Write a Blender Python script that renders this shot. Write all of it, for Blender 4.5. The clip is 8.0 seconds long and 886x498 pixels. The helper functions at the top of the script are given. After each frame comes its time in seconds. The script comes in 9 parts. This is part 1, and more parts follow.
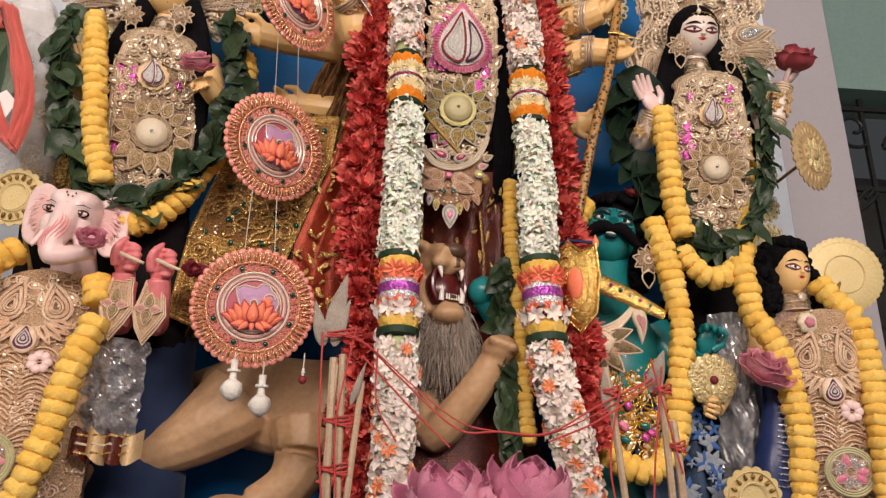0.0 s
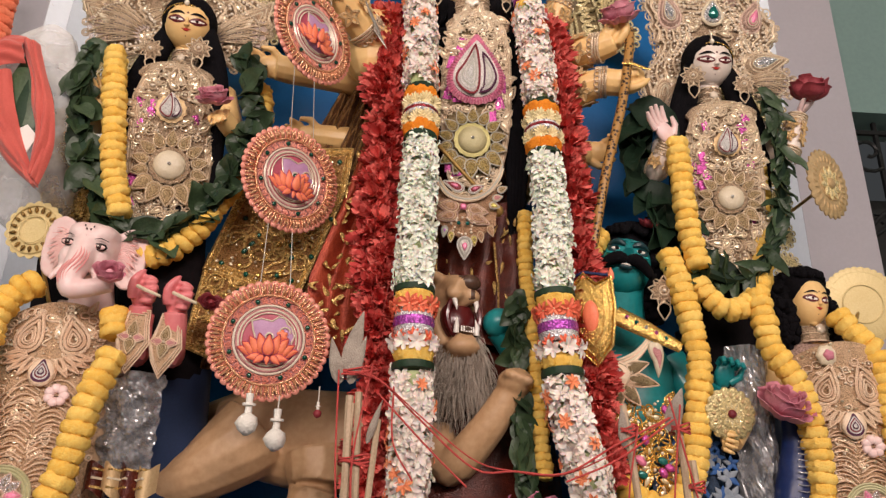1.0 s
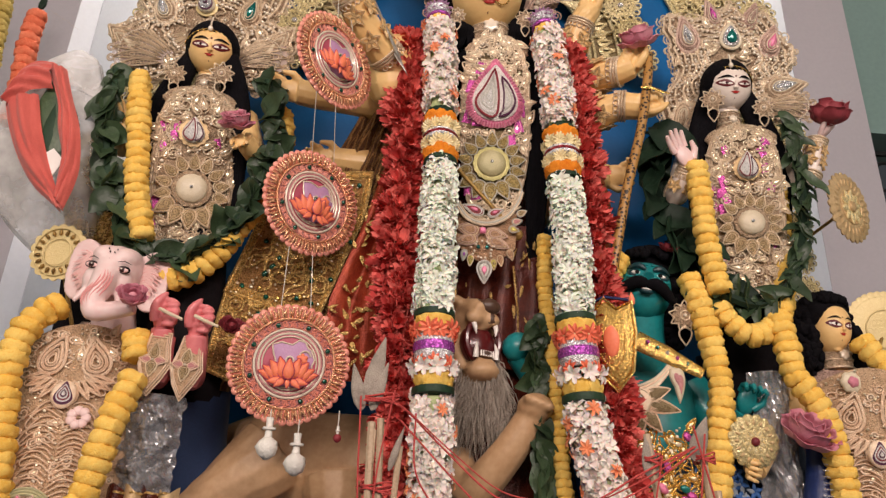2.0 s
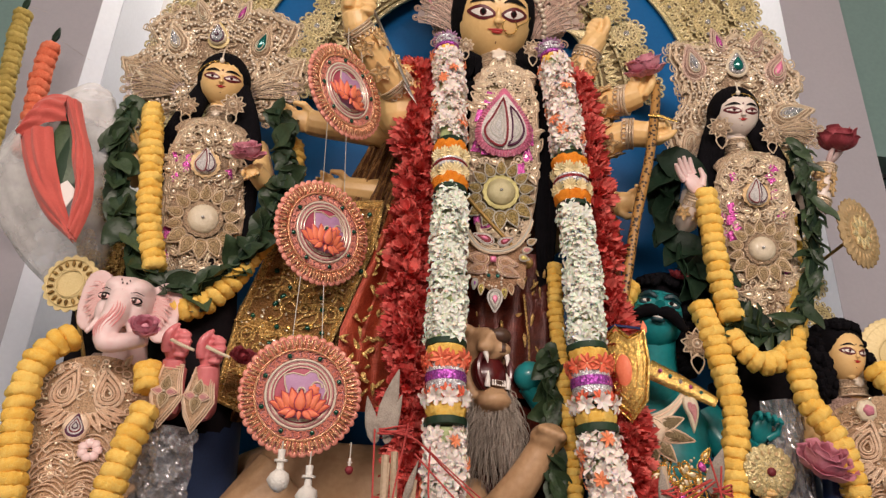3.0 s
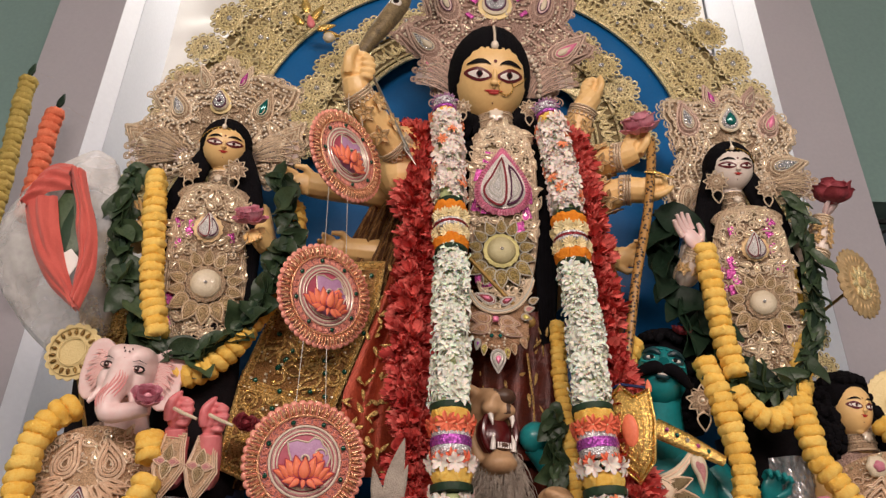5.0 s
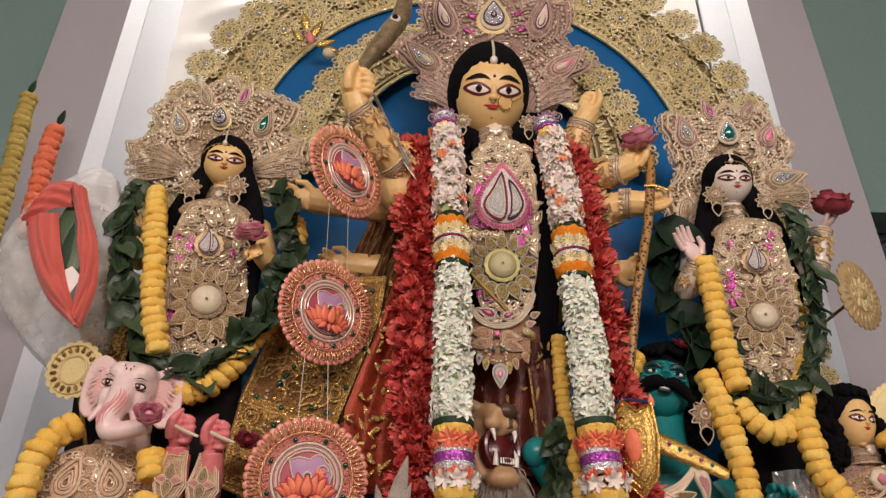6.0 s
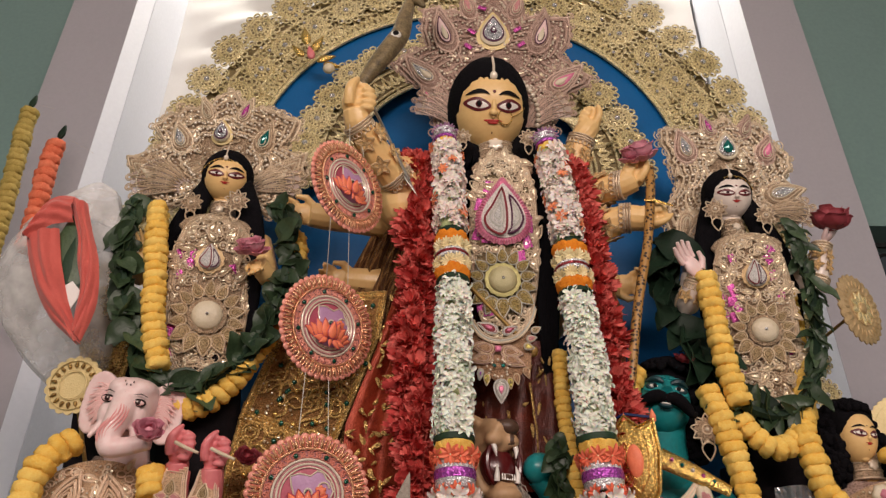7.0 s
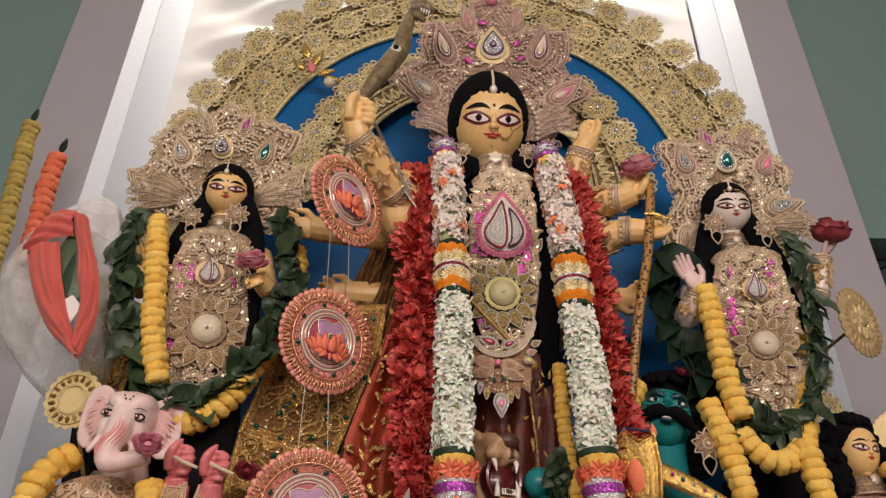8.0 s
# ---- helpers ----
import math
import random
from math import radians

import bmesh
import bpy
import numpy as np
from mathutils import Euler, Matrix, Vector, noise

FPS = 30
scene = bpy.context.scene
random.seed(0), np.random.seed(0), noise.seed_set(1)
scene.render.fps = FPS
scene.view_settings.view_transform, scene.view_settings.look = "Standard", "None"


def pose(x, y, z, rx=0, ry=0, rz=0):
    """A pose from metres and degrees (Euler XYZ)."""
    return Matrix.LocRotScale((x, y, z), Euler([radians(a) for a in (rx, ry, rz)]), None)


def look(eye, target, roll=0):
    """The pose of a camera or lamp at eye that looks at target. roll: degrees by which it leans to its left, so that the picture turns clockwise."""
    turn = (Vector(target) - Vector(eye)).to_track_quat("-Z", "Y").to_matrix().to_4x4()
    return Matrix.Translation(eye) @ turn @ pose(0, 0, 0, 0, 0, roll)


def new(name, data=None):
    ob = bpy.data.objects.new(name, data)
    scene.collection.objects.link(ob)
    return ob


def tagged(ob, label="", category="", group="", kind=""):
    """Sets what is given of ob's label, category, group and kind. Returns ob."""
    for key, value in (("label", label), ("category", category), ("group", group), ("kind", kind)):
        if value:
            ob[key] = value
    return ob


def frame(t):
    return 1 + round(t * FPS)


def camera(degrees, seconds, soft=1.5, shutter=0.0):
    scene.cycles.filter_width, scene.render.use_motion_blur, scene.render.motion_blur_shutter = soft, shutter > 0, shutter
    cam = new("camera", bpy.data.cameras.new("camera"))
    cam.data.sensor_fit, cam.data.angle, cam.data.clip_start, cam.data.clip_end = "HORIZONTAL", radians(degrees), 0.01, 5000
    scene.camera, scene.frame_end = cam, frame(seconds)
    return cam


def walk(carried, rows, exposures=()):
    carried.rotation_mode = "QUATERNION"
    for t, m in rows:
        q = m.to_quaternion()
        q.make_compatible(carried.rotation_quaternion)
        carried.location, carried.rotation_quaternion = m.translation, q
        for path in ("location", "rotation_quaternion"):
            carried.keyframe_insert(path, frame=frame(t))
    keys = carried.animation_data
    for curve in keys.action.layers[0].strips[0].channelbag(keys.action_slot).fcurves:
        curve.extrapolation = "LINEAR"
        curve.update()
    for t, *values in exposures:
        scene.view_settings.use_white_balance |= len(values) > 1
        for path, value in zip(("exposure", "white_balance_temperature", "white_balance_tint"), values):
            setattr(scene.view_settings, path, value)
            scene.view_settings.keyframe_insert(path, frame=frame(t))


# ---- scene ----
EXPO = -0.06
cam = camera(64.6, 8.0, 1.35)
PATH = [
    (0, (-0.105, 0.146, 1.522), (0.015, 2.034, 2.173), 1.4),
    (0.5, (-0.108, 0.141, 1.534), (-0.001, 2.02, 2.212), 1.5),
    (1, (-0.113, 0.137, 1.546), (-0.027, 2.009, 2.245), 1.7),
    (1.5, (-0.12, 0.134, 1.552), (-0.056, 1.999, 2.272), 2.1),
    (3, (-0.139, 0.125, 1.567), (-0.108, 1.956, 2.369), 2.2),
    (3.5, (-0.142, 0.119, 1.574), (-0.112, 1.936, 2.41), 1.9),
    (4, (-0.144, 0.114, 1.581), (-0.113, 1.915, 2.45), 1.6),
    (4.5, (-0.144, 0.11, 1.587), (-0.115, 1.897, 2.485), 1.4),
    (6, (-0.15, 0.102, 1.597), (-0.118, 1.863, 2.545), 0.7),
    (6.5, (-0.151, 0.102, 1.598), (-0.119, 1.854, 2.561), 0.7),
    (7, (-0.155, 0.099, 1.6), (-0.119, 1.842, 2.58), 0.6),
    (7.5, (-0.154, 0.097, 1.602), (-0.119, 1.831, 2.598), 0.6),
    (8, (-0.154, 0.096, 1.603), (-0.12, 1.822, 2.611), 0.6),
]
walk(cam, [(t, look(e, g, r)) for t, e, g, r in PATH], exposures=[(0.0, EXPO - 0.04), (1.5, EXPO - 0.10), (4.5, EXPO - 0.27), (8.0, EXPO - 0.51)])


# ---- light ----
world = bpy.data.worlds.new("world")
scene.world = world
world.use_nodes = True
world.node_tree.nodes["Background"].inputs[0].default_value = (0.9, 0.95, 1.0, 1)
world.node_tree.nodes["Background"].inputs[1].default_value = 0.05


def area_lamp(name, m, sx, sy, watts, colour):
    d = bpy.data.lights.new(name, "AREA")
    d.shape, d.size, d.size_y, d.energy, d.color = "RECTANGLE", sx, sy, watts, colour
    ob = new(name, d)
    ob.matrix_world = m
    return ob


WARM = (1.0, 0.825, 0.75)
area_lamp("hall_light", look((1.1, -2.1, 3.15), (0.1, 1.4, 2.0)), 1.9, 0.6, 96, WARM)
area_lamp("hall_light", look((-1.2, -2.1, 3.15), (-0.2, 1.4, 2.0)), 1.9, 0.6, 92, WARM)
area_lamp("niche_light", look((-0.1, 2.35, 5.1), (-0.1, 2.62, 3.2)), 1.9, 0.12, 52, (1.0, 0.93, 0.84))


# ---- materials ----
def material(name, c1, c2=None, rough=0.6, metal=0.0, scale=30.0, fine=250.0, bump=0.15, depth=0.002, vary=0.0, spec=0.5,
             sheen=0.0, coat=0.0, through_light=0.0, sparkle=0.0, pair=None):
    """Two-scale procedural surface: c1 to c2 by coarse and fine noise, relief by the fine one."""
    m = bpy.data.materials.new(name)
    m.use_nodes = True
    nt = m.node_tree
    n, l = nt.nodes, nt.links
    b = n["Principled BSDF"]
    c2 = c2 or tuple(c * 0.72 for c in c1)
    co = n.new("ShaderNodeTexCoord")
    a1, a2 = n.new("ShaderNodeTexNoise"), n.new("ShaderNodeTexNoise")
    a1.inputs["Scale"].default_value, a2.inputs["Scale"].default_value = scale, fine
    a1.inputs["Detail"].default_value, a2.inputs["Detail"].default_value = 4, 3
    for a in (a1, a2):
        l.new(co.outputs["Object"], a.inputs["Vector"])
    mix = n.new("ShaderNodeMath")
    mix.operation = "MULTIPLY_ADD"
    mix.inputs[1].default_value = 0.45
    l.new(a2.outputs["Fac"], mix.inputs[0])
    half = n.new("ShaderNodeMath")
    half.operation = "MULTIPLY"
    half.inputs[1].default_value = 0.55
    l.new(a1.outputs["Fac"], half.inputs[0])
    l.new(half.outputs[0], mix.inputs[2])
    fac = mix.outputs[0]
    if vary:
        info = n.new("ShaderNodeObjectInfo")
        geo = n.new("ShaderNodeNewGeometry")
        s = n.new("ShaderNodeMath")
        s.operation = "ADD"
        l.new(info.outputs["Random"], s.inputs[0])
        l.new(geo.outputs["Random Per Island"], s.inputs[1])
        v = n.new("ShaderNodeMath")
        v.operation = "MULTIPLY_ADD"
        v.inputs[1].default_value, v.inputs[2].default_value = vary, -vary
        l.new(s.outputs[0], v.inputs[0])
        w = n.new("ShaderNodeMath")
        l.new(fac, w.inputs[0])
        l.new(v.outputs[0], w.inputs[1])
        fac = w.outputs[0]
    ramp = n.new("ShaderNodeValToRGB")
    ramp.color_ramp.elements[0].position, ramp.color_ramp.elements[1].position = 0.34, 0.66
    ramp.color_ramp.elements[0].color, ramp.color_ramp.elements[1].color = (*c2, 1), (*c1, 1)
    l.new(fac, ramp.inputs[0])
    l.new(ramp.outputs[0], b.inputs["Base Color"])
    b.inputs["Roughness"].default_value, b.inputs["Metallic"].default_value = rough, metal
    b.inputs["Specular IOR Level"].default_value = spec
    if sheen:
        b.inputs["Sheen Weight"].default_value = sheen
    if coat:
        b.inputs["Coat Weight"].default_value, b.inputs["Coat Roughness"].default_value = coat, 0.08
    if through_light:
        b.inputs["Subsurface Weight"].default_value, b.inputs["Subsurface Scale"].default_value = through_light, 0.01
    height = a2.outputs["Fac"]
    if sparkle:
        vo = n.new("ShaderNodeTexVoronoi")
        vo.inputs["Scale"].default_value = sparkle
        l.new(co.outputs["Object"], vo.inputs["Vector"])
        height = vo.outputs["Distance"]
        sub = n.new("ShaderNodeSeparateColor")
        l.new(vo.outputs["Color"], sub.inputs[0])
        rr = n.new("ShaderNodeMapRange")
        rr.inputs["To Min"].default_value, rr.inputs["To Max"].default_value = max(rough - 0.2, 0.08), min(rough + 0.25, 1)
        l.new(sub.outputs[0], rr.inputs["Value"])
        l.new(rr.outputs[0], b.inputs["Roughness"])
    bp = n.new("ShaderNodeBump")
    bp.inputs["Strength"].default_value, bp.inputs["Distance"].default_value = bump, depth
    l.new(height, bp.inputs["Height"])
    l.new(bp.outputs[0], b.inputs["Normal"])
    return m


def glass_film(name, colour, alpha, rough=0.15, patchy=0.55):
    m = bpy.data.materials.new(name)
    m.use_nodes = True
    nt = m.node_tree
    b = nt.nodes["Principled BSDF"]
    b.inputs["Base Color"].default_value = (*colour, 1)
    b.inputs["Roughness"].default_value = rough
    co, nz, mr = nt.nodes.new("ShaderNodeTexCoord"), nt.nodes.new("ShaderNodeTexNoise"), nt.nodes.new("ShaderNodeMapRange")
    nz.inputs["Scale"].default_value, nz.inputs["Detail"].default_value = 18, 4
    mr.inputs["From Min"].default_value, mr.inputs["From Max"].default_value = 0.3, 0.75
    mr.inputs["To Min"].default_value, mr.inputs["To Max"].default_value = alpha * (1 - patchy), min(1, alpha * (1 + patchy))
    nt.links.new(co.outputs["Object"], nz.inputs["Vector"])
    nt.links.new(nz.outputs["Fac"], mr.inputs["Value"])
    nt.links.new(mr.outputs[0], b.inputs["Alpha"])
    bp = nt.nodes.new("ShaderNodeBump")
    bp.inputs["Strength"].default_value, bp.inputs["Distance"].default_value = 0.6, 0.01
    nt.links.new(nz.outputs["Fac"], bp.inputs["Height"])
    nt.links.new(bp.outputs[0], b.inputs["Normal"])
    return m


def clear_film(name):
    """Thin clear plastic: see-through, with a sharp sheen that follows the creases."""
    m = bpy.data.materials.new(name)
    m.use_nodes = True
    nt = m.node_tree
    n, l = nt.nodes, nt.links
    n.remove(n["Principled BSDF"])
    tr, gl, mx, fr, ma = (n.new("ShaderNode" + k) for k in ("BsdfTransparent", "BsdfGlossy", "MixShader", "Fresnel", "Math"))
    tr.inputs[0].default_value = (0.93, 0.93, 0.94, 1)
    gl.inputs["Roughness"].default_value = 0.2
    fr.inputs["IOR"].default_value = 1.5
    ma.operation = "MULTIPLY_ADD"
    ma.inputs[1].default_value, ma.inputs[2].default_value = 1.0, 0.14
    l.new(fr.outputs[0], ma.inputs[0])
    l.new(ma.outputs[0], mx.inputs[0])
    di, m2 = n.new("ShaderNodeBsdfDiffuse"), n.new("ShaderNodeMixShader")
    di.inputs[0].default_value = (0.8, 0.8, 0.82, 1)
    m2.inputs[0].default_value = 0.24
    l.new(tr.outputs[0], m2.inputs[1])
    l.new(di.outputs[0], m2.inputs[2])
    l.new(m2.outputs[0], mx.inputs[1])
    l.new(gl.outputs[0], mx.inputs[2])
    l.new(mx.outputs[0], n["Material Output"].inputs[0])
    return m


M_WHITE = material("white_paint", (0.82, 0.80, 0.76), (0.74, 0.72, 0.68), 0.55, scale=2, fine=60, bump=0.05)
M_GREY = material("lilac_grey_paint", (0.46, 0.43, 0.465), (0.42, 0.395, 0.43), 0.45, scale=1.5, fine=80, bump=0.06)
M_PALE = material("pale_grey_paint", (0.70, 0.72, 0.78), (0.64, 0.66, 0.72), 0.5, scale=1.5, fine=80, bump=0.05)
M_GREEN = material("sea_green_paint", (0.25, 0.37, 0.345), (0.215, 0.32, 0.30), 0.28, scale=1.2, fine=60, bump=0.08)
M_FLOOR = material("terrazzo", (0.35, 0.32, 0.29), (0.22, 0.2, 0.18), 0.3, scale=15, fine=120)
M_CEIL = material("ceiling_paint", (0.7, 0.7, 0.68), (0.6, 0.6, 0.58), 0.7, scale=1, fine=40)
# near-black: unlit depth on the recess wall, plain dark grey on the switch box
M_DARK = material("recess_shade_dark_grey", (0.05, 0.052, 0.05), (0.03, 0.03, 0.03), 0.8)
M_IRON = material("black_iron", (0.03, 0.03, 0.032), (0.015, 0.015, 0.015), 0.45, 0.4)
M_CLOTHW = material("white_cloth", (0.86, 0.84, 0.80), (0.8, 0.78, 0.74), 0.85, scale=8, fine=400, bump=0.2, sheen=0.3)
M_BLUE = material("blue_lacquer", (0.006, 0.12, 0.34), (0.005, 0.10, 0.29), 0.34, scale=5, fine=120, bump=0.05, coat=0.08, spec=0.35)
M_NAVY = material("navy_cloth", (0.011, 0.032, 0.10), (0.007, 0.022, 0.07), 0.8, scale=9, fine=300, sheen=0.2)
M_GOLDP = material("gold_filigree_paper", (0.84, 0.73, 0.44), (0.62, 0.51, 0.25), 0.32, 0.42, scale=40, fine=300, bump=0.8, vary=0.25, sparkle=260)
M_GOLDD = material("antique_gold_thread", (0.40, 0.25, 0.075), (0.17, 0.095, 0.025), 0.42, 0.6, scale=60, fine=500, bump=0.8, vary=0.3)
M_GOLDB = material("bright_gold_foil", (0.78, 0.54, 0.17), (0.60, 0.38, 0.10), 0.26, 0.85, scale=60, fine=240, bump=0.9, depth=0.003, vary=0.15)
M_ZARI = material("champagne_zari_wire", (0.86, 0.71, 0.52), (0.60, 0.45, 0.30), 0.32, 0.42, scale=80, fine=700, bump=0.7, vary=0.3)
M_ZARIP = material("pink_zari_wire", (0.78, 0.58, 0.47), (0.50, 0.335, 0.27), 0.34, 0.36, scale=80, fine=700, bump=0.7, vary=0.3)
M_LACE = material("glitter_net_cloth", (0.66, 0.49, 0.33), (0.40, 0.28, 0.18), 0.34, 0.4, scale=70, fine=600, bump=0.9, depth=0.003, sparkle=420)
M_LACEP = material("rose_glitter_net", (0.62, 0.43, 0.35), (0.37, 0.235, 0.185), 0.36, 0.35, scale=70, fine=600, bump=0.9, depth=0.003, sparkle=420)
M_PEARL = material("cream_pearl", (0.86, 0.76, 0.62), (0.70, 0.58, 0.44), 0.22, 0.1, coat=0.5, vary=0.2)
M_SILVER = material("silver_rhinestone", (0.80, 0.80, 0.82), (0.50, 0.50, 0.54), 0.18, 0.8, fine=600, bump=0.8, sparkle=500)
M_MAGENTA = material("magenta_foil", (0.60, 0.11, 0.38), (0.38, 0.05, 0.24), 0.32, 0.55, fine=400, bump=0.5, sparkle=300)
M_PINKF = material("pink_foil", (0.85, 0.28, 0.42), (0.62, 0.15, 0.28), 0.35, 0.25, fine=300, bump=0.6)
M_PLUM = material("plum_felt", (0.10, 0.02, 0.06), (0.06, 0.012, 0.04), 0.7)
M_CREAM = material("cream_bead", (0.78, 0.69, 0.52), (0.62, 0.52, 0.36), 0.35, 0.0, fine=500, bump=0.5, coat=0.2)
M_TEALG = material("teal_gem", (0.01, 0.20, 0.17), (0.005, 0.1, 0.09), 0.12, 0.3, coat=0.6)
M_EMER = material("emerald_sequin", (0.005, 0.10, 0.06), (0.003, 0.05, 0.03), 0.15, 0.3, coat=0.6)
M_SKINY = material("yellow_clay_paint", (0.86, 0.58, 0.25), (0.79, 0.50, 0.20), 0.38, scale=6, fine=120, bump=0.05, coat=0.05)
M_SKINL = material("ivory_clay_paint", (0.80, 0.70, 0.62), (0.74, 0.63, 0.55), 0.4, scale=6, fine=120, bump=0.05, coat=0.15)
M_SKINP = material("blush_pink_clay", (0.88, 0.70, 0.67), (0.85, 0.58, 0.56), 0.4, scale=16, fine=120, bump=0.06, coat=0.15)
M_SKINR = material("coral_pink_clay", (0.78, 0.25, 0.25), (0.68, 0.16, 0.18), 0.4, scale=14, fine=120, bump=0.06, coat=0.15)
M_TEAL = material("teal_clay_paint", (0.012, 0.26, 0.27), (0.008, 0.19, 0.20), 0.35, scale=8, fine=120, bump=0.06, coat=0.2)
M_LION = material("tawny_clay_paint", (0.60, 0.39, 0.22), (0.47, 0.28, 0.14), 0.5, scale=7, fine=90, bump=0.1)
M_MANE = material("grey_mane_jute", (0.58, 0.51, 0.43), (0.34, 0.27, 0.21), 0.8, scale=60, fine=500, bump=0.9, depth=0.005)
M_HAIR = material("black_jute_hair", (0.006, 0.005, 0.007), (0.003, 0.003, 0.004), 0.9, scale=80, fine=700, bump=0.6, depth=0.003, spec=0.12)
M_BLACK = material("black_paint", (0.008, 0.006, 0.006), (0.005, 0.004, 0.004), 0.6, spec=0.12)
M_DRED = material("dark_red_paint", (0.13, 0.008, 0.012), (0.10, 0.006, 0.01), 0.4)
M_LIP = material("red_paint", (0.52, 0.035, 0.03), (0.42, 0.025, 0.02), 0.35)
M_EYEW = material("eye_white_paint", (0.85, 0.80, 0.74), (0.8, 0.75, 0.68), 0.3)
M_MOUTH = material("maroon_mouth_paint", (0.12, 0.01, 0.012), (0.07, 0.005, 0.006), 0.3, coat=0.5)
M_MARI = material("yellow_marigold", (0.95, 0.68, 0.19), (0.89, 0.51, 0.08), 0.9, scale=90, fine=420, bump=0.55, depth=0.003, vary=0.16, spec=0.15)
M_MARIO = material("orange_marigold", (0.92, 0.33, 0.03), (0.78, 0.19, 0.012), 0.8, scale=90, fine=420, bump=0.8, depth=0.003, vary=0.14, spec=0.2)
M_MARIK = material("ochre_marigold", (0.58, 0.43, 0.13), (0.40, 0.29, 0.07), 0.8, scale=90, fine=420, bump=0.8, depth=0.003, vary=0.2, spec=0.2)
M_CORAL = material("coral_marigold", (0.90, 0.26, 0.14), (0.76, 0.15, 0.07), 0.8, scale=90, fine=420, bump=0.8, depth=0.003, vary=0.16, spec=0.2)
M_TUBEW = material("white_tuberose", (0.93, 0.925, 0.83), (0.90, 0.90, 0.77), 0.6, scale=60, fine=300, bump=0.1, vary=0.05, spec=0.3, through_light=0.2)
M_TUBEP = material("blush_tuberose", (0.96, 0.87, 0.80), (0.94, 0.79, 0.71), 0.6, scale=60, fine=300, bump=0.1, vary=0.06, spec=0.3, through_light=0.2)
M_BUD = material("green_bud", (0.84, 0.86, 0.70), (0.74, 0.79, 0.56), 0.6)
M_PEACH = material("peach_petal_base", (0.94, 0.80, 0.70), (0.90, 0.64, 0.50), 0.6)
M_COOLW = material("cool_white_paint", (0.80, 0.82, 0.88), (0.74, 0.76, 0.82), 0.5, scale=2, fine=60, bump=0.05)
M_ORPET = material("orange_petal", (0.90, 0.36, 0.18), (0.84, 0.25, 0.10), 0.6)
M_REDFL = material("crimson_blossom", (0.84, 0.205, 0.170), (0.54, 0.062, 0.056), 0.75, scale=50, fine=300, vary=0.45, spec=0.2)
M_LEAF = material("dark_green_leaf", (0.060, 0.100, 0.045), (0.024, 0.046, 0.020), 0.42, scale=25, fine=160, bump=0.4, vary=0.3, spec=0.5)
M_LEAFD = material("deep_green_cloth_leaf", (0.024, 0.052, 0.028), (0.010, 0.024, 0.013), 0.5, scale=14, fine=160, bump=0.3, vary=0.3, spec=0.2)
M_LOTUS = material("pink_lotus_petal", (0.84, 0.38, 0.50), (0.64, 0.19, 0.32), 0.5, scale=45, fine=260, bump=0.6, depth=0.003, vary=0.4)
M_ROSE = material("dusky_pink_cloth_petal", (0.76, 0.34, 0.40), (0.58, 0.19, 0.26), 0.6, scale=25, fine=300, bump=0.3, vary=0.3)
M_ROSED = material("maroon_cloth_petal", (0.26, 0.025, 0.035), (0.16, 0.012, 0.02), 0.6, scale=25, fine=300, bump=0.3, vary=0.3)
M_BROC = material("red_gold_brocade", (0.42, 0.070, 0.030), (0.18, 0.020, 0.009), 0.38, 0.3, scale=30, fine=300, bump=0.6, spec=0.3)
M_BROCD = material("maroon_brocade", (0.125, 0.020, 0.010), (0.035, 0.006, 0.004), 0.26, 0.2, scale=40, fine=300, bump=0.8, spec=0.4)
M_BROCO = material("rust_gold_brocade", (0.36, 0.10, 0.03), (0.24, 0.05, 0.018), 0.4, 0.3, scale=20, fine=600, bump=0.6)
M_NET = material("brown_gold_net", (0.50, 0.27, 0.095), (0.22, 0.105, 0.035), 0.40, 0.45, scale=60, fine=500, bump=0.9, depth=0.004, sparkle=350)
M_NETD = material("dark_gold_net", (0.20, 0.085, 0.03), (0.065, 0.024, 0.011), 0.5, 0.35, scale=60, fine=500, bump=0.9, depth=0.004, sparkle=350)
M_TRIM = material("gold_gota_trim", (0.80, 0.55, 0.21), (0.50, 0.31, 0.09), 0.30, 0.6, scale=50, fine=400, bump=0.9, sparkle=300)
M_CORALF = material("salmon_foam_rim", (0.86, 0.38, 0.29), (0.74, 0.27, 0.20), 0.45, 0.15, scale=40, fine=300, bump=0.6, vary=0.2)
M_MAUVE = material("mauve_card", (0.52, 0.30, 0.48), (0.44, 0.22, 0.40), 0.5, scale=30, fine=300)
M_MOTIFR = material("crimson_card", (0.48, 0.09, 0.14), (0.40, 0.06, 0.10), 0.5)
M_MOTIFO = material("orange_card", (0.92, 0.26, 0.13), (0.86, 0.19, 0.09), 0.5)
M_ROSEF = material("rose_filigree", (0.72, 0.34, 0.33), (0.52, 0.21, 0.22), 0.42, 0.2, scale=70, fine=400, bump=0.9, depth=0.004)
M_STRING = material("white_thread", (0.75, 0.72, 0.66), (0.6, 0.57, 0.5), 0.7)
M_REDTH = material("red_thread", (0.62, 0.085, 0.075), (0.48, 0.05, 0.045), 0.75, fine=900, bump=0.9)
M_PITH = material("white_pith", (0.90, 0.87, 0.80), (0.82, 0.79, 0.72), 0.8, scale=60, fine=300, bump=0.6, depth=0.004)
M_BAMBOO = material("bamboo_stick", (0.54, 0.41, 0.28), (0.38, 0.27, 0.17), 0.6, scale=30, fine=250, bump=0.3)
M_QUILL = material("grey_feather_leaf", (0.42, 0.36, 0.30), (0.24, 0.20, 0.165), 0.75, scale=60, fine=500, bump=0.8)
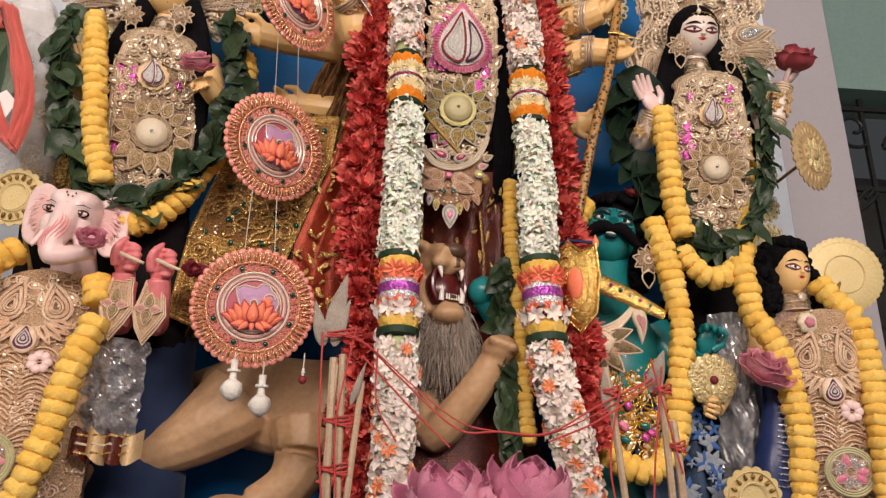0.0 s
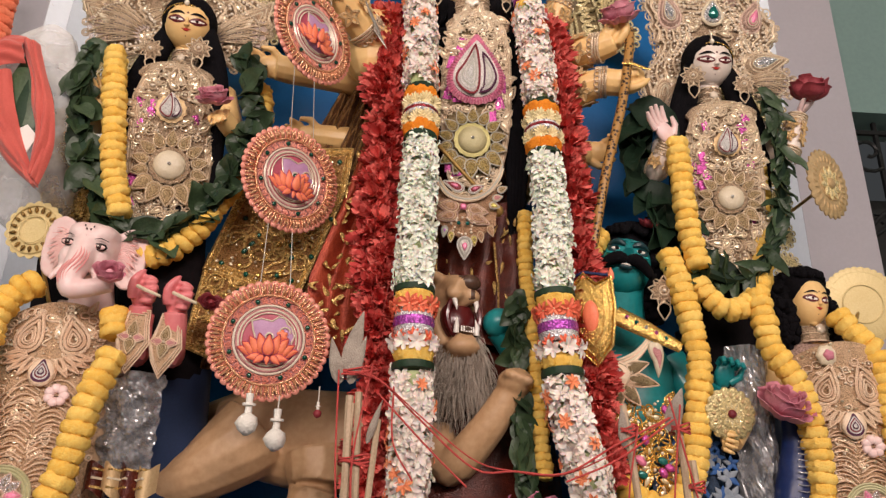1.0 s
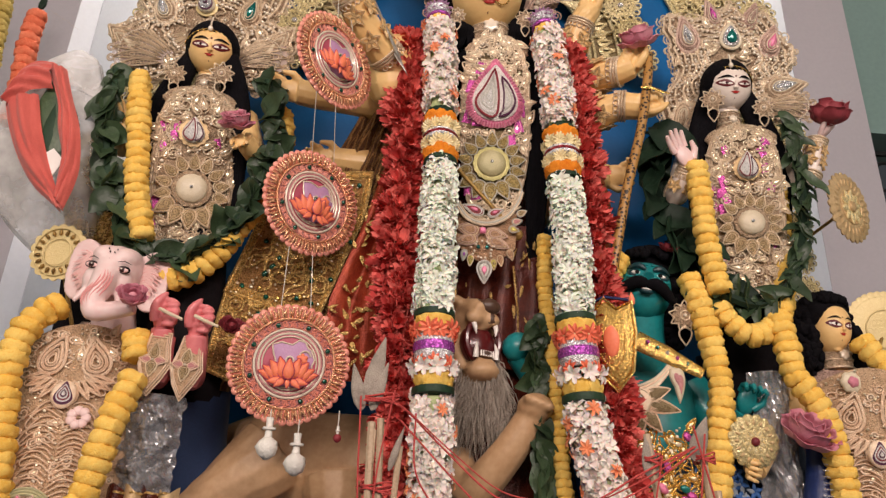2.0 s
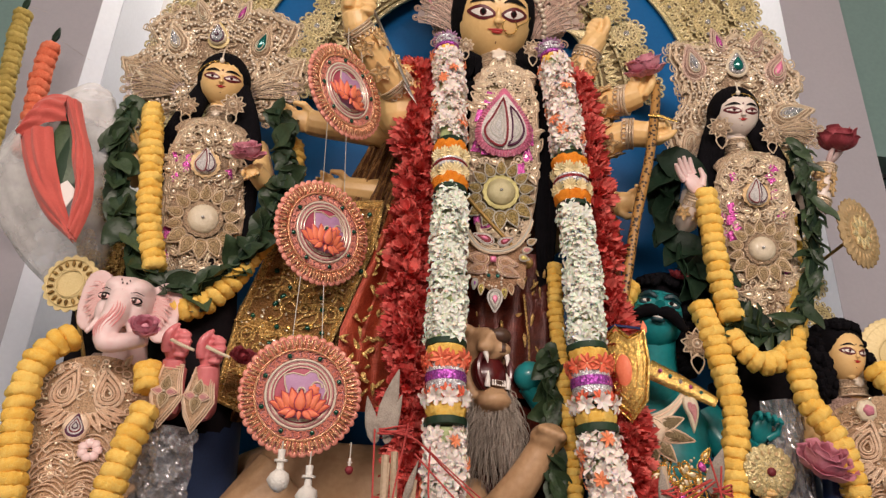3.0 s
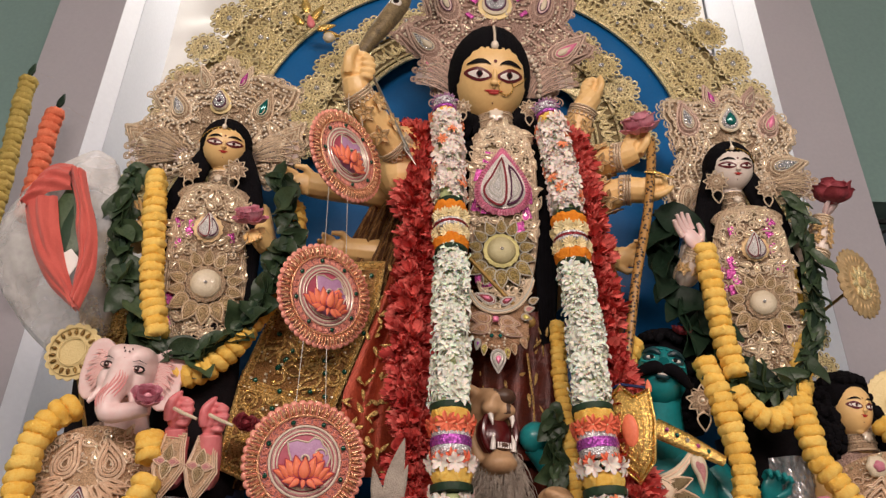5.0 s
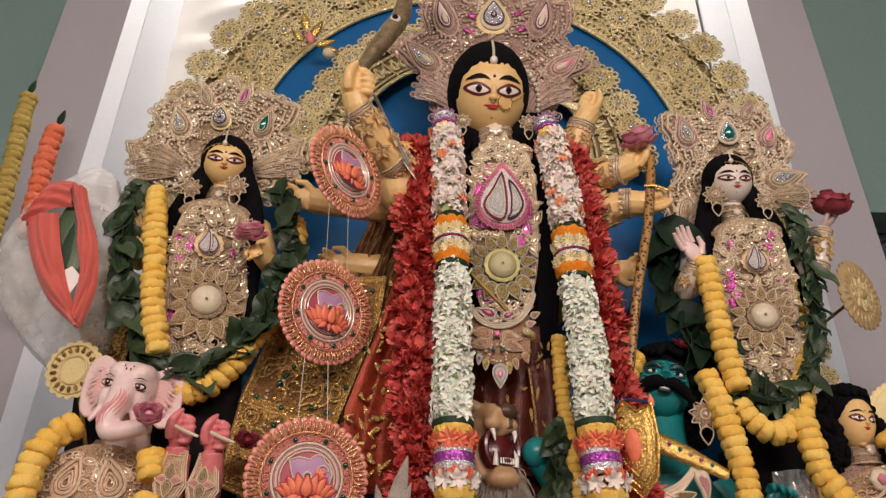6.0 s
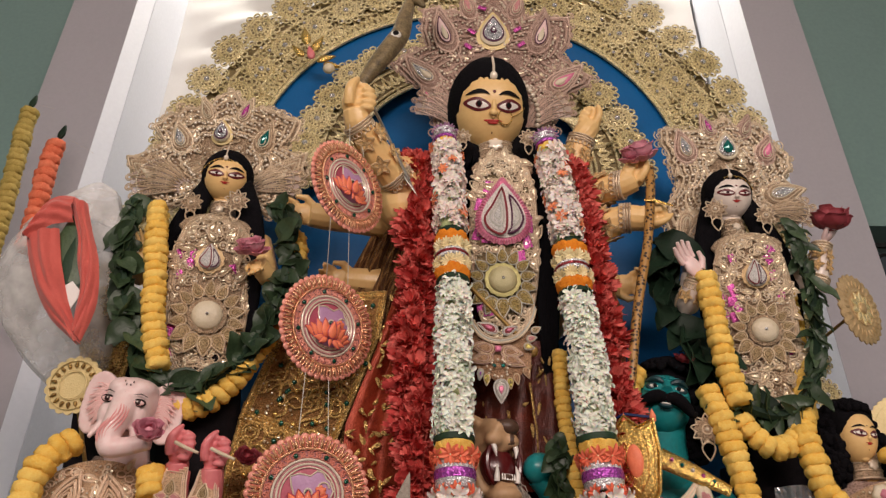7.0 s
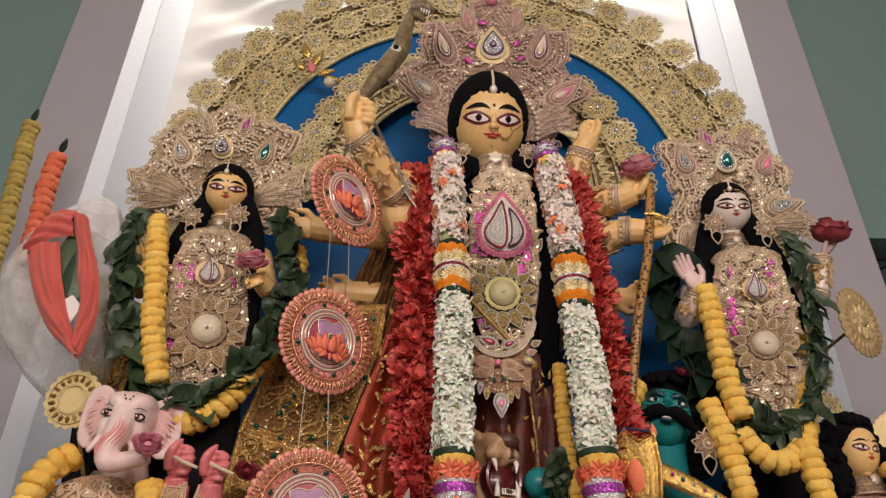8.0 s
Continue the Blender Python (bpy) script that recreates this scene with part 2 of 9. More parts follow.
M_YPAPER = material("pale_gold_paper", (0.80, 0.65, 0.33), (0.70, 0.54, 0.24), 0.45, 0.15, scale=14, fine=300, bump=0.4)
M_REDCL = material("coral_red_cloth", (0.66, 0.125, 0.095), (0.52, 0.075, 0.058), 0.75, scale=14, fine=400, bump=0.4, sheen=0.3)
M_FILM = clear_film("clear_plastic_film")
M_VEIL = glass_film("white_gauze", (0.84, 0.82, 0.80), 0.33, 0.8, 0.6)
M_LEOP = material("spotted_snake_paint", (0.46, 0.25, 0.05), (0.05, 0.02, 0.01), 0.4, scale=160, fine=200)
M_SNAKE = material("olive_snake_paint", (0.30, 0.22, 0.11), (0.07, 0.05, 0.025), 0.4, scale=60, fine=250, bump=0.3)
M_PEACOCK = material("peacock_blue_paint", (0.012, 0.03, 0.13), (0.008, 0.02, 0.09), 0.35, scale=30, fine=200)
M_PRINT = material("blue_print_cloth", (0.05, 0.10, 0.18), (0.015, 0.025, 0.05), 0.8, scale=25, fine=300)
M_TAN = material("tan_gold_paper", (0.66, 0.47, 0.25), (0.50, 0.33, 0.15), 0.45, 0.3, scale=30, fine=300, bump=0.6, vary=0.2)
M_STEEL = material("steel_blade", (0.55, 0.52, 0.48), (0.4, 0.37, 0.33), 0.3, 0.9)
M_BAND = material("band_tape", (0.88, 0.88, 0.90), (0.68, 0.68, 0.72), 0.25, 0.6, fine=500, bump=0.9, sparkle=330)
M_TULLE = glass_film("champagne_tulle", (0.60, 0.46, 0.38), 0.45, 0.35, 0.3)
M_SEQ = material("pale_gold_sequin", (0.92, 0.84, 0.66), (0.80, 0.68, 0.46), 0.28, 0.7, vary=0.3)
M_BLOUSE = material("dark_glitter_cloth", (0.014, 0.010, 0.012), (0.005, 0.004, 0.005), 0.75, 0.0, scale=50, fine=500, bump=0.6, spec=0.12)
M_PURPF = material("purple_foil_band", (0.50, 0.11, 0.50), (0.34, 0.05, 0.36), 0.25, 0.6, fine=300, bump=0.8, sparkle=220)
M_REDF = material("maroon_foil_band", (0.34, 0.04, 0.05), (0.22, 0.02, 0.03), 0.25, 0.6, fine=300, bump=0.8, sparkle=220)

nt = M_LEOP.node_tree
cells, step = nt.nodes.new("ShaderNodeTexVoronoi"), nt.nodes.new("ShaderNodeValToRGB")
cells.inputs["Scale"].default_value = 130
step.color_ramp.elements[0].position, step.color_ramp.elements[1].position = 0.36, 0.46
step.color_ramp.elements[0].color, step.color_ramp.elements[1].color = (0.022, 0.010, 0.006, 1), (0.42, 0.22, 0.06, 1)
nt.links.new(nt.nodes["Texture Coordinate"].outputs["Object"], cells.inputs["Vector"])
nt.links.new(cells.outputs["Distance"], step.inputs[0])
nt.links.new(step.outputs[0], nt.nodes["Principled BSDF"].inputs["Base Color"])

# ---- geometry tools ----
ORIGIN = {}


class Geo:
    """Collects vertices, faces and material slots, then makes one mesh."""

    def __init__(self):
        self.v, self.f, self.m = [], [], []

    def add(self, verts, faces, m=None, mi=0):
        base = len(self.v)
        if m is None:
            self.v.extend(Vector(p) for p in verts)
        else:
            self.v.extend(m @ Vector(p) for p in verts)
        self.f.extend(tuple(i + base for i in f) for f in faces)
        self.m.extend([mi] * len(faces))
        return self

    def ell(self, m, rx, ry, rz, us=16, vs=10, mi=0):
        verts = [(0, 0, rz)]
        for j in range(1, vs):
            a = math.pi * j / vs
            for i in range(us):
                b = 2 * math.pi * i / us
                verts.append((rx * math.sin(a) * math.cos(b), ry * math.sin(a) * math.sin(b), rz * math.cos(a)))
        verts.append((0, 0, -rz))
        faces = [(0, 1 + i, 1 + (i + 1) % us) for i in range(us)]
        for j in range(vs - 2):
            for i in range(us):
                a, b = 1 + j * us + i, 1 + j * us + (i + 1) % us
                faces.append((a, a + us, b + us, b))
        last = len(verts) - 1
        faces += [(last, last - us + (i + 1) % us, last - us + i) for i in range(us)]
        return self.add(verts, faces, m, mi)

    def tube(self, pts, rad, seg=8, mi=0, closed=False, m=None, flat=1.0, side=None):
        pts = [Vector(p) for p in pts]
        n = len(pts)
        rad = list(rad) if hasattr(rad, "__len__") else [rad] * n
        up = Vector(side) if side else Vector((0.13, 0.21, 0.97))
        verts, faces = [], []
        for i, p in enumerate(pts):
            a = pts[(i - 1) % n] if closed or i else p
            b = pts[(i + 1) % n] if closed or i < n - 1 else p
            t = (b - a).normalized() if (b - a).length > 1e-9 else Vector((0, 0, 1))
            u = up - t * up.dot(t)
            u = u.normalized() if u.length > 1e-4 else t.orthogonal().normalized()
            w = t.cross(u)
            for k in range(seg):
                c = 2 * math.pi * k / seg
                verts.append(p + (u * math.cos(c) + w * math.sin(c) * flat) * rad[i])
        for i in range(n if closed else n - 1):
            for k in range(seg):
                a, b = i * seg + k, i * seg + (k + 1) % seg
                c, d = ((i + 1) % n) * seg + (k + 1) % seg, ((i + 1) % n) * seg + k
                faces.append((a, b, c, d))
        if not closed:
            faces.append(tuple(range(seg))[::-1])
            faces.append(tuple(range((n - 1) * seg, n * seg)))
        return self.add(verts, faces, m, mi)

    def plate(self, outline, m, thick=0.004, dome=0.0, mi=0, inset=0.82):
        """A solid plate from a closed 2D outline, its face towards local +z, edge bevelled, middle raised by dome."""
        n = len(outline)
        cx, cy = sum(p[0] for p in outline) / n, sum(p[1] for p in outline) / n
        verts = [(x, y, 0) for x, y in outline] + [(x, y, thick * 0.7) for x, y in outline]
        for k, hgt in ((inset, thick + dome * 0.55), (inset * 0.5, thick + dome * 0.9)):
            verts += [(cx + (x - cx) * k, cy + (y - cy) * k, hgt) for x, y in outline]
        verts.append((cx, cy, thick + dome))
        faces = [tuple(range(n))[::-1]]
        for r in range(3):
            for i in range(n):
                a, b = r * n + i, r * n + (i + 1) % n
                faces.append((a, b, b + n, a + n))
        faces += [(3 * n + i, 3 * n + (i + 1) % n, 4 * n) for i in range(n)]
        return self.add(verts, faces, m, mi)

    def wire(self, outline, m, r=0.002, seg=5, z=0.0, mi=0, closed=True):
        return self.tube([(x, y, z) for x, y in outline], r, seg, mi, closed, m, side=(0, 0, 1))

    def lathe(self, prof, m, seg=16, mi=0, wob=None):
        verts, faces = [], []
        for j, (r, z) in enumerate(prof):
            for i in range(seg):
                a = 2 * math.pi * i / seg
                k = wob(i, j) if wob else 1.0
                verts.append((r * k * math.cos(a), r * k * math.sin(a), z))
        for j in range(len(prof) - 1):
            for i in range(seg):
                a, b = j * seg + i, j * seg + (i + 1) % seg
                faces.append((a, b, b + seg, a + seg))
        faces.append(tuple(range(seg))[::-1])
        faces.append(tuple(range((len(prof) - 1) * seg, len(prof) * seg)))
        return self.add(verts, faces, m, mi)

    def sheet(self, fn, nu, nv, thick=0.003, mi=0, closed=False):
        """A cloth from fn(u, v), u and v in 0..1, with a thickness."""
        g = [[Vector(fn(i / nu, j / nv)) for i in range(nu + 1)] for j in range(nv + 1)]
        front, back = [], []
        for j in range(nv + 1):
            for i in range(nu + 1):
                du = g[j][min(i + 1, nu)] - g[j][max(i - 1, 0)]
                dv = g[min(j + 1, nv)][i] - g[max(j - 1, 0)][i]
                nn = du.cross(dv)
                nn = nn.normalized() if nn.length > 1e-9 else Vector((0, -1, 0))
                front.append(g[j][i])
                back.append(g[j][i] - nn * thick)
        w, tot = nu + 1, len(front)
        faces = []
        for j in range(nv):
            for i in range(nu):
                a = j * w + i
                faces.append((a, a + 1, a + w + 1, a + w))
                faces.append((tot + a, tot + a + w, tot + a + w + 1, tot + a + 1))
        for i in range(nu):
            for a, b in ((i + 1, i), (nv * w + i, nv * w + i + 1)):
                faces.append((a, b, tot + b, tot + a))
        for j in range(nv):
            for a, b in ((j * w, (j + 1) * w), ((j + 1) * w + nu, j * w + nu)):
                faces.append((a, b, tot + b, tot + a))
        return self.add(front + back, faces, None, mi)

    def join(self, other):
        base = len(self.v)
        self.v += other.v
        self.f += [tuple(i + base for i in f) for f in other.f]
        self.m += other.m
        return self

    def box(self, x0, y0, z0, x1, y1, z1, mi=0):
        v = [(x, y, z) for z in (z0, z1) for y in (y0, y1) for x in (x0, x1)]
        f = [(0, 2, 3, 1), (4, 5, 7, 6), (0, 1, 5, 4), (2, 6, 7, 3), (0, 4, 6, 2), (1, 3, 7, 5)]
        return self.add(v, f, None, mi)

    def mesh(self, name, mats, smooth=True):
        me = bpy.data.meshes.new(name)
        me.from_pydata([tuple(p) for p in self.v], [], self.f)
        for mm in mats if isinstance(mats, (list, tuple)) else [mats]:
            me.materials.append(mm)
        me.polygons.foreach_set("material_index", self.m)
        if smooth:
            me.shade_smooth()
            me.set_sharp_from_angle(angle=radians(50))
        me.update()
        return me


def thing(name, loc, label, category, group="", kind=""):
    ob = new(name)
    ob.empty_display_size = 0.02
    ob.location = loc
    ORIGIN[ob.name] = Vector(loc)
    return tagged(ob, label, category, group, kind)


def part(name, geo, mats, parent, label="", smooth=True, kind=""):
    """One mesh, given in world coordinates, under a thing or a part."""
    o = ORIGIN[parent.name]
    for i, p in enumerate(geo.v):
        geo.v[i] = p - o
    ob = new(name, geo.mesh(name, mats, smooth))
    ob.parent = parent
    ORIGIN[ob.name] = o
    return tagged(ob, label, kind=kind)


def piece(name, me, parent, m, label=""):
    """One more object on a shared mesh, at the world pose m."""
    ob = new(name, me)
    ob.parent = parent
    ob.matrix_basis = Matrix.Translation(-ORIGIN[parent.name]) @ m
    return tagged(ob, label)


def solid(name, geo, mats, label, category, kind="", smooth=True, group=""):
    """A thing of one mesh, its origin at the middle of its base."""
    lo = [min(p[k] for p in geo.v) for k in range(3)]
    hi = [max(p[k] for p in geo.v) for k in range(3)]
    o = Vector(((lo[0] + hi[0]) / 2, (lo[1] + hi[1]) / 2, lo[2]))
    geo.v = [p - o for p in geo.v]
    ob = new(name, geo.mesh(name, mats, smooth))
    ob.location = o
    ORIGIN[ob.name] = o
    return tagged(ob, label, category, group, kind)


def fuse(geo, voxel, mi=0, passes=6):
    """The union of overlapping solids as one smooth skin."""
    me = bpy.data.meshes.new("fuse")
    me.from_pydata([tuple(p) for p in geo.v], [], geo.f)
    ob = new("fuse", me)
    r = ob.modifiers.new("remesh", "REMESH")
    r.mode, r.voxel_size = "VOXEL", voxel
    k = ob.modifiers.new("smooth", "SMOOTH")
    k.factor, k.iterations = 0.5, passes
    ev = ob.evaluated_get(bpy.context.evaluated_depsgraph_get())
    got = ev.to_mesh()
    out = Geo()
    out.add([v.co.copy() for v in got.vertices], [tuple(f.vertices) for f in got.polygons], None, mi)
    ev.to_mesh_clear()
    bpy.data.objects.remove(ob)
    bpy.data.meshes.remove(me)
    return out


def facing(x, y, z, yaw=0, tilt=0, roll=0, s=1.0):
    """Local x right, y up, z towards the viewer. tilt > 0 looks down, yaw > 0 turns to the right, roll turns counter-clockwise."""
    return (Matrix.Translation((x, y, z)) @ Matrix.Rotation(radians(yaw), 4, "Z") @ Matrix.Rotation(radians(90 + tilt), 4, "X")
            @ Matrix.Rotation(radians(roll), 4, "Z") @ Matrix.Scale(s, 4))


def circle(r, n=20, cx=0.0, cy=0.0, sy=1.0):
    return [(cx + r * math.cos(2 * math.pi * i / n), cy + r * sy * math.sin(2 * math.pi * i / n)) for i in range(n)]


def scallop(r, lobes, amp=0.1, per=6):
    n = lobes * per
    return [((r + r * amp * (abs(math.sin(math.pi * i / per)) - 0.5)) * math.cos(2 * math.pi * i / n),
             (r + r * amp * (abs(math.sin(math.pi * i / per)) - 0.5)) * math.sin(2 * math.pi * i / n)) for i in range(n)]


def tear(w, h, n=18, hook=0.0):
    """A teardrop of width w and height h, point up, its base at the origin."""
    out = []
    for i in range(n):
        a = 2 * math.pi * i / n
        y = (1 - math.cos(a)) / 2
        x = math.sin(a) * (1 - y ** 1.6 * 0.78)
        out.append((x * w * 0.62 + hook * w * y * y, y * h))
    return out


def spline(pts, n):
    """n points along a smooth curve through pts, evenly spaced."""
    pts = [Vector(p) for p in pts]
    ext = [pts[0] * 2 - pts[1]] + pts + [pts[-1] * 2 - pts[-2]]
    fine = []
    for i in range(1, len(ext) - 2):
        p0, p1, p2, p3 = ext[i - 1:i + 3]
        for k in range(16):
            t = k / 16
            fine.append(0.5 * (2 * p1 + (p2 - p0) * t + (2 * p0 - 5 * p1 + 4 * p2 - p3) * t * t + (3 * p1 - p0 - 3 * p2 + p3) * t ** 3))
    fine.append(pts[-1])
    acc = [0.0]
    for a, b in zip(fine, fine[1:]):
        acc.append(acc[-1] + (b - a).length)
    out, j = [], 0
    for i in range(n):
        s = acc[-1] * i / (n - 1)
        while j < len(acc) - 2 and acc[j + 1] < s:
            j += 1
        d = acc[j + 1] - acc[j]
        out.append(fine[j].lerp(fine[j + 1], (s - acc[j]) / d if d > 0 else 0))
    return out


def length(pts):
    return sum((Vector(b) - Vector(a)).length for a, b in zip(pts, pts[1:]))


def along(t, spin=0.0, up=(0, -1, 0.01)):
    """A rotation whose local z runs along t."""
    t = Vector(t).normalized()
    u = Vector(up) - t * Vector(up).dot(t)
    u = u.normalized() if u.length > 1e-4 else t.orthogonal().normalized()
    w = t.cross(u)
    return Matrix((u, w, t)).transposed().to_4x4() @ Matrix.Rotation(spin, 4, "Z")


# ---- the room ----
def slab(name, box, mat, label, category, smooth=False):
    return solid(name, Geo().box(*box), mat, label, category, "structure", smooth)


slab("floor", (-3.2, -3.2, -0.1, 3.2, 3.4, 0.0), M_FLOOR, "speckled grey terrazzo hall floor", "floor")
slab("ceiling", (-3.2, -3.2, 5.25, 3.2, 3.4, 5.35), M_CEIL, "plain off-white hall ceiling", "ceiling")
slab("wall_back", (-1.415, 2.622, 0.0, 1.163, 2.72, 5.25), M_WHITE, "bright white painted wall of the niche", "wall")
slab("wall_west", (-3.3, -3.2, 0.0, -3.2, 3.4, 5.25), M_GREEN, "sea-green painted hall wall", "wall")
slab("wall_east", (3.2, -3.2, 0.0, 3.3, 3.4, 5.25), M_GREEN, "sea-green painted hall wall", "wall")
slab("wall_front", (-3.2, -3.3, 0.0, 3.2, -3.2, 5.25), M_PALE, "pale grey hall wall opposite the niche", "wall")
slab("wall_green_left", (-3.2, 2.42, 0.0, -1.68, 2.72, 5.25), M_GREEN, "glossy sea-green painted wall beside pillar", "wall")
# the right-hand green wall ends above a dark opening
slab("wall_green_right", (1.405, 2.5, 3.10, 3.2, 2.72, 5.25), M_GREEN, "glossy sea-green wall over a dark opening", "wall")
# the opening's darkness is put into this wall's colour
slab("wall_recess", (1.405, 3.3, 0.0, 3.2, 3.4, 3.10), M_DARK, "wall behind the grille, coloured near-black as unlit depth", "wall")
# pillars: grey front, pale reveal, a chamfered bright edge strip
slab("pillar_left", (-1.68, 2.205, 0.0, -1.418, 2.72, 5.25), M_GREY, "lilac-grey painted square pillar", "pillar")
slab("pillar_reveal_left", (-1.418, 2.267, 0.0, -1.374, 2.62, 5.25), M_PALE, "pale grey reveal of the niche", "wall")
slab("pillar_right", (1.165, 2.19, 0.0, 1.401, 2.72, 5.25), M_GREY, "lilac-grey painted square pillar", "pillar")
slab("pillar_reveal_right", (1.145, 2.32, 0.0, 1.165, 2.62, 5.25), M_PALE, "pale grey reveal of the niche", "wall")


def chamfer(name, ax, ay, bx, by, cx, cy, label):
    """An upright three-sided strip from floor to ceiling."""
    g = Geo().add([(x, y, z) for z in (0.0, 5.25) for x, y in ((ax, ay), (bx, by), (cx, cy))], [(0, 1, 4, 3), (1, 2, 5, 4), (2, 0, 3, 5), (0, 2, 1), (3, 4, 5)])
    solid(name, g, M_COOLW, label, "trim", "structure", False)


chamfer("trim_left", -1.418, 2.207, -1.376, 2.266, -1.418, 2.266, "white painted chamfered corner of the pillar")
chamfer("trim_right", 1.165, 2.192, 1.165, 2.319, 1.147, 2.319, "cream painted chamfered corner of the pillar")
slab("platform", (-1.30, 1.00, 0.0, 1.12, 2.18, 1.36), M_NAVY, "stepped altar platform draped in navy cloth", "platform")
slab("platform_step", (-0.60, 0.75, 0.0, 0.60, 1.00, 1.30), M_NAVY, "lower altar ledge draped in navy cloth", "platform")


def ceiling_lamp(x, y, z, yaw, w):
    t = thing("tube_light", (x, y, z), "white ceiling tube-light batten over the hall", "light", "hall lights")
    r = Matrix.Translation((x, y, z)) @ Matrix.Rotation(radians(yaw), 4, "Z")
    g = Geo().box(-w / 2, -0.05, 0.0, w / 2, 0.05, 0.05)
    g.v = [r @ p for p in g.v]
    part("housing", g, M_WHITE, t)
    part("rod", Geo().tube([r @ Vector((0, 0, 0.04)), r @ Vector((0, 0, 5.25 - z))], 0.012, 8), M_WHITE, t)


ceiling_lamp(1.1, -2.18, 3.30, 0, 1.9)
ceiling_lamp(-1.2, -2.18, 3.30, 0, 1.9)

# white ruched cloth on the niche wall above the arch
random.seed(4)


def ruched(u, v):
    x = -1.39 + 2.52 * u
    sag = 0.22 * math.sin(math.pi * u)
    z = 3.2 + 1.5 * v + sag * (0.4 + v)
    f = 0.020 * math.sin(34 * v + 7 * u + 3 * math.sin(5 * u)) + 0.012 * math.sin(61 * v - 13 * u)
    return (x, 2.57 - 0.03 * v + f * min(1, 6 * u, 6 * (1 - u)), z)


solid("backdrop_cloth", Geo().sheet(ruched, 70, 90, 0.004), M_CLOTHW, "white ruched cloth hung on the niche wall", "cloth")

# iron scroll grille in the dark opening on the right
gr = thing("iron_grille", (1.9, 2.6, 1.36), "black wrought iron scroll grille in dark opening", "grille", kind="structure")
for i in range(9):
    part("bar", Geo().box(1.42 + 0.17 * i, 2.57, 1.36, 1.435 + 0.17 * i, 2.585, 3.10), M_IRON, gr)
for k in range(5):
    part("rail", Geo().box(1.41, 2.565, 1.6 + 0.36 * k, 3.15, 2.58, 1.618 + 0.36 * k), M_IRON, gr)
for i in range(5):
    for k in range(5):
        cx, cz = 1.52 + 0.19 * i, 1.75 + 0.30 * k
        pts = [(cx + (0.09 - 0.0045 * j) * math.cos(0.42 * j + i), 2.56, cz + (0.09 - 0.0045 * j) * math.sin(0.42 * j + k)) for j in range(18)]
        part("scroll", Geo().tube(pts, 0.008, 6), M_IRON, gr)
solid("wall_recess_floor", Geo().box(1.405, 2.5, 0.0, 3.2, 3.3, 1.36), M_GREY, "grey sill wall under the iron grille", "wall", "structure", False)


# ---- the arched backdrop with its gold filigree ----
ACX, ACZ, AY = -0.048, 2.785, 1.75
arch = thing("arch_backdrop", (ACX, AY + 0.02, 1.37), "glossy blue arched backboard edged with gold filigree rosettes", "backdrop")


def arch_outline(r, foot, n=48):
    pts = [(r * math.cos(math.pi * i / n), r * math.sin(math.pi * i / n)) for i in range(n + 1)]
    return pts + [(-r, foot), (r, foot)]


AM = facing(ACX, AY, ACZ)
part("panel", Geo().plate(arch_outline(0.80, 1.37 - ACZ), AM @ Matrix.Translation((0, 0, -0.03)), 0.02, 0.0, inset=0.98), M_BLUE, arch)


def rosette_mesh(name, r, petals, mat):
    """A cut-paper rosette: a rim of round lobes, a raised ring, a ring of eyelets and a bright boss; lobes and eyelets
    are filled with a dark hole-shade colour.
    """
    g = Geo()
    idm = Matrix.Identity(4)
    for i in range(petals):
        rm = Matrix.Rotation(2 * math.pi * i / petals, 4, "Z")
        g.wire(circle(r * 0.150, 9, r * 0.835, 0), rm, r * 0.050, 5, 0.003)
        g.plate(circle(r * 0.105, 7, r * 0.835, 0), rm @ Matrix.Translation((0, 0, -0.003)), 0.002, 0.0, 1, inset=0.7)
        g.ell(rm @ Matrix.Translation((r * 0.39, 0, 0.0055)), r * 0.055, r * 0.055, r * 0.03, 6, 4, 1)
        g.tube([(r * 0.62, r * 0.10, 0.002), (r * 0.72, r * 0.17, 0.003)], r * 0.035, 4, 0, m=rm)
    g.plate(circle(r * 0.66, 24), idm @ Matrix.Translation((0, 0, -0.001)), 0.004, 0.001, inset=0.85)
    g.wire(circle(r * 0.66, 24), idm, r * 0.05, 5, 0.003)
    g.wire(circle(r * 0.52, 20), idm, r * 0.035, 5, 0.005)
    g.wire(circle(r * 0.27, 14), idm, r * 0.045, 5, 0.006)
    g.ell(idm @ Matrix.Translation((0, 0, 0.006)), r * 0.15, r * 0.15, r * 0.09, 10, 6, 2)
    return g.mesh(name, mat)


# dark olive that paints the shade inside the filigree's holes and gaps
M_HOLE = material("hole_shade_olive", (0.22, 0.165, 0.065), (0.12, 0.08, 0.035), 0.6)
ROS = rosette_mesh("rosette", 0.064, 13, [M_GOLDP, M_HOLE, M_SILVER])
random.seed(11)


def ring_of(r, y, n, a0, a1, size, cz=ACZ, me=ROS, parent=arch, wob=0.006):
    for i in range(n):
        a = radians(a0 + (a1 - a0) * i / (n - 1))
        rr = r + random.uniform(-wob, wob)
        piece("rosette", me, parent, facing(ACX + rr * math.cos(a), y + random.uniform(-0.006, 0.006), cz + rr * math.sin(a),
              random.uniform(-9, 9), random.uniform(-6, 12), random.uniform(0, 90), size * random.uniform(0.95, 1.05)))


ring_of(0.862, AY - 0.016, 29, -30, 210, 1.0)
ring_of(0.744, AY - 0.008, 26, -26, 206, 0.96)


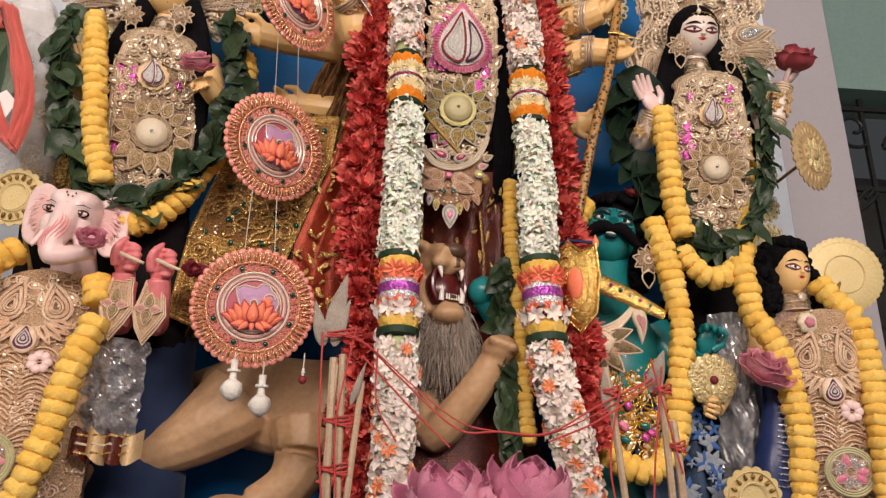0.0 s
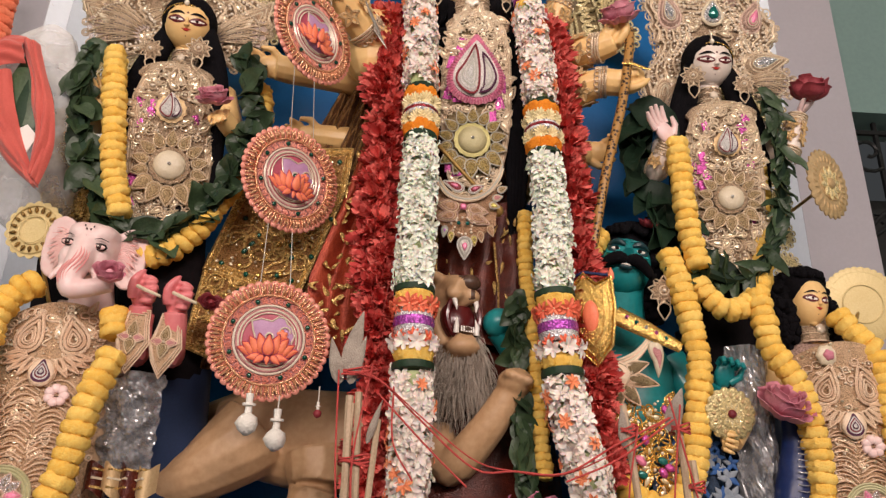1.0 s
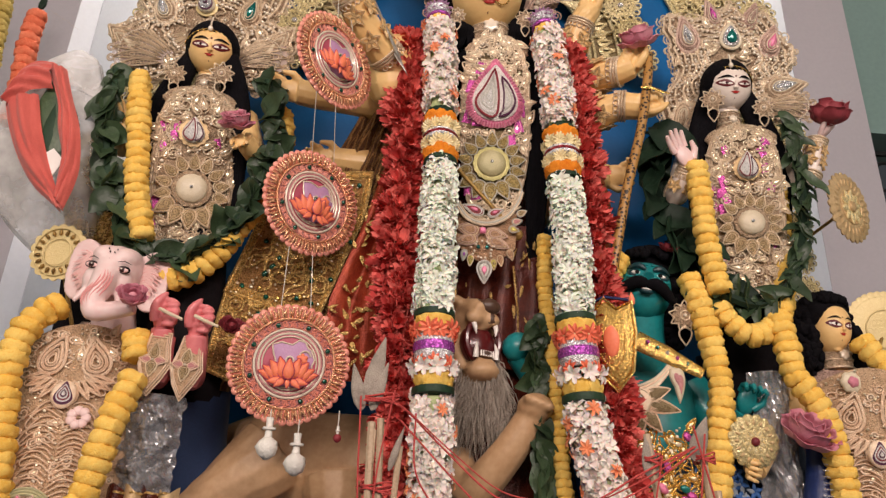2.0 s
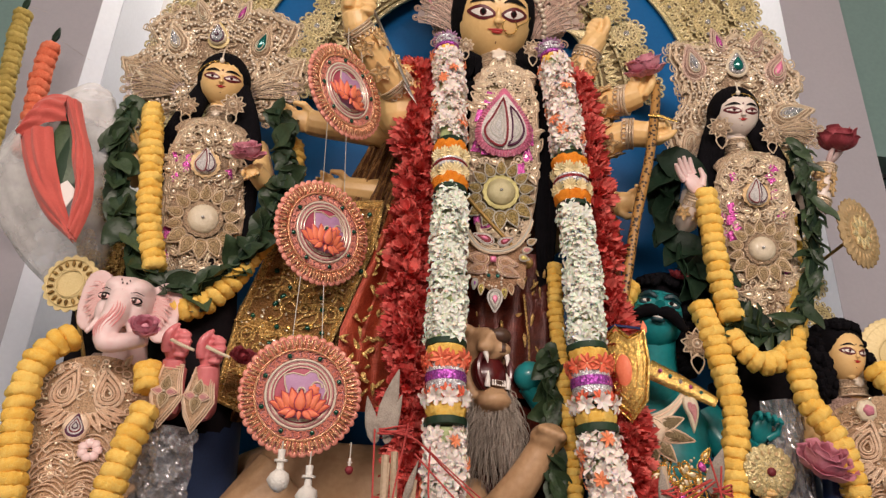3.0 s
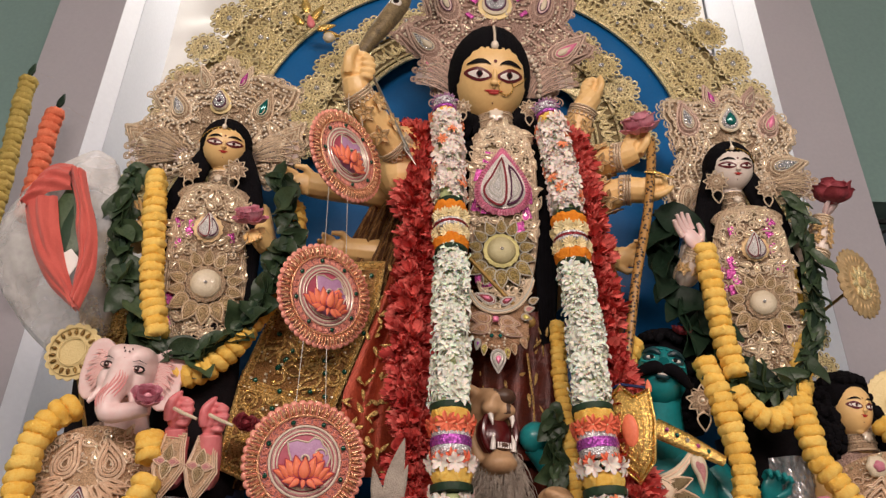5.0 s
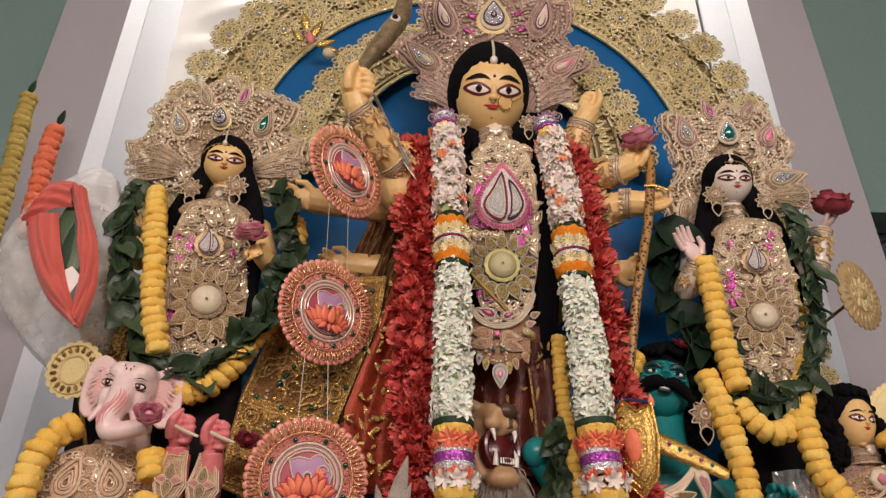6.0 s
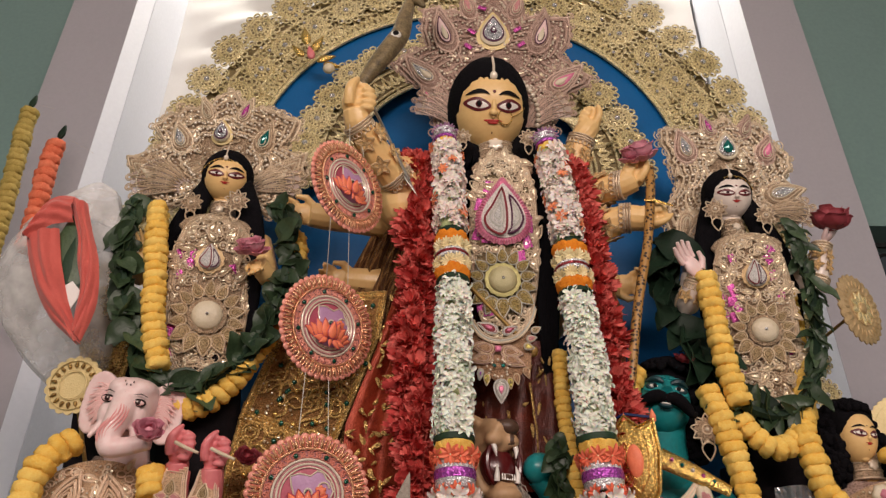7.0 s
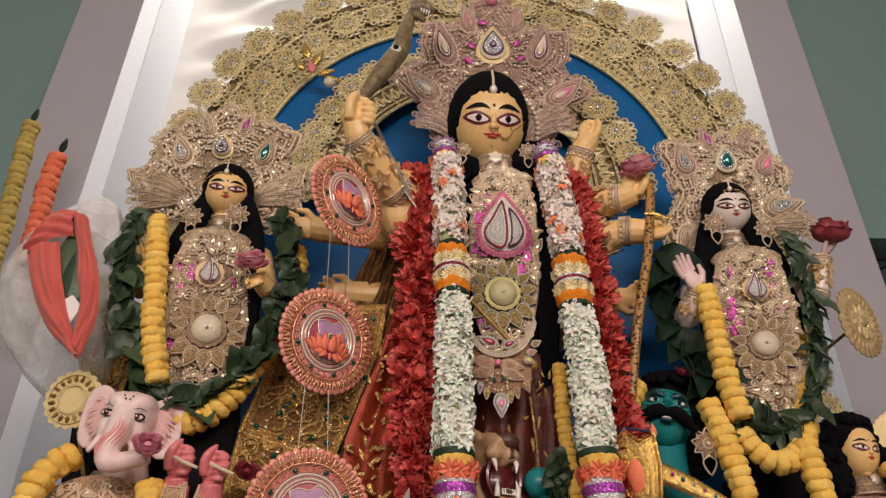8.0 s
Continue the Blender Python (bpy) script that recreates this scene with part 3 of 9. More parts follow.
def arc(r, a0, a1, n):
    return [(r * math.cos(radians(a0 + (a1 - a0) * i / n)), r * math.sin(radians(a0 + (a1 - a0) * i / n))) for i in range(n + 1)]


def band_plate(m, r0, r1, a0, a1, n, thick):
    """A flat curved band between two radii."""
    v, f = [], []
    for z in (0, thick):
        v += [(x, y, z) for x, y in arc(r0, a0, a1, n)] + [(x, y, z) for x, y in arc(r1, a0, a1, n)]
    k, h = n + 1, 2 * (n + 1)
    for i in range(n):
        f += [(h + i, h + k + i, h + k + i + 1, h + i + 1), (i, i + 1, k + i + 1, k + i), (k + i, k + i + 1, h + k + i + 1, h + k + i), (i, h + i, h + i + 1, i + 1)]
    f += [(0, k, h + k, h), (n, h + n, h + k + n, k + n)]
    return Geo().add(v, f, m)


# solid band whose dark colour stands for shade between the lattice strips
part("band_backing", band_plate(AM @ Matrix.Translation((0, 0, -0.006)), 0.640, 0.842, -26, 206, 90, 0.004), M_HOLE, arch, "dark olive backing, shade colour for the gold lattice gaps")
# lattice band between rosettes and blue field: a plain rim, radial strips, paired scrolls
g = Geo()
for i in range(66):
    a = radians(-24 + 228 * i / 65)
    for sg in (-1, 1):
        rm = AM @ Matrix.Rotation(a, 4, "Z") @ Matrix.Translation((0.672, sg * 0.010, 0.0)) @ Matrix.Rotation(sg * 0.6, 4, "Z")
        sc = random.uniform(0.95, 1.25)
        g.wire([(0.026 * sc * (1 - 0.055 * j) * math.cos(0.55 * j), sg * 0.015 * sc * (1 - 0.055 * j) * math.sin(0.55 * j)) for j in range(14)], rm, 0.0042, 5, closed=False)
    rm = AM @ Matrix.Translation((0.692 * math.cos(a), 0.692 * math.sin(a), 0.004))
    g.wire(circle(0.013, 8), rm, 0.004, 4)
    if i % 3 == 0:
        g.tube([(0.640, 0, 0.004), (0.80, 0, 0.004)], 0.0052, 5, 0, m=AM @ Matrix.Rotation(a + 0.03, 4, "Z"), flat=0.6)
for r, w in ((0.640, 0.0075), (0.653, 0.003), (0.706, 0.004), (0.80, 0.006)):
    g.wire(arc(r, -26, 206, 90), AM, w, 6, 0.002, closed=False)
part("lattice_band", g, M_GOLDP, arch, "gold openwork lattice strip")
# small scrolls and spikes behind the rosettes
g = Geo()
for i in range(420):
    a, r = radians(random.uniform(-24, 204)), random.uniform(0.66, 0.87)
    k, s = random.uniform(0, 6.28), random.uniform(0.012, 0.03)
    rm = AM @ Matrix.Translation((r * math.cos(a), r * math.sin(a), random.uniform(-0.003, 0.002))) @ Matrix.Rotation(k, 4, "Z")
    if i % 3:
        g.wire([(s * (1 - 0.09 * j) * math.cos(0.75 * j), s * (1 - 0.09 * j) * math.sin(0.75 * j)) for j in range(10)], rm, 0.0034, 4, closed=False)
    else:
        g.plate(tear(s * 0.5, s * 1.8, 8), rm, 0.002, 0.002)
part("scrollwork", g, M_GOLDP, arch, "curled gold paper scrolls", kind="stuff")
g = Geo()
for i in range(130):
    a, r = radians(random.uniform(-22, 202)), random.uniform(0.66, 0.90)
    g.ell(AM @ Matrix.Translation((r * math.cos(a), r * math.sin(a), 0.012)), 0.006, 0.006, 0.004, 6, 4)
part("sequin_scatter", g, M_SILVER, arch, "glittering sequins", kind="stuff")
# inner halo round the crown
halo = thing("filigree_halo", (ACX, AY - 0.03, 2.45), "gold filigree halo ring behind the tall crown", "halo")
HM = facing(ACX, AY - 0.03, ACZ - 0.01)
ring_of(0.470, AY - 0.050, 17, -2, 186, 0.92, parent=halo)
# same shade-coloured band, here behind the halo's openwork
part("band_backing", band_plate(HM @ Matrix.Translation((0, 0, -0.008)), 0.345, 0.452, -6, 190, 60, 0.004), M_HOLE, halo, "dark olive backing, shade colour for the gold lattice gaps")
g = Geo()
for i in range(48):
    a = radians(-5 + 194 * i / 47)
    rm = HM @ Matrix.Rotation(a, 4, "Z") @ Matrix.Translation((0.365, 0, 0))
    for sg in (-1, 1):
        g.wire([(0.030 + 0.024 * (1 - 0.06 * j) * math.cos(0.6 * j), sg * (0.010 + 0.013 * (1 - 0.06 * j) * math.sin(0.6 * j))) for j in range(12)], rm, 0.0038, 5, closed=False)
    if i % 4 == 0:
        g.tube([(-0.02, 0, 0.004), (0.09, 0.02, 0.004)], 0.006, 5, 0, m=rm, flat=0.6)
for r, w in ((0.345, 0.007), (0.362, 0.004), (0.43, 0.0055)):
    g.wire(arc(r, -6, 190, 70), HM, w, 6, 0.002, closed=False)
part("openwork_ring", g, M_GOLDP, halo)
# side drop of rosettes on the right end of the arch, down along the pillar figure
for k in range(8):
    piece("rosette", ROS, arch, facing(0.845 - 0.006 * k + random.uniform(-.01, .01), AY - 0.02, 2.66 - 0.088 * k, 10, 4, 30 * k, 0.66))
for k in range(3):
    piece("rosette", ROS, arch, facing(-0.96 + 0.01 * k, AY - 0.02, 2.62 - 0.09 * k, -10, 4, 30 * k, 0.66))


# ---- statues: each one plain mesh ----
PAL = [M_SKINY, M_HAIR, M_BLACK, M_EYEW, M_DRED, M_LIP, M_BROCD, M_LACE]


def sup(p, a, b, d):
    q = 2.2
    k = (abs(p[0]) ** q + abs(p[1]) ** q + abs(p[2]) ** q) ** (-1 / q)
    return (p[0] * k * a, p[1] * k * b, p[2] * k * d)


def head(g, m, a, b, d, skin=0, features=True, hair=True, brow=1.0, lipw=1.0, low=0.0, eyeh=1.0):
    us, vs = 28, 20
    verts, faces = [], []
    for j in range(vs + 1):
        t = math.pi * j / vs
        for i in range(us):
            s = 2 * math.pi * i / us
            x, y, z = sup((math.sin(t) * math.cos(s), math.cos(t), math.sin(t) * math.sin(s)), a, b, d)
            if y < 0:
                x *= 1 - 0.20 * (y / b) ** 2
            verts.append((x, y, z))
    for j in range(vs):
        for i in range(us):
            p, q = j * us + i, j * us + (i + 1) % us
            faces.append((p, q, q + us, p + us))
    g.add(verts, faces, m, skin)

    def on(x, y, off):
        w = 1 - abs(x) ** 2.2 - abs(y) ** 2.2
        z = d * max(w, 0.01) ** (1 / 2.2)
        xx = x * a * (1 - 0.20 * y * y if y < 0 else 1)
        return (xx, y * b, z + off)

    def patch(outline, off, mi):
        n = len(outline)
        cx, cy = sum(p[0] for p in outline) / n, sum(p[1] for p in outline) / n
        v = [on(x, y, off - 0.001) for x, y in outline]
        v += [on(cx + (x - cx) * 0.5, cy + (y - cy) * 0.5, off) for x, y in outline] + [on(cx, cy, off)]
        f = [(i, (i + 1) % n, n + (i + 1) % n, n + i) for i in range(n)] + [(n + i, n + (i + 1) % n, 2 * n) for i in range(n)]
        g.add(v, f, m, mi)

    def almond(cx, cy, w, h, n=18, lift=0.0):
        return [(cx + w * math.cos(2 * math.pi * i / n), cy + h * math.sin(2 * math.pi * i / n) * (1 - 0.35 * abs(math.cos(2 * math.pi * i / n)))
                 + lift * math.cos(2 * math.pi * i / n)) for i in range(n)]

    def stroke(pts, w, mi, off):
        n = len(pts)
        out = [(x, y + w * math.sin(math.pi * (i + 0.6) / (n + 0.2))) for i, (x, y) in enumerate(pts)]
        out += [(x, y - w * math.sin(math.pi * (n - i - 0.4) / (n + 0.2))) for i, (x, y) in enumerate(pts[::-1])]
        v = [on(x, y, off) for x, y in out]
        f = [(i, i + 1, 2 * n - 2 - i, 2 * n - 1 - i) for i in range(n - 1)]
        g.add(v, f, m, mi)

    s = a / 0.09
    if features:
        for sx in (-1, 1):
            patch(almond(sx * 0.42, 0.02, 0.36, 0.160, lift=sx * 0.035), 0.0010 * s + 0.0006, 4)
            patch(almond(sx * 0.41, 0.015, 0.27, 0.090 * eyeh, lift=sx * 0.03), 0.0022 * s + 0.0006, 3)
            patch(almond(sx * 0.39, 0.025, 0.088, 0.092 * eyeh), 0.0032 * s + 0.0006, 4)
            patch(almond(sx * 0.39, 0.025, 0.062, 0.066 * eyeh), 0.0040 * s + 0.0006, 2)
            stroke([(sx * (0.12 + 0.60 * i / 8), 0.225 + 0.075 * math.sin(math.pi * (i / 8) ** 0.8)) for i in range(9)][::sx], 0.042 * brow, 2, 0.0016 * s + 0.0006)
        patch(circle(0.045, 10, 0, 0.30, a / b), 0.0016 * s, 4)
        g.ell(m @ Matrix.Translation(on(0, -0.12 + low * 0.4, -0.002 * s)), a * 0.085, b * 0.22, d * 0.10, 12, 8, skin)
        g.ell(m @ Matrix.Translation(on(0, -0.22 + low * 0.6, 0.002 * s)), a * 0.12, b * 0.075, d * 0.10, 12, 8, skin)
        patch([(x, y + 0.10 * x * x) for x, y in almond(0, -0.425 + low, 0.255 * lipw, 0.030)], 0.0022 * s + 0.0005, 5)
        patch([(x, y + 0.10 * x * x) for x, y in almond(0, -0.470 + low, 0.15 * lipw, 0.030)], 0.0026 * s + 0.0005, 5)
        patch(circle(0.016, 8, 0, -0.66 + low, 1.6), 0.0016 * s, 4)
        g.ell(m @ Matrix.Translation(on(0, -0.80, -0.020 * s)), a * 0.28, b * 0.15, d * 0.18, 12, 8, skin)
    if hair:
        g.ell(m @ Matrix.Translation((0, b * 0.12, -d * 0.12)), a * 1.13, b * 1.13, d * 1.06, 24, 14, 1)


def hand(g, m, s, mi, curl=0.4, thumb=1):
    """Palm faces local +z, fingers up local +y, length about s."""
    g.ell(m @ Matrix.Translation((0, s * 0.25, 0)), s * 0.21, s * 0.28, s * 0.10, 12, 8, mi)
    for k in range(4):
        x = (k - 1.5) * s * 0.115
        ln = s * (0.42, 0.48, 0.46, 0.36)[k]
        pts, a = [Vector((x, s * 0.42, 0))], 0.0
        for j in range(3):
            a += curl
            pts.append(pts[-1] + Vector((x * 0.10, math.cos(a) * ln / 3, math.sin(a) * ln / 3)))
        g.tube(pts, [s * 0.062, s * 0.06, s * 0.054, s * 0.035], 8, mi, m=m)
    g.tube([(thumb * s * 0.14, s * 0.12, 0.02 * s), (thumb * s * 0.28, s * 0.28, 0.08 * s), (thumb * s * 0.27, s * 0.46, 0.13 * s)],
           [s * 0.08, s * 0.068, s * 0.04], 8, mi, m=m)


def fist(g, m, s, mi, thumb=1):
    """Closed hand on local +y: rounded back, four fingers folded over the front, thumb laid upwards."""
    g.ell(m @ Matrix.Translation((0, s * 0.36, -0.03 * s)), s * 0.27, s * 0.36, s * 0.21, 16, 12, mi)
    for k in range(4):
        y = s * (0.62 - 0.135 * k)
        r = s * (0.17, 0.20, 0.20, 0.17)[k]
        pts = [(-thumb * 0.10 * s, y + 0.05 * s, 0.10 * s), (thumb * r * 0.6, y + 0.05 * s, 0.19 * s), (thumb * r * 1.35, y - 0.01 * s, 0.16 * s),
               (thumb * r * 1.25, y - 0.06 * s, 0.26 * s), (thumb * 0.03 * s, y - 0.07 * s, 0.25 * s)]
        g.tube(spline(pts, 10), [s * 0.062] * 3 + [s * 0.070] * 4 + [s * 0.060, s * 0.054, s * 0.040], 8, mi, m=m)
    g.tube(spline([(-thumb * s * 0.16, s * 0.20, 0.10 * s), (-thumb * s * 0.20, s * 0.50, 0.20 * s), (-thumb * s * 0.12, s * 0.70, 0.20 * s), (-thumb * s * 0.02, s * 0.84, 0.16 * s)], 8),
           [s * 0.11, s * 0.115, s * 0.112, s * 0.106, s * 0.098, s * 0.086, s * 0.066, s * 0.036], 8, mi, m=m)


def hand_at(p, fingers, palm=(0, -1, -0.3)):
    y = Vector(fingers).normalized()
    z = Vector(palm)
    z = (z - y * z.dot(y)).normalized()
    return Matrix.Translation(p) @ Matrix((y.cross(z), y, z)).transposed().to_4x4()


def limb(g, pts, r0, r1, mi=0, seg=12):
    n = 14
    g.tube(spline(pts, n), [r0 + (r1 - r0) * i / (n - 1) for i in range(n)], seg, mi)


def curls(g, centre, rx, ry, rz, n, r, mi=1, keep=lambda p: True):
    for _ in range(n):
        t, s = random.uniform(0, 6.28), random.uniform(-1, 1)
        q = math.sqrt(1 - s * s)
        p = Vector((q * math.cos(t), q * math.sin(t), s))
        if keep(p):
            k = r * random.uniform(0.7, 1.3)
            g.ell(Matrix.Translation(Vector(centre) + Vector((p.x * rx, p.y * ry, p.z * rz))), k, k, k, 6, 5, mi)


# central goddess figure with many arms
random.seed(21)
g = Geo()
FT = 29
head(g, facing(-0.013, 1.50, 2.792, 4, FT), 0.094, 0.118, 0.098, low=0.11, brow=1.15)
limb(g, [(0, 1.56, 2.58), (0, 1.535, 2.67), (0, 1.515, 2.76)], 0.052, 0.046)
tz = [1.38, 1.6, 1.85, 2.02, 2.15, 2.3, 2.42, 2.52, 2.58, 2.63]
g.tube([(0.005, 1.60 - 0.02 * i / 9, z) for i, z in enumerate(tz)], [0.22, 0.20, 0.16, 0.135, 0.105, 0.105, 0.125, 0.135, 0.115, 0.05], 20, 6, side=(1, 0, 0), flat=0.62)
for sx in (-1, 1):
    for k in range(5):
        x = 0.005 + sx * (0.055 + 0.016 * k)
        limb(g, [(x * 0.9, 1.53, 2.75), (x * 1.1, 1.50, 2.62), (sx * 0.085 + 0.012 * k * sx, 1.475, 2.45), (sx * 0.088 + 0.004 * k * sx, 1.48, 2.04)], 0.024, 0.004, 1, 8)
# arms: shoulder, elbow, wrist
ARMS = [([(-0.13, 1.52, 2.50), (-0.235, 1.42, 2.525), (-0.312, 1.33, 2.590)], (-0.328, 1.31, 2.605), (0.0, -0.1, 1), 1.05),
        ([(0.12, 1.55, 2.50), (0.194, 1.53, 2.645), (0.225, 1.50, 2.721)], (0.236, 1.497, 2.735), (0.45, -0.2, 1), 1.15),
        ([(0.12, 1.53, 2.50), (0.205, 1.50, 2.540), (0.285, 1.45, 2.540)], (0.305, 1.44, 2.530), (0.55, -0.2, 0.9), 0.9),
        ([(0.12, 1.55, 2.40), (0.218, 1.50, 2.440), (0.29, 1.46, 2.455)], (0.318, 1.455, 2.447), (1, -0.2, 0.1), 0.9),
        ([(-0.12, 1.55, 2.44), (-0.25, 1.53, 2.47), (-0.40, 1.48, 2.455)], (-0.41, 1.475, 2.455), (-1, -0.1, 0.05), 0.35),
        ([(-0.12, 1.58, 2.30), (-0.22, 1.56, 2.32), (-0.31, 1.53, 2.315)], (-0.32, 1.53, 2.315), (-1, -0.1, 0.05), 0.5),
        ([(0.12, 1.60, 2.25), (0.2, 1.60, 2.30), (0.265, 1.58, 2.335)], (0.27, 1.575, 2.335), (1, -0.1, 0.15), 0.75)]
arms = Geo()
for pts, hp, fd, curl in ARMS:
    limb(arms, pts + [Vector(hp) + Vector(fd).normalized() * 0.022], 0.046, 0.029)
    if curl > 0.85:
        fist(arms, hand_at(hp, fd, (0.5 if hp[0] < 0 else -0.4, -1, -0.2)), 0.116 if hp[0] < 0 else 0.092, 0, 1 if hp[0] < 0 else -1)
    else:
        hand(arms, hand_at(hp, fd), 0.128, 0, curl)
arms.ell(Matrix.Translation((-0.215, 1.47, 2.52)), 0.075, 0.06, 0.10, 14, 10, 0)
g.join(fuse(arms, 0.0030, 0, 1))
goddess = solid("goddess_statue", g, PAL, "yellow-painted clay goddess statue in red gold brocade", "statue")


def side_figure(cx, cy, cz, skin, yaw, lean, label, hx):
    """Small standing figure; cz is the face's height, the torso hangs below."""
    g = Geo()
    head(g, facing(cx + hx, cy, cz, yaw, 20), 0.052, 0.058, 0.052, brow=1.2, lipw=0.8, low=0.11, eyeh=0.72)
    limb(g, [(cx, cy + 0.035, cz - 0.12), (cx + hx, cy + 0.01, cz - 0.03)], 0.027, 0.025)
    zs = [1.40, 1.75, 2.0, 2.12, 2.25, 2.33, cz - 0.13, cz - 0.09]
    g.tube([(cx + lean * (cz - z), cy + 0.05 + (0.08 if z < 1.9 else 0), z) for z in zs], [0.10, 0.095, 0.085, 0.075, 0.075, 0.085, 0.09, 0.035], 18, 6, side=(1, 0, 0), flat=0.6)
    g.tube([(cx + lean * (cz - z), cy + 0.13, z) for z in (1.38, 1.55, 1.75, 1.93)], [0.112, 0.108, 0.103, 0.098], 18, 9, side=(1, 0, 0), flat=0.62)
    for sx in (-1, 1):
        for k in range(5):
            limb(g, [(cx + hx + sx * 0.04, cy + 0.005, cz - 0.01), (cx + hx + sx * (0.052 + 0.007 * k), cy - 0.005, cz - 0.10),
                     (cx + sx * (0.080 + 0.006 * k), cy + 0.0, cz - 0.20), (cx + sx * (0.092 + 0.004 * k), cy + 0.03, cz - 0.38)], 0.020, 0.004, 1, 8)
    return g


PALL = list(PAL)
PALL[6] = M_BLOUSE
g = side_figure(-0.632, 1.45, 2.532, 0, 13, 0.03, "", 0.003)
limb(g, [(-0.54, 1.48, 2.38), (-0.50, 1.44, 2.28), (-0.513, 1.40, 2.285)], 0.028, 0.020)
hand(g, hand_at((-0.522, 1.395, 2.292), (0.35, -0.25, -0.9)), 0.065, 0, 0.35)
limb(g, [(-0.73, 1.48, 2.38), (-0.775, 1.45, 2.28), (-0.765, 1.43, 2.32)], 0.028, 0.020)
hand(g, hand_at((-0.765, 1.43, 2.315), (-0.15, -0.1, 1)), 0.07, 0, 0.3)
solid("maiden_statue", g, PALL + [M_SKINP, M_NAVY], "small yellow-faced clay maiden statue with black hair", "statue")
PALR = list(PALL)
PALR[0] = M_SKINL
PALR.append(M_SKINP)
g = side_figure(0.558, 1.485, 2.536, 0, 0, 0.02, "", -0.004)
limb(g, [(0.46, 1.50, 2.38), (0.40, 1.46, 2.24), (0.415, 1.41, 2.285)], 0.028, 0.019)
hand(g, hand_at((0.418, 1.405, 2.280), (-0.62, -0.25, 0.8), (0.2, -1, 0.1)), 0.100, 8, 0.16)
limb(g, [(0.66, 1.50, 2.38), (0.70, 1.48, 2.30), (0.735, 1.46, 2.40)], 0.028, 0.019)
hand(g, hand_at((0.735, 1.46, 2.40), (0.5, -0.5, 0.5), (0, -0.3, 1)), 0.085, 8, 0.3)
solid("fair_maiden_statue", g, PALR + [M_NAVY], "small white-faced clay maiden statue with raised pink palm", "statue")

# male figure low on the right
random.seed(5)
g = Geo()
YM = facing(0.692, 1.472, 1.962, 7, 4, -4)
head(g, YM, 0.037, 0.053, 0.043, hair=False, brow=0.9, lipw=0.8, low=0.10)
g.ell(YM @ Matrix.Translation((0, 0.020, -0.016)), 0.049, 0.050, 0.050, 20, 14, 1)
curls(g, YM @ Vector((0, 0.024, -0.012)), 0.052, 0.050, 0.048, 700, 0.0080, 1, lambda p: p.y > -0.10 or p.z > 0.56)
g.ell(Matrix.Translation((0.646, 1.492, 1.945)), 0.032, 0.030, 0.072, 16, 12, 1)
curls(g, (0.643, 1.490, 1.940), 0.033, 0.032, 0.074, 300, 0.0090, 1)
g.ell(Matrix.Translation((0.744, 1.497, 1.930)), 0.020, 0.022, 0.052, 14, 10, 1)
curls(g, (0.744, 1.495, 1.928), 0.021, 0.024, 0.054, 150, 0.0085, 1)
limb(g, [(0.705, 1.49, 1.88), (0.70, 1.475, 1.95)], 0.026, 0.024)
g.tube([(0.72, 1.50, 1.40), (0.72, 1.50, 1.55), (0.715, 1.50, 1.70), (0.71, 1.50, 1.80), (0.71, 1.50, 1.86), (0.706, 1.495, 1.895)],
       [0.10, 0.095, 0.085, 0.10, 0.085, 0.03], 18, 8, side=(1, 0, 0), flat=0.6)
limb(g, [(0.63, 1.49, 1.84), (0.55, 1.46, 1.76), (0.475, 1.41, 1.675)], 0.03, 0.02)
hand(g, hand_at((0.485, 1.405, 1.672), (-0.8, -0.3, 0.1)), 0.07, 0, 1.1)
solid("youth_statue", g, PAL + [M_LACEP], "yellow-faced clay youth statue with curly black hair", "statue")

# green-faced demon, head thrown back
random.seed(6)
g = Geo()
DEM = [M_TEAL, M_HAIR, M_BLACK, M_EYEW, M_DRED, M_LIP, M_NAVY, M_LACE, material("deep_teal_paint", (0.004, 0.045, 0.055), (0.003, 0.028, 0.036), 0.4)]
dm = facing(0.320, 1.474, 2.018, -8, -14, -13, 1.12)
head(g, dm, 0.047, 0.056, 0.055, features=False, hair=False)
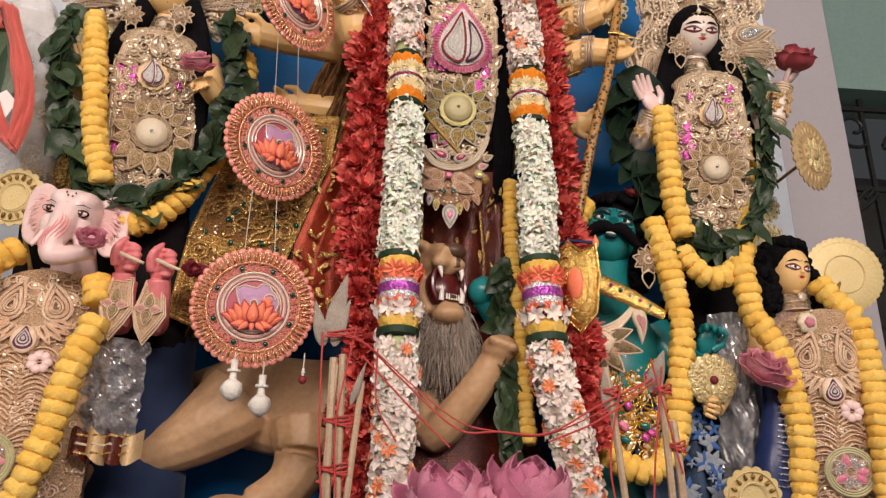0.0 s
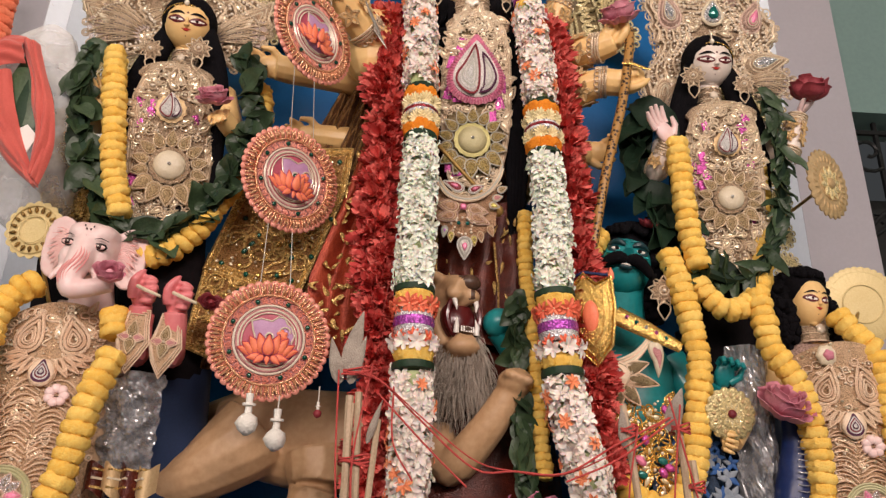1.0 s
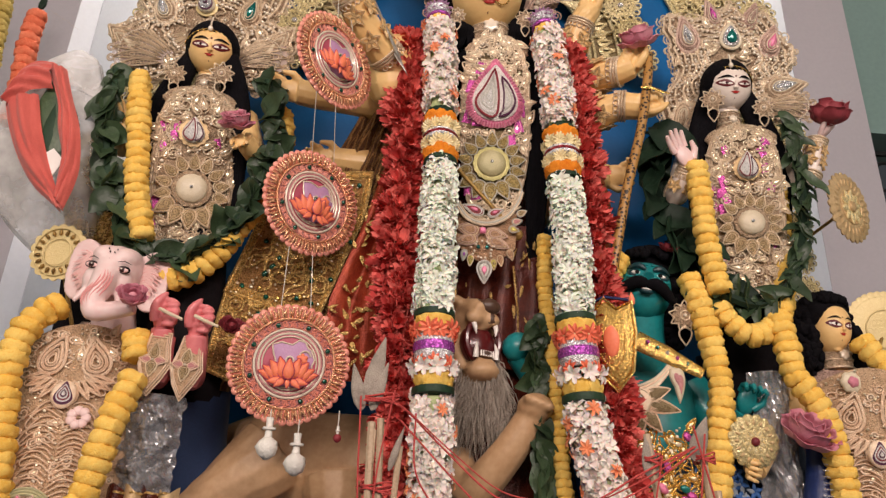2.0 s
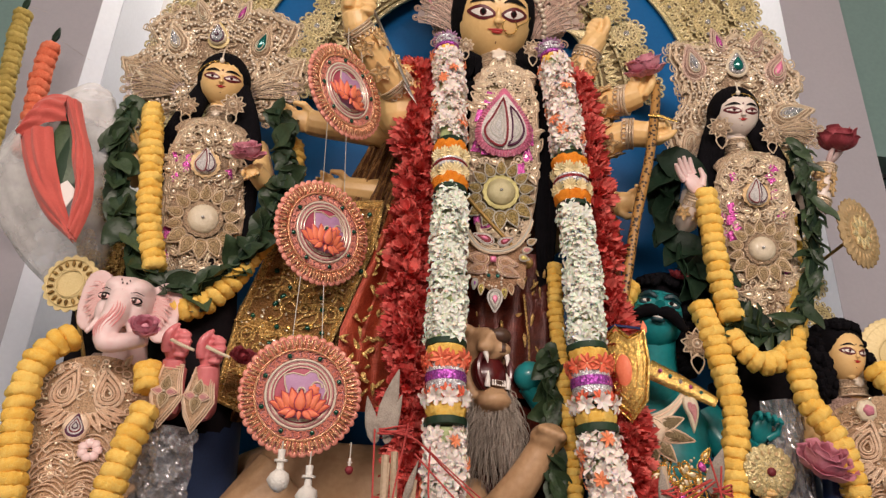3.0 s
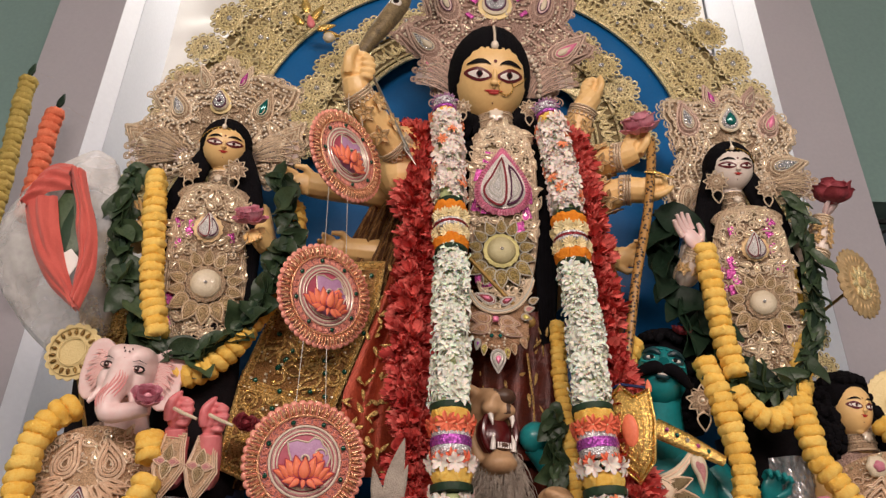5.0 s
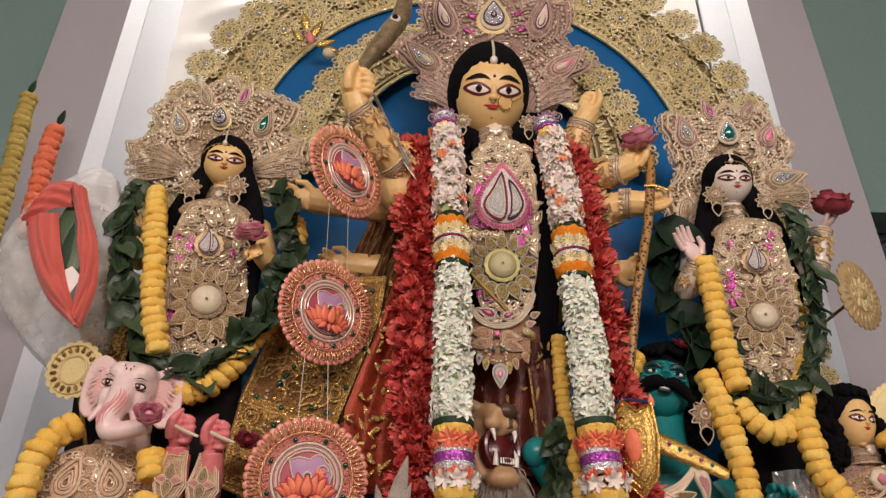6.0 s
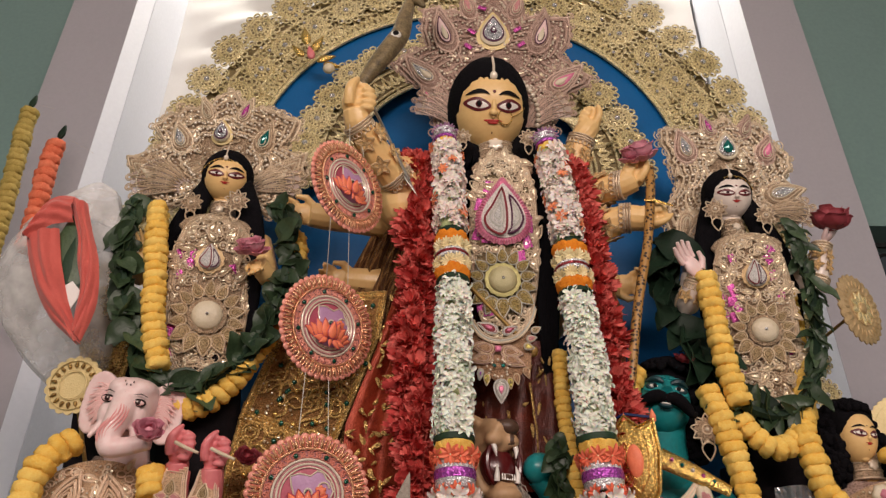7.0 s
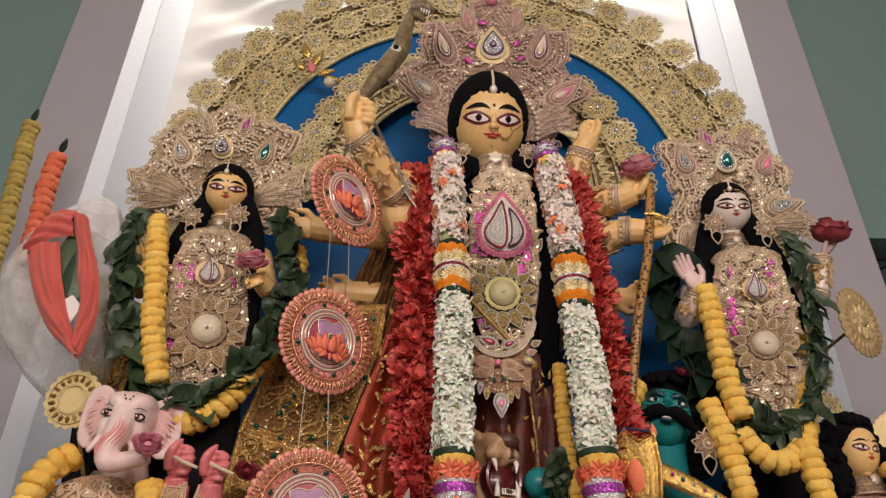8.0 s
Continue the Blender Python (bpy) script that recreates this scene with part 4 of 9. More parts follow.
for sx in (-1, 1):
    g.ell(dm @ Matrix.Translation((sx * 0.021, 0.010, 0.0455)), 0.0150, 0.0095, 0.006, 12, 8, 8)
    g.ell(dm @ Matrix.Translation((sx * 0.021, 0.009, 0.0495)), 0.0090, 0.0036, 0.004, 12, 6, 3)
    g.ell(dm @ Matrix.Translation((sx * 0.020, 0.009, 0.0525)), 0.0042, 0.0042, 0.002, 8, 5, 2)
    g.tube(spline([(sx * 0.006, 0.016, 0.054), (sx * 0.020, 0.024, 0.051), (sx * 0.037, 0.021, 0.040)], 9), [0.003, 0.005, 0.0058, 0.006, 0.006, 0.0055, 0.0045, 0.003, 0.001], 7, 8, m=dm)
    g.tube(spline([(sx * 0.008, 0.000, 0.053), (sx * 0.020, -0.002, 0.050), (sx * 0.036, 0.004, 0.042)], 7), 0.0030, 6, 0, m=dm)
    g.tube(spline([(sx * 0.000, -0.019, 0.059), (sx * 0.014, -0.016, 0.060), (sx * 0.030, -0.021, 0.053), (sx * 0.043, -0.029, 0.043), (sx * 0.050, -0.028, 0.036), (sx * 0.054, -0.018, 0.031)], 12),
           [0.007, 0.010, 0.0115, 0.0115, 0.011, 0.010, 0.0095, 0.0085, 0.007, 0.0055, 0.004, 0.0015], 9, 1, m=dm)
    g.ell(dm @ Matrix.Translation((sx * 0.008, -0.006, 0.058)), 0.007, 0.006, 0.007, 8, 6, 0)
    g.tube([(sx * 0.003, 0.030, 0.050), (sx * 0.020, 0.034, 0.045)], [0.002, 0.0015], 6, 0, m=dm)
g.tube([(0, 0.020, 0.050), (0, 0.006, 0.060), (0, -0.006, 0.066)], [0.006, 0.0075, 0.009], 10, 0, m=dm)
g.ell(dm @ Matrix.Translation((0, -0.031, 0.055)), 0.013, 0.0045, 0.006, 10, 6, 8)
g.ell(dm @ Matrix.Translation((0, -0.028, 0.058)), 0.009, 0.002, 0.004, 10, 6, 3)
g.ell(Matrix.Translation((0.340, 1.512, 2.058)), 0.066, 0.045, 0.060, 18, 12, 1)
curls(g, (0.342, 1.500, 2.060), 0.070, 0.052, 0.064, 700, 0.0092, 1, lambda p: p.y > -0.30 or p.z > 0.62)
g.ell(Matrix.Translation((0.384, 1.50, 1.99)), 0.026, 0.026, 0.070, 14, 10, 1)
curls(g, (0.386, 1.495, 1.99), 0.028, 0.029, 0.072, 240, 0.0092, 1)
curls(g, (0.276, 1.495, 2.03), 0.016, 0.024, 0.050, 150, 0.0090, 1)
limb(g, [(0.318, 1.53, 1.86), (0.316, 1.50, 1.95), (0.318, 1.480, 2.02)], 0.054, 0.044)
g.tube([(0.35, 1.53, 1.40), (0.345, 1.53, 1.60), (0.335, 1.52, 1.72), (0.325, 1.52, 1.82), (0.33, 1.525, 1.88), (0.333, 1.52, 1.91)],
       [0.13, 0.10, 0.085, 0.10, 0.07, 0.04], 18, 0, side=(1, 0, 0), flat=0.6)
limb(g, [(0.25, 1.53, 1.85), (0.14, 1.50, 1.82), (0.065, 1.46, 1.885)], 0.045, 0.034)
g.ell(Matrix.Translation((0.060, 1.45, 1.888)), 0.032, 0.030, 0.030, 12, 8, 0)
limb(g, [(0.42, 1.53, 1.84), (0.46, 1.49, 1.76), (0.482, 1.45, 1.79)], 0.038, 0.026)
hand(g, hand_at((0.482, 1.440, 1.780), (0.25, -0.3, 1)), 0.095, 0, 0.7)
solid("demon_statue", g, DEM, "teal-painted clay demon statue with black moustache", "statue")

# lion, mouth open
random.seed(8)
g = Geo()
LI = [M_LION, M_MANE, M_HAIR, M_EYEW, M_MOUTH, M_LIP, material("brown_nose_paint", (0.10, 0.055, 0.035), (0.06, 0.03, 0.02), 0.4)]
b = Geo()
n = 22
b.tube(spline([(-0.47, 1.65, 1.67), (-0.40, 1.63, 1.685), (-0.28, 1.61, 1.672), (-0.12, 1.58, 1.68), (0.0, 1.54, 1.74)], n),
       [0.078 + 0.022 * math.sin(math.pi * min(1.0, (i + 3) / n)) for i in range(n)], 20, 0, side=(0, 0, 1), flat=0.72)
b.ell(Matrix.Translation((-0.418, 1.61, 1.69)) @ Matrix.Rotation(0.5, 4, "Y"), 0.075, 0.065, 0.095, 18, 12, 0)
b.tube(spline([(-0.41, 1.59, 1.68), (-0.455, 1.57, 1.635), (-0.51, 1.56, 1.595), (-0.58, 1.56, 1.568), (-0.655, 1.55, 1.535), (-0.70, 1.54, 1.47), (-0.71, 1.53, 1.40)], 16),
       [0.085, 0.080, 0.074, 0.066, 0.058, 0.051, 0.046, 0.042, 0.038, 0.035, 0.033, 0.031, 0.030, 0.030, 0.030, 0.030], 14, 0)
limb(b, [(-0.45, 1.68, 1.73), (-0.53, 1.68, 1.70), (-0.60, 1.67, 1.65), (-0.66, 1.66, 1.585), (-0.69, 1.65, 1.50)], 0.05, 0.020)
limb(b, [(-0.28, 1.58, 1.64), (-0.275, 1.56, 1.57), (-0.30, 1.55, 1.52), (-0.36, 1.54, 1.485)], 0.068, 0.034)
b.ell(Matrix.Translation((-0.40, 1.53, 1.475)), 0.055, 0.045, 0.032, 14, 8, 0)
limb(b, [(-0.06, 1.50, 1.68), (-0.03, 1.46, 1.62), (0.03, 1.42, 1.68), (0.080, 1.40, 1.758)], 0.042, 0.027)
b.ell(Matrix.Translation((0.082, 1.392, 1.766)), 0.034, 0.030, 0.026, 14, 8, 0)
for k in range(4):
    b.ell(Matrix.Translation((0.066 + 0.012 * k, 1.368, 1.776 - 0.004 * k)), 0.010, 0.014, 0.010, 8, 6, 0)
b.ell(Matrix.Translation((-0.030, 1.505, 1.936)), 0.060, 0.075, 0.050, 18, 12, 0)
b.tube([(-0.036, 1.470, 1.955), (-0.022, 1.435, 1.952), (-0.010, 1.412, 1.945)], [0.034, 0.026, 0.020], 14, 0)
lm = facing(-0.034, 1.468, 1.905, 26, -8)
b.tube([(0, 0.030, -0.03), (0.002, 0.036, 0.02), (0.006, 0.034, 0.052)], [0.050, 0.044, 0.030], 14, 0, m=lm, flat=0.8)
for sx in (-1, 1):
    b.ell(lm @ Matrix.Translation((sx * 0.018, 0.022, 0.052)), 0.020, 0.015, 0.016, 10, 8, 0)
    b.ell(lm @ Matrix.Translation((sx * 0.036, 0.072, 0.012)), 0.020, 0.011, 0.014, 10, 8, 0)
b.tube([(0, -0.07, -0.03), (0.002, -0.070, 0.02), (0.003, -0.064, 0.050)], [0.038, 0.036, 0.024], 14, 0, m=lm, flat=0.7)
b.ell(lm @ Matrix.Translation((0.003, -0.078, 0.034)), 0.036, 0.019, 0.030, 14, 10, 0)
b.tube([(-0.028, 0.02, 0.0), (-0.036, -0.03, 0.006), (-0.026, -0.07, 0.012)], 0.014, 8, 0, m=lm)
b.tube([(0.032, 0.02, 0.0), (0.040, -0.03, 0.006), (0.030, -0.07, 0.012)], 0.014, 8, 0, m=lm)
g = fuse(b, 0.0040, 0, 5)
# nose, mouth, teeth
lmi = lm.inverted()
for i, f in enumerate(g.f):
    p = lmi @ (sum((g.v[k] for k in f), Vector()) / len(f))
    if ((p.x - 0.012) / 0.024) ** 2 + ((p.y - 0.052) / 0.017) ** 2 < 1 and p.z > 0.030 or abs(p.x - 0.014) < 0.005 and 0.012 < p.y < 0.045 and p.z > 0.04:
        g.m[i] = 6
g.ell(lm @ Matrix.Translation((0.012, 0.046, 0.063)), 0.022, 0.016, 0.014, 16, 10, 6)
g.ell(lm @ Matrix.Translation((0.003, -0.020, 0.022)), 0.038, 0.044, 0.026, 16, 12, 4)
g.tube([(0.003 + 0.036 * math.cos(q), -0.020 + 0.043 * math.sin(q), 0.044 + 0.006 * math.sin(q)) for q in [6.283 * i / 28 for i in range(28)]], 0.0055, 7, 4, True, m=lm)
g.ell(lm @ Matrix.Translation((0.003, -0.048, 0.042)), 0.018, 0.009, 0.018, 12, 8, 6)
for sx in (-1, 1):
    g.tube([(0.003 + sx * 0.024, 0.016, 0.052), (0.003 + sx * 0.0235, 0.002, 0.057), (0.003 + sx * 0.021, -0.012, 0.056)], [0.0058, 0.0046, 0.001], 8, 3, m=lm)
    g.tube([(0.003 + sx * 0.022, -0.056, 0.050), (0.003 + sx * 0.0225, -0.042, 0.055), (0.003 + sx * 0.020, -0.026, 0.054)], [0.0058, 0.0046, 0.001], 8, 3, m=lm)
    for k in range(3):
        g.tube([(0.003 + sx * 0.0052 * (k + 0.5), -0.054, 0.056), (0.003 + sx * 0.0052 * (k + 0.5), -0.043, 0.057)], [0.0021, 0.0012], 6, 3, m=lm)
for k in range(1200):
    a = random.uniform(-1, 1)
    p0 = Vector((-0.014 + 0.034 * a, 1.44 + random.uniform(-0.01, 0.06), 1.835 + random.uniform(-0.03, 0.03)))
    ln, wv, ph = random.uniform(0.04, 0.15), random.uniform(0.002, 0.008), random.uniform(0, 6.28)
    g.tube([p0 + Vector((0.035 * a * f + wv * math.sin(6 * f + ph), -0.014 * math.sin(2.2 * f) + 0.5 * wv * math.cos(5 * f + ph), -ln * f)) for f in (0, 0.25, 0.5, 0.75, 1.0)],
           [0.0011, 0.0010, 0.0009, 0.0007, 0.0003], 4, 1)
lion = solid("lion_statue", g, LI, "tawny painted clay lion statue roaring, grey mane", "statue")

# elephant-headed figure
random.seed(9)
g = Geo()
M_BLUSH = material("rose_blush_paint", (0.84, 0.40, 0.38), (0.78, 0.32, 0.31), 0.45)
M_FLUSH = material("soft_pink_paint", (0.87, 0.60, 0.57), (0.85, 0.54, 0.51), 0.45)
EL = [M_SKINP, M_HAIR, M_BLACK, M_EYEW, M_SKINR, M_LACEP, material("brown_eye_paint", (0.045, 0.014, 0.012), (0.03, 0.01, 0.01), 0.3), M_BLUSH, M_CREAM, M_FLUSH]
em = facing(-0.703, 1.388, 1.981, 3, 8, -7, 0.97)
b = Geo()
b.ell(em @ Matrix.Translation((0, 0.004, 0)), 0.049, 0.047, 0.050, 20, 14, 0)
for sx in (-1, 1):
    b.ell(em @ Matrix.Translation((sx * 0.018, 0.024, 0.008)), 0.028, 0.024, 0.038, 14, 10, 0)
    b.ell(em @ Matrix.Translation((sx * 0.027, -0.026, 0.020)), 0.020, 0.030, 0.028, 14, 10, 0)
    b.tube([(sx * 0.030, -0.046, 0.036), (sx * 0.040, -0.074, 0.052)], [0.009, 0.0045], 8, 0, m=em)
TRUNK = [(0.0, 0.000, 0.030), (0.003, -0.022, 0.046), (0.003, -0.044, 0.058), (0.000, -0.068, 0.064), (0.006, -0.086, 0.068), (0.022, -0.085, 0.070), (0.050, -0.076, 0.072), (0.078, -0.066, 0.072)]
b.tube(spline(TRUNK, 24), [0.0265 - 0.0006 * i if i < 14 else 0.0182 - 0.0004 * (i - 14) for i in range(24)], 16, 0, m=em)
EAR = [(0, 0.034), (0.25, 0.050), (0.6, 0.056), (0.9, 0.040), (1.0, 0.008), (0.96, -0.030), (0.80, -0.056), (0.5, -0.066), (0.2, -0.052), (0.0, -0.02)]
for sx, w in ((-1, 0.066), (1, 0.062)):
    eo = [(p.x, p.y) for p in spline([(x, y - 0.004, 0) for x, y in EAR], 34)]
    er = em @ Matrix.Translation((sx * 0.036, 0.004, -0.006)) @ Matrix.Rotation(sx * 0.22, 4, "Y")
    for q in range(3):
        b.plate([(sx * x * w, y) for x, y in (eo if sx > 0 else eo[::-1])], er @ Matrix.Translation((0, 0, -0.003 * q)), 0.008, -0.005, 0, 0.85)
g = fuse(b, 0.0032, 0, 4)
for sx, w in ((-1, 0.066), (1, 0.062)):
    er = em @ Matrix.Translation((sx * 0.036, 0.004, 0.004)) @ Matrix.Rotation(sx * 0.22, 4, "Y")
    for j in range(26):
        a = -1.25 + 0.085 * j + random.uniform(-0.03, 0.03)
        k = random.uniform(0.72, 1.0)
        g.tube(spline([(sx * w * 0.20, -0.034 + 0.0021 * j, -0.0012), (sx * w * (0.20 + 0.30 * k * math.cos(a)), -0.018 + 0.020 * k * math.sin(a) + 0.0012 * j, -0.0008), (sx * w * (0.24 + 0.60 * k * math.cos(a)), -0.010 + 0.050 * k * math.sin(a), -0.0008)], 7),
               [0.0006, 0.0022, 0.0028, 0.0026, 0.0020, 0.0012, 0.0003], 5, 9, m=er)
    for j in range(6):
        a = -0.9 + 0.36 * j
        g.tube(spline([(sx * w * 0.22, -0.030 + 0.008 * j, 0.0), (sx * w * (0.34 + 0.16 * math.cos(a)), -0.016 + 0.016 * math.sin(a) + 0.006 * j, 0.0), (sx * w * (0.40 + 0.40 * math.cos(a)), -0.006 + 0.040 * math.sin(a), 0.001)], 7),
               [0.0004, 0.0011, 0.0013, 0.0012, 0.001, 0.0007, 0.0003], 5, 7, m=er)
    g.ell(em @ Matrix.Translation((sx * 0.029, 0.000, 0.0440)), 0.0130, 0.0074, 0.0062, 14, 8, 2)
    g.ell(em @ Matrix.Translation((sx * 0.029, -0.0005, 0.0470)), 0.0108, 0.0054, 0.0040, 12, 7, 9)
    g.ell(em @ Matrix.Translation((sx * 0.0285, -0.0002, 0.0490)), 0.0060, 0.0055, 0.0028, 10, 6, 6)
    g.ell(em @ Matrix.Translation((sx * 0.0275, 0.001, 0.0520)), 0.0017, 0.0017, 0.001, 6, 4, 3)
    g.tube([(sx * 0.018, 0.012, 0.0515), (sx * 0.029, 0.0155, 0.0480), (sx * 0.040, 0.0125, 0.0395)], [0.0005, 0.0012, 0.0005], 5, 6, m=em)
for x, y in ((-0.004, 0.030), (0.004, 0.030), (0.0, 0.016), (-0.008, 0.036), (0.008, 0.036)):
    g.ell(em @ Matrix.Translation((x, y, 0.0465 - 0.25 * (y - 0.02))), 0.0016, 0.0022, 0.0018, 6, 4, 6)
tp = spline(TRUNK, 40)
for j in range(7):
    off = -0.75 + 0.25 * j
    line = []
    for i in range(12):
        k = 3 + int((i + 0.5 * abs(j - 3)) * 1.55)
        r = 0.0262 - 0.00036 * k
        line.append(tp[min(k, 24)] + Vector((r * math.sin(off + 0.25 * math.sin(0.5 * i)), 0.25 * r * math.cos(off), r * math.cos(off) * 0.97)))
    g.tube(line, [0.0003, 0.0008, 0.0012, 0.0016, 0.0018, 0.0018, 0.0017, 0.0015, 0.0012, 0.001, 0.0007, 0.0003], 5, 7, m=em)
g.tube([(-0.712, 1.42, 1.95), (-0.715, 1.45, 1.90), (-0.72, 1.47, 1.86)], [0.036, 0.040, 0.046], 14, 0)
g.tube([(-0.73, 1.47, 1.38), (-0.73, 1.47, 1.5), (-0.73, 1.47, 1.62), (-0.73, 1.475, 1.74), (-0.73, 1.475, 1.84), (-0.728, 1.46, 1.90)],
       [0.095, 0.095, 0.095, 0.10, 0.09, 0.05], 20, 5, side=(1, 0, 0), flat=0.65)
b = Geo()
for x, y, z in ((-0.596, 1.372, 1.866), (-0.532, 1.370, 1.856)):
    limb(b, [(x - 0.07, 1.54, 1.82), (x - 0.02, 1.46, 1.80), (x + 0.001, y + 0.024, z - 0.04), (x + 0.002, y + 0.004, z + 0.008)], 0.020, 0.020, 4)
    fist(b, hand_at((x, y + 0.006, z + 0.002), (0.10, -0.05, 1), (0.1, -1, 0.1)), 0.084, 4, 1)
g.join(fuse(b, 0.0022, 4, 1))
for x, z in ((-0.590, 1.898), (-0.526, 1.888)):
    g.tube([(x - 0.004, 1.345, z + 0.004), (x + 0.016, 1.338, z - 0.006), (x + 0.042, 1.336, z - 0.016)], [0.0034, 0.0034, 0.0026], 7, 8)
solid("elephant_headed_statue", g, EL, "pale pink clay elephant-headed statue with painted ears", "statue")


# ---- flowers and garlands ----
BR, FR, LR = 0.0225, 0.0165, 0.08


def bloom_mesh(name, mat, petals=22, h=0.50):
    """A strung marigold head of radius 1: a soft rounded cushion of small crowded petals with a ragged edge."""
    g = Geo()
    rnd = random.Random(name)
    prof = [(0.40, -h), (0.72, -h * 0.97), (0.93, -h * 0.70), (1.02, -h * 0.22), (1.02, h * 0.22), (0.93, h * 0.70), (0.72, h * 0.97), (0.40, h)]
    lump = [(rnd.uniform(0, 6.28), k, rnd.uniform(0.02, 0.05)) for k in (2, 3, 5, 8)]
    tab = [[1 + rnd.uniform(-0.055, 0.055) + (0.045 if (i + j // 2) % 2 else -0.045) + sum(c * math.sin(k * 6.283 * i / petals + a) for a, k, c in lump) for i in range(petals)] for j in range(len(prof))]
    g.lathe(prof, Matrix.Identity(4), petals, 0, lambda i, j: tab[j][i])
    g.v = [Vector((p.x, p.y, p.z + rnd.uniform(-0.06, 0.06))) * BR for p in g.v]
    return g.mesh(name, mat)


def floret_mesh(name, mats, petals=6, droop=0.35, cup=0.0, slim=1.0):
    """A floret of petal length 1, opening along local z, with a short tube; cup lifts the petals to a trumpet."""
    g = Geo()
    rnd = random.Random(name + str(petals) + str(cup))
    rows = ((0.06, 0.09, 0.30), (0.34, 0.21, 0.42), (0.66, 0.25, 0.50), (0.92, 0.17, 0.46 - droop * 0.1), (1.08, 0.04, 0.36 - droop * 0.2))
    for i in range(petals):
        rm = Matrix.Rotation(2 * math.pi * (i + rnd.uniform(-0.12, 0.12)) / petals, 4, "Z")
        lay = 0.07 if i % 2 else 0.0
        up, ln = cup * rnd.uniform(0.6, 1.3), rnd.uniform(0.88, 1.12)
        v, f = [], []
        for j, (x, hw, z) in enumerate(rows):
            x, z, hw = x * ln * (1 - 0.30 * up), z + lay + up * 0.85 * x ** 1.2, hw * slim
            v += [(x, -hw, z + 0.06), (x, 0, z - 0.06), (x, hw, z + 0.06)]
            if j:
                k = 3 * j
                f += [(k - 3, k, k + 1, k - 2), (k - 2, k + 1, k + 2, k - 1)]
        g.add(v, f, rm)
    g.tube([(0, 0, -0.55), (0, 0, 0.32)], [0.10, 0.16], 6, 0)
    if len(mats) > 1:
        g.ell(Matrix.Translation((0, 0, 0.36)), 0.10, 0.10, 0.08, 5, 3, 1)
    g.v = [p * FR for p in g.v]
    return g.mesh(name, mats)


def shag_mesh(name, mat, petals=6):
    """A soft ruffled blossom of radius 1: four layers of broad cupped petals."""
    g = Geo()
    rnd = random.Random(name)
    for lay in range(4):
        for i in range(petals):
            rm = Matrix.Rotation(2 * math.pi * (i + 0.5 * lay) / petals + rnd.uniform(-.25, .25), 4, "Z")
            ln = (1.05 - 0.19 * lay) * rnd.uniform(0.8, 1.15)
            z0, rise, hw = 0.10 * lay, (0.12 + 0.30 * lay) * rnd.uniform(0.7, 1.3), 0.34 - 0.04 * lay
            v, f = [], []
            for j, (s, k) in enumerate(((0.05, 0.3), (0.40, 0.85), (0.72, 1.0), (0.95, 0.55))):
                dz = rnd.uniform(-0.08, 0.08)
                v += [(ln * s, -hw * k, z0 + rise * s ** 1.4 + 0.10 + dz), (ln * s * 1.06, 0, z0 + rise * s ** 1.4 - 0.06), (ln * s, hw * k, z0 + rise * s ** 1.4 + 0.10 - dz)]
                if j:
                    q = 3 * j
                    f += [(q - 3, q, q + 1, q - 2), (q - 2, q + 1, q + 2, q - 1)]
            g.add(v, f, rm)
    g.v = [p * BR for p in g.v]
    return g.mesh(name, mat)


def leaf_mesh(name, mat, w=0.42, curl=0.25):
    """A leaf of length 1 along local y, folded on its midrib, face to +z."""
    g = Geo()
    n = 7
    verts, faces = [], []
    for j in range(n):
        t = j / (n - 1)
        hw = w * 0.5 * math.sin(math.pi * min(1, t * 0.93 + 0.05)) ** 0.75
        z = -curl * t * t + 0.05 * math.sin(9 * t)
        verts += [(-hw, t, z + hw * 0.45), (0, t, z), (hw, t, z + hw * 0.45), (hw * 0.98, t, z + hw * 0.45 - 0.02), (0, t, z - 0.03), (-hw * 0.98, t, z + hw * 0.45 - 0.02)]
    for j in range(n - 1):
        for k in range(6):
            a, b = j * 6 + k, j * 6 + (k + 1) % 6
            faces.append((a, b, b + 6, a + 6))
    g.add([Vector(v) * LR for v in verts], faces)
    return g.mesh(name, mat)


BLOOM = {k: bloom_mesh("marigold", m) for k, m in (("y", M_MARI), ("o", M_MARIO), ("k", M_MARIK), ("c", M_CORAL))}
FLW = floret_mesh("floret", [M_TUBEW, M_BUD], cup=0.40, slim=1.0)
FLP = floret_mesh("floret", [M_TUBEP, M_PEACH], cup=0.40, slim=1.15)
FLO = floret_mesh("floret", [M_ORPET], 7, 0.2)
M_STALK = material("pale_green_stalk", (0.56, 0.62, 0.34), (0.42, 0.50, 0.22), 0.6)
M_CREAMP = material("cream_petal", (0.93, 0.84, 0.55), (0.90, 0.74, 0.40), 0.6, scale=60, vary=0.2, spec=0.3)
M_REDP = material("red_orange_petal", (0.90, 0.24, 0.13), (0.80, 0.15, 0.08), 0.6, scale=60, vary=0.2, spec=0.3)
FLC = floret_mesh("floret", [M_CREAMP, M_CREAMP], 13, 0.1, 0.25, 0.75)
FLR = floret_mesh("floret", [M_REDP, M_CREAMP], 8, 0.1)
SHAG = shag_mesh("blossom", M_REDFL)
LEAF = leaf_mesh("leaf", M_LEAF, 0.70, 0.22)
LEAFN = leaf_mesh("leaf", M_LEAF, 0.30, 0.15)
LEAFD = leaf_mesh("leaf", M_LEAFD, 0.55, 0.2)


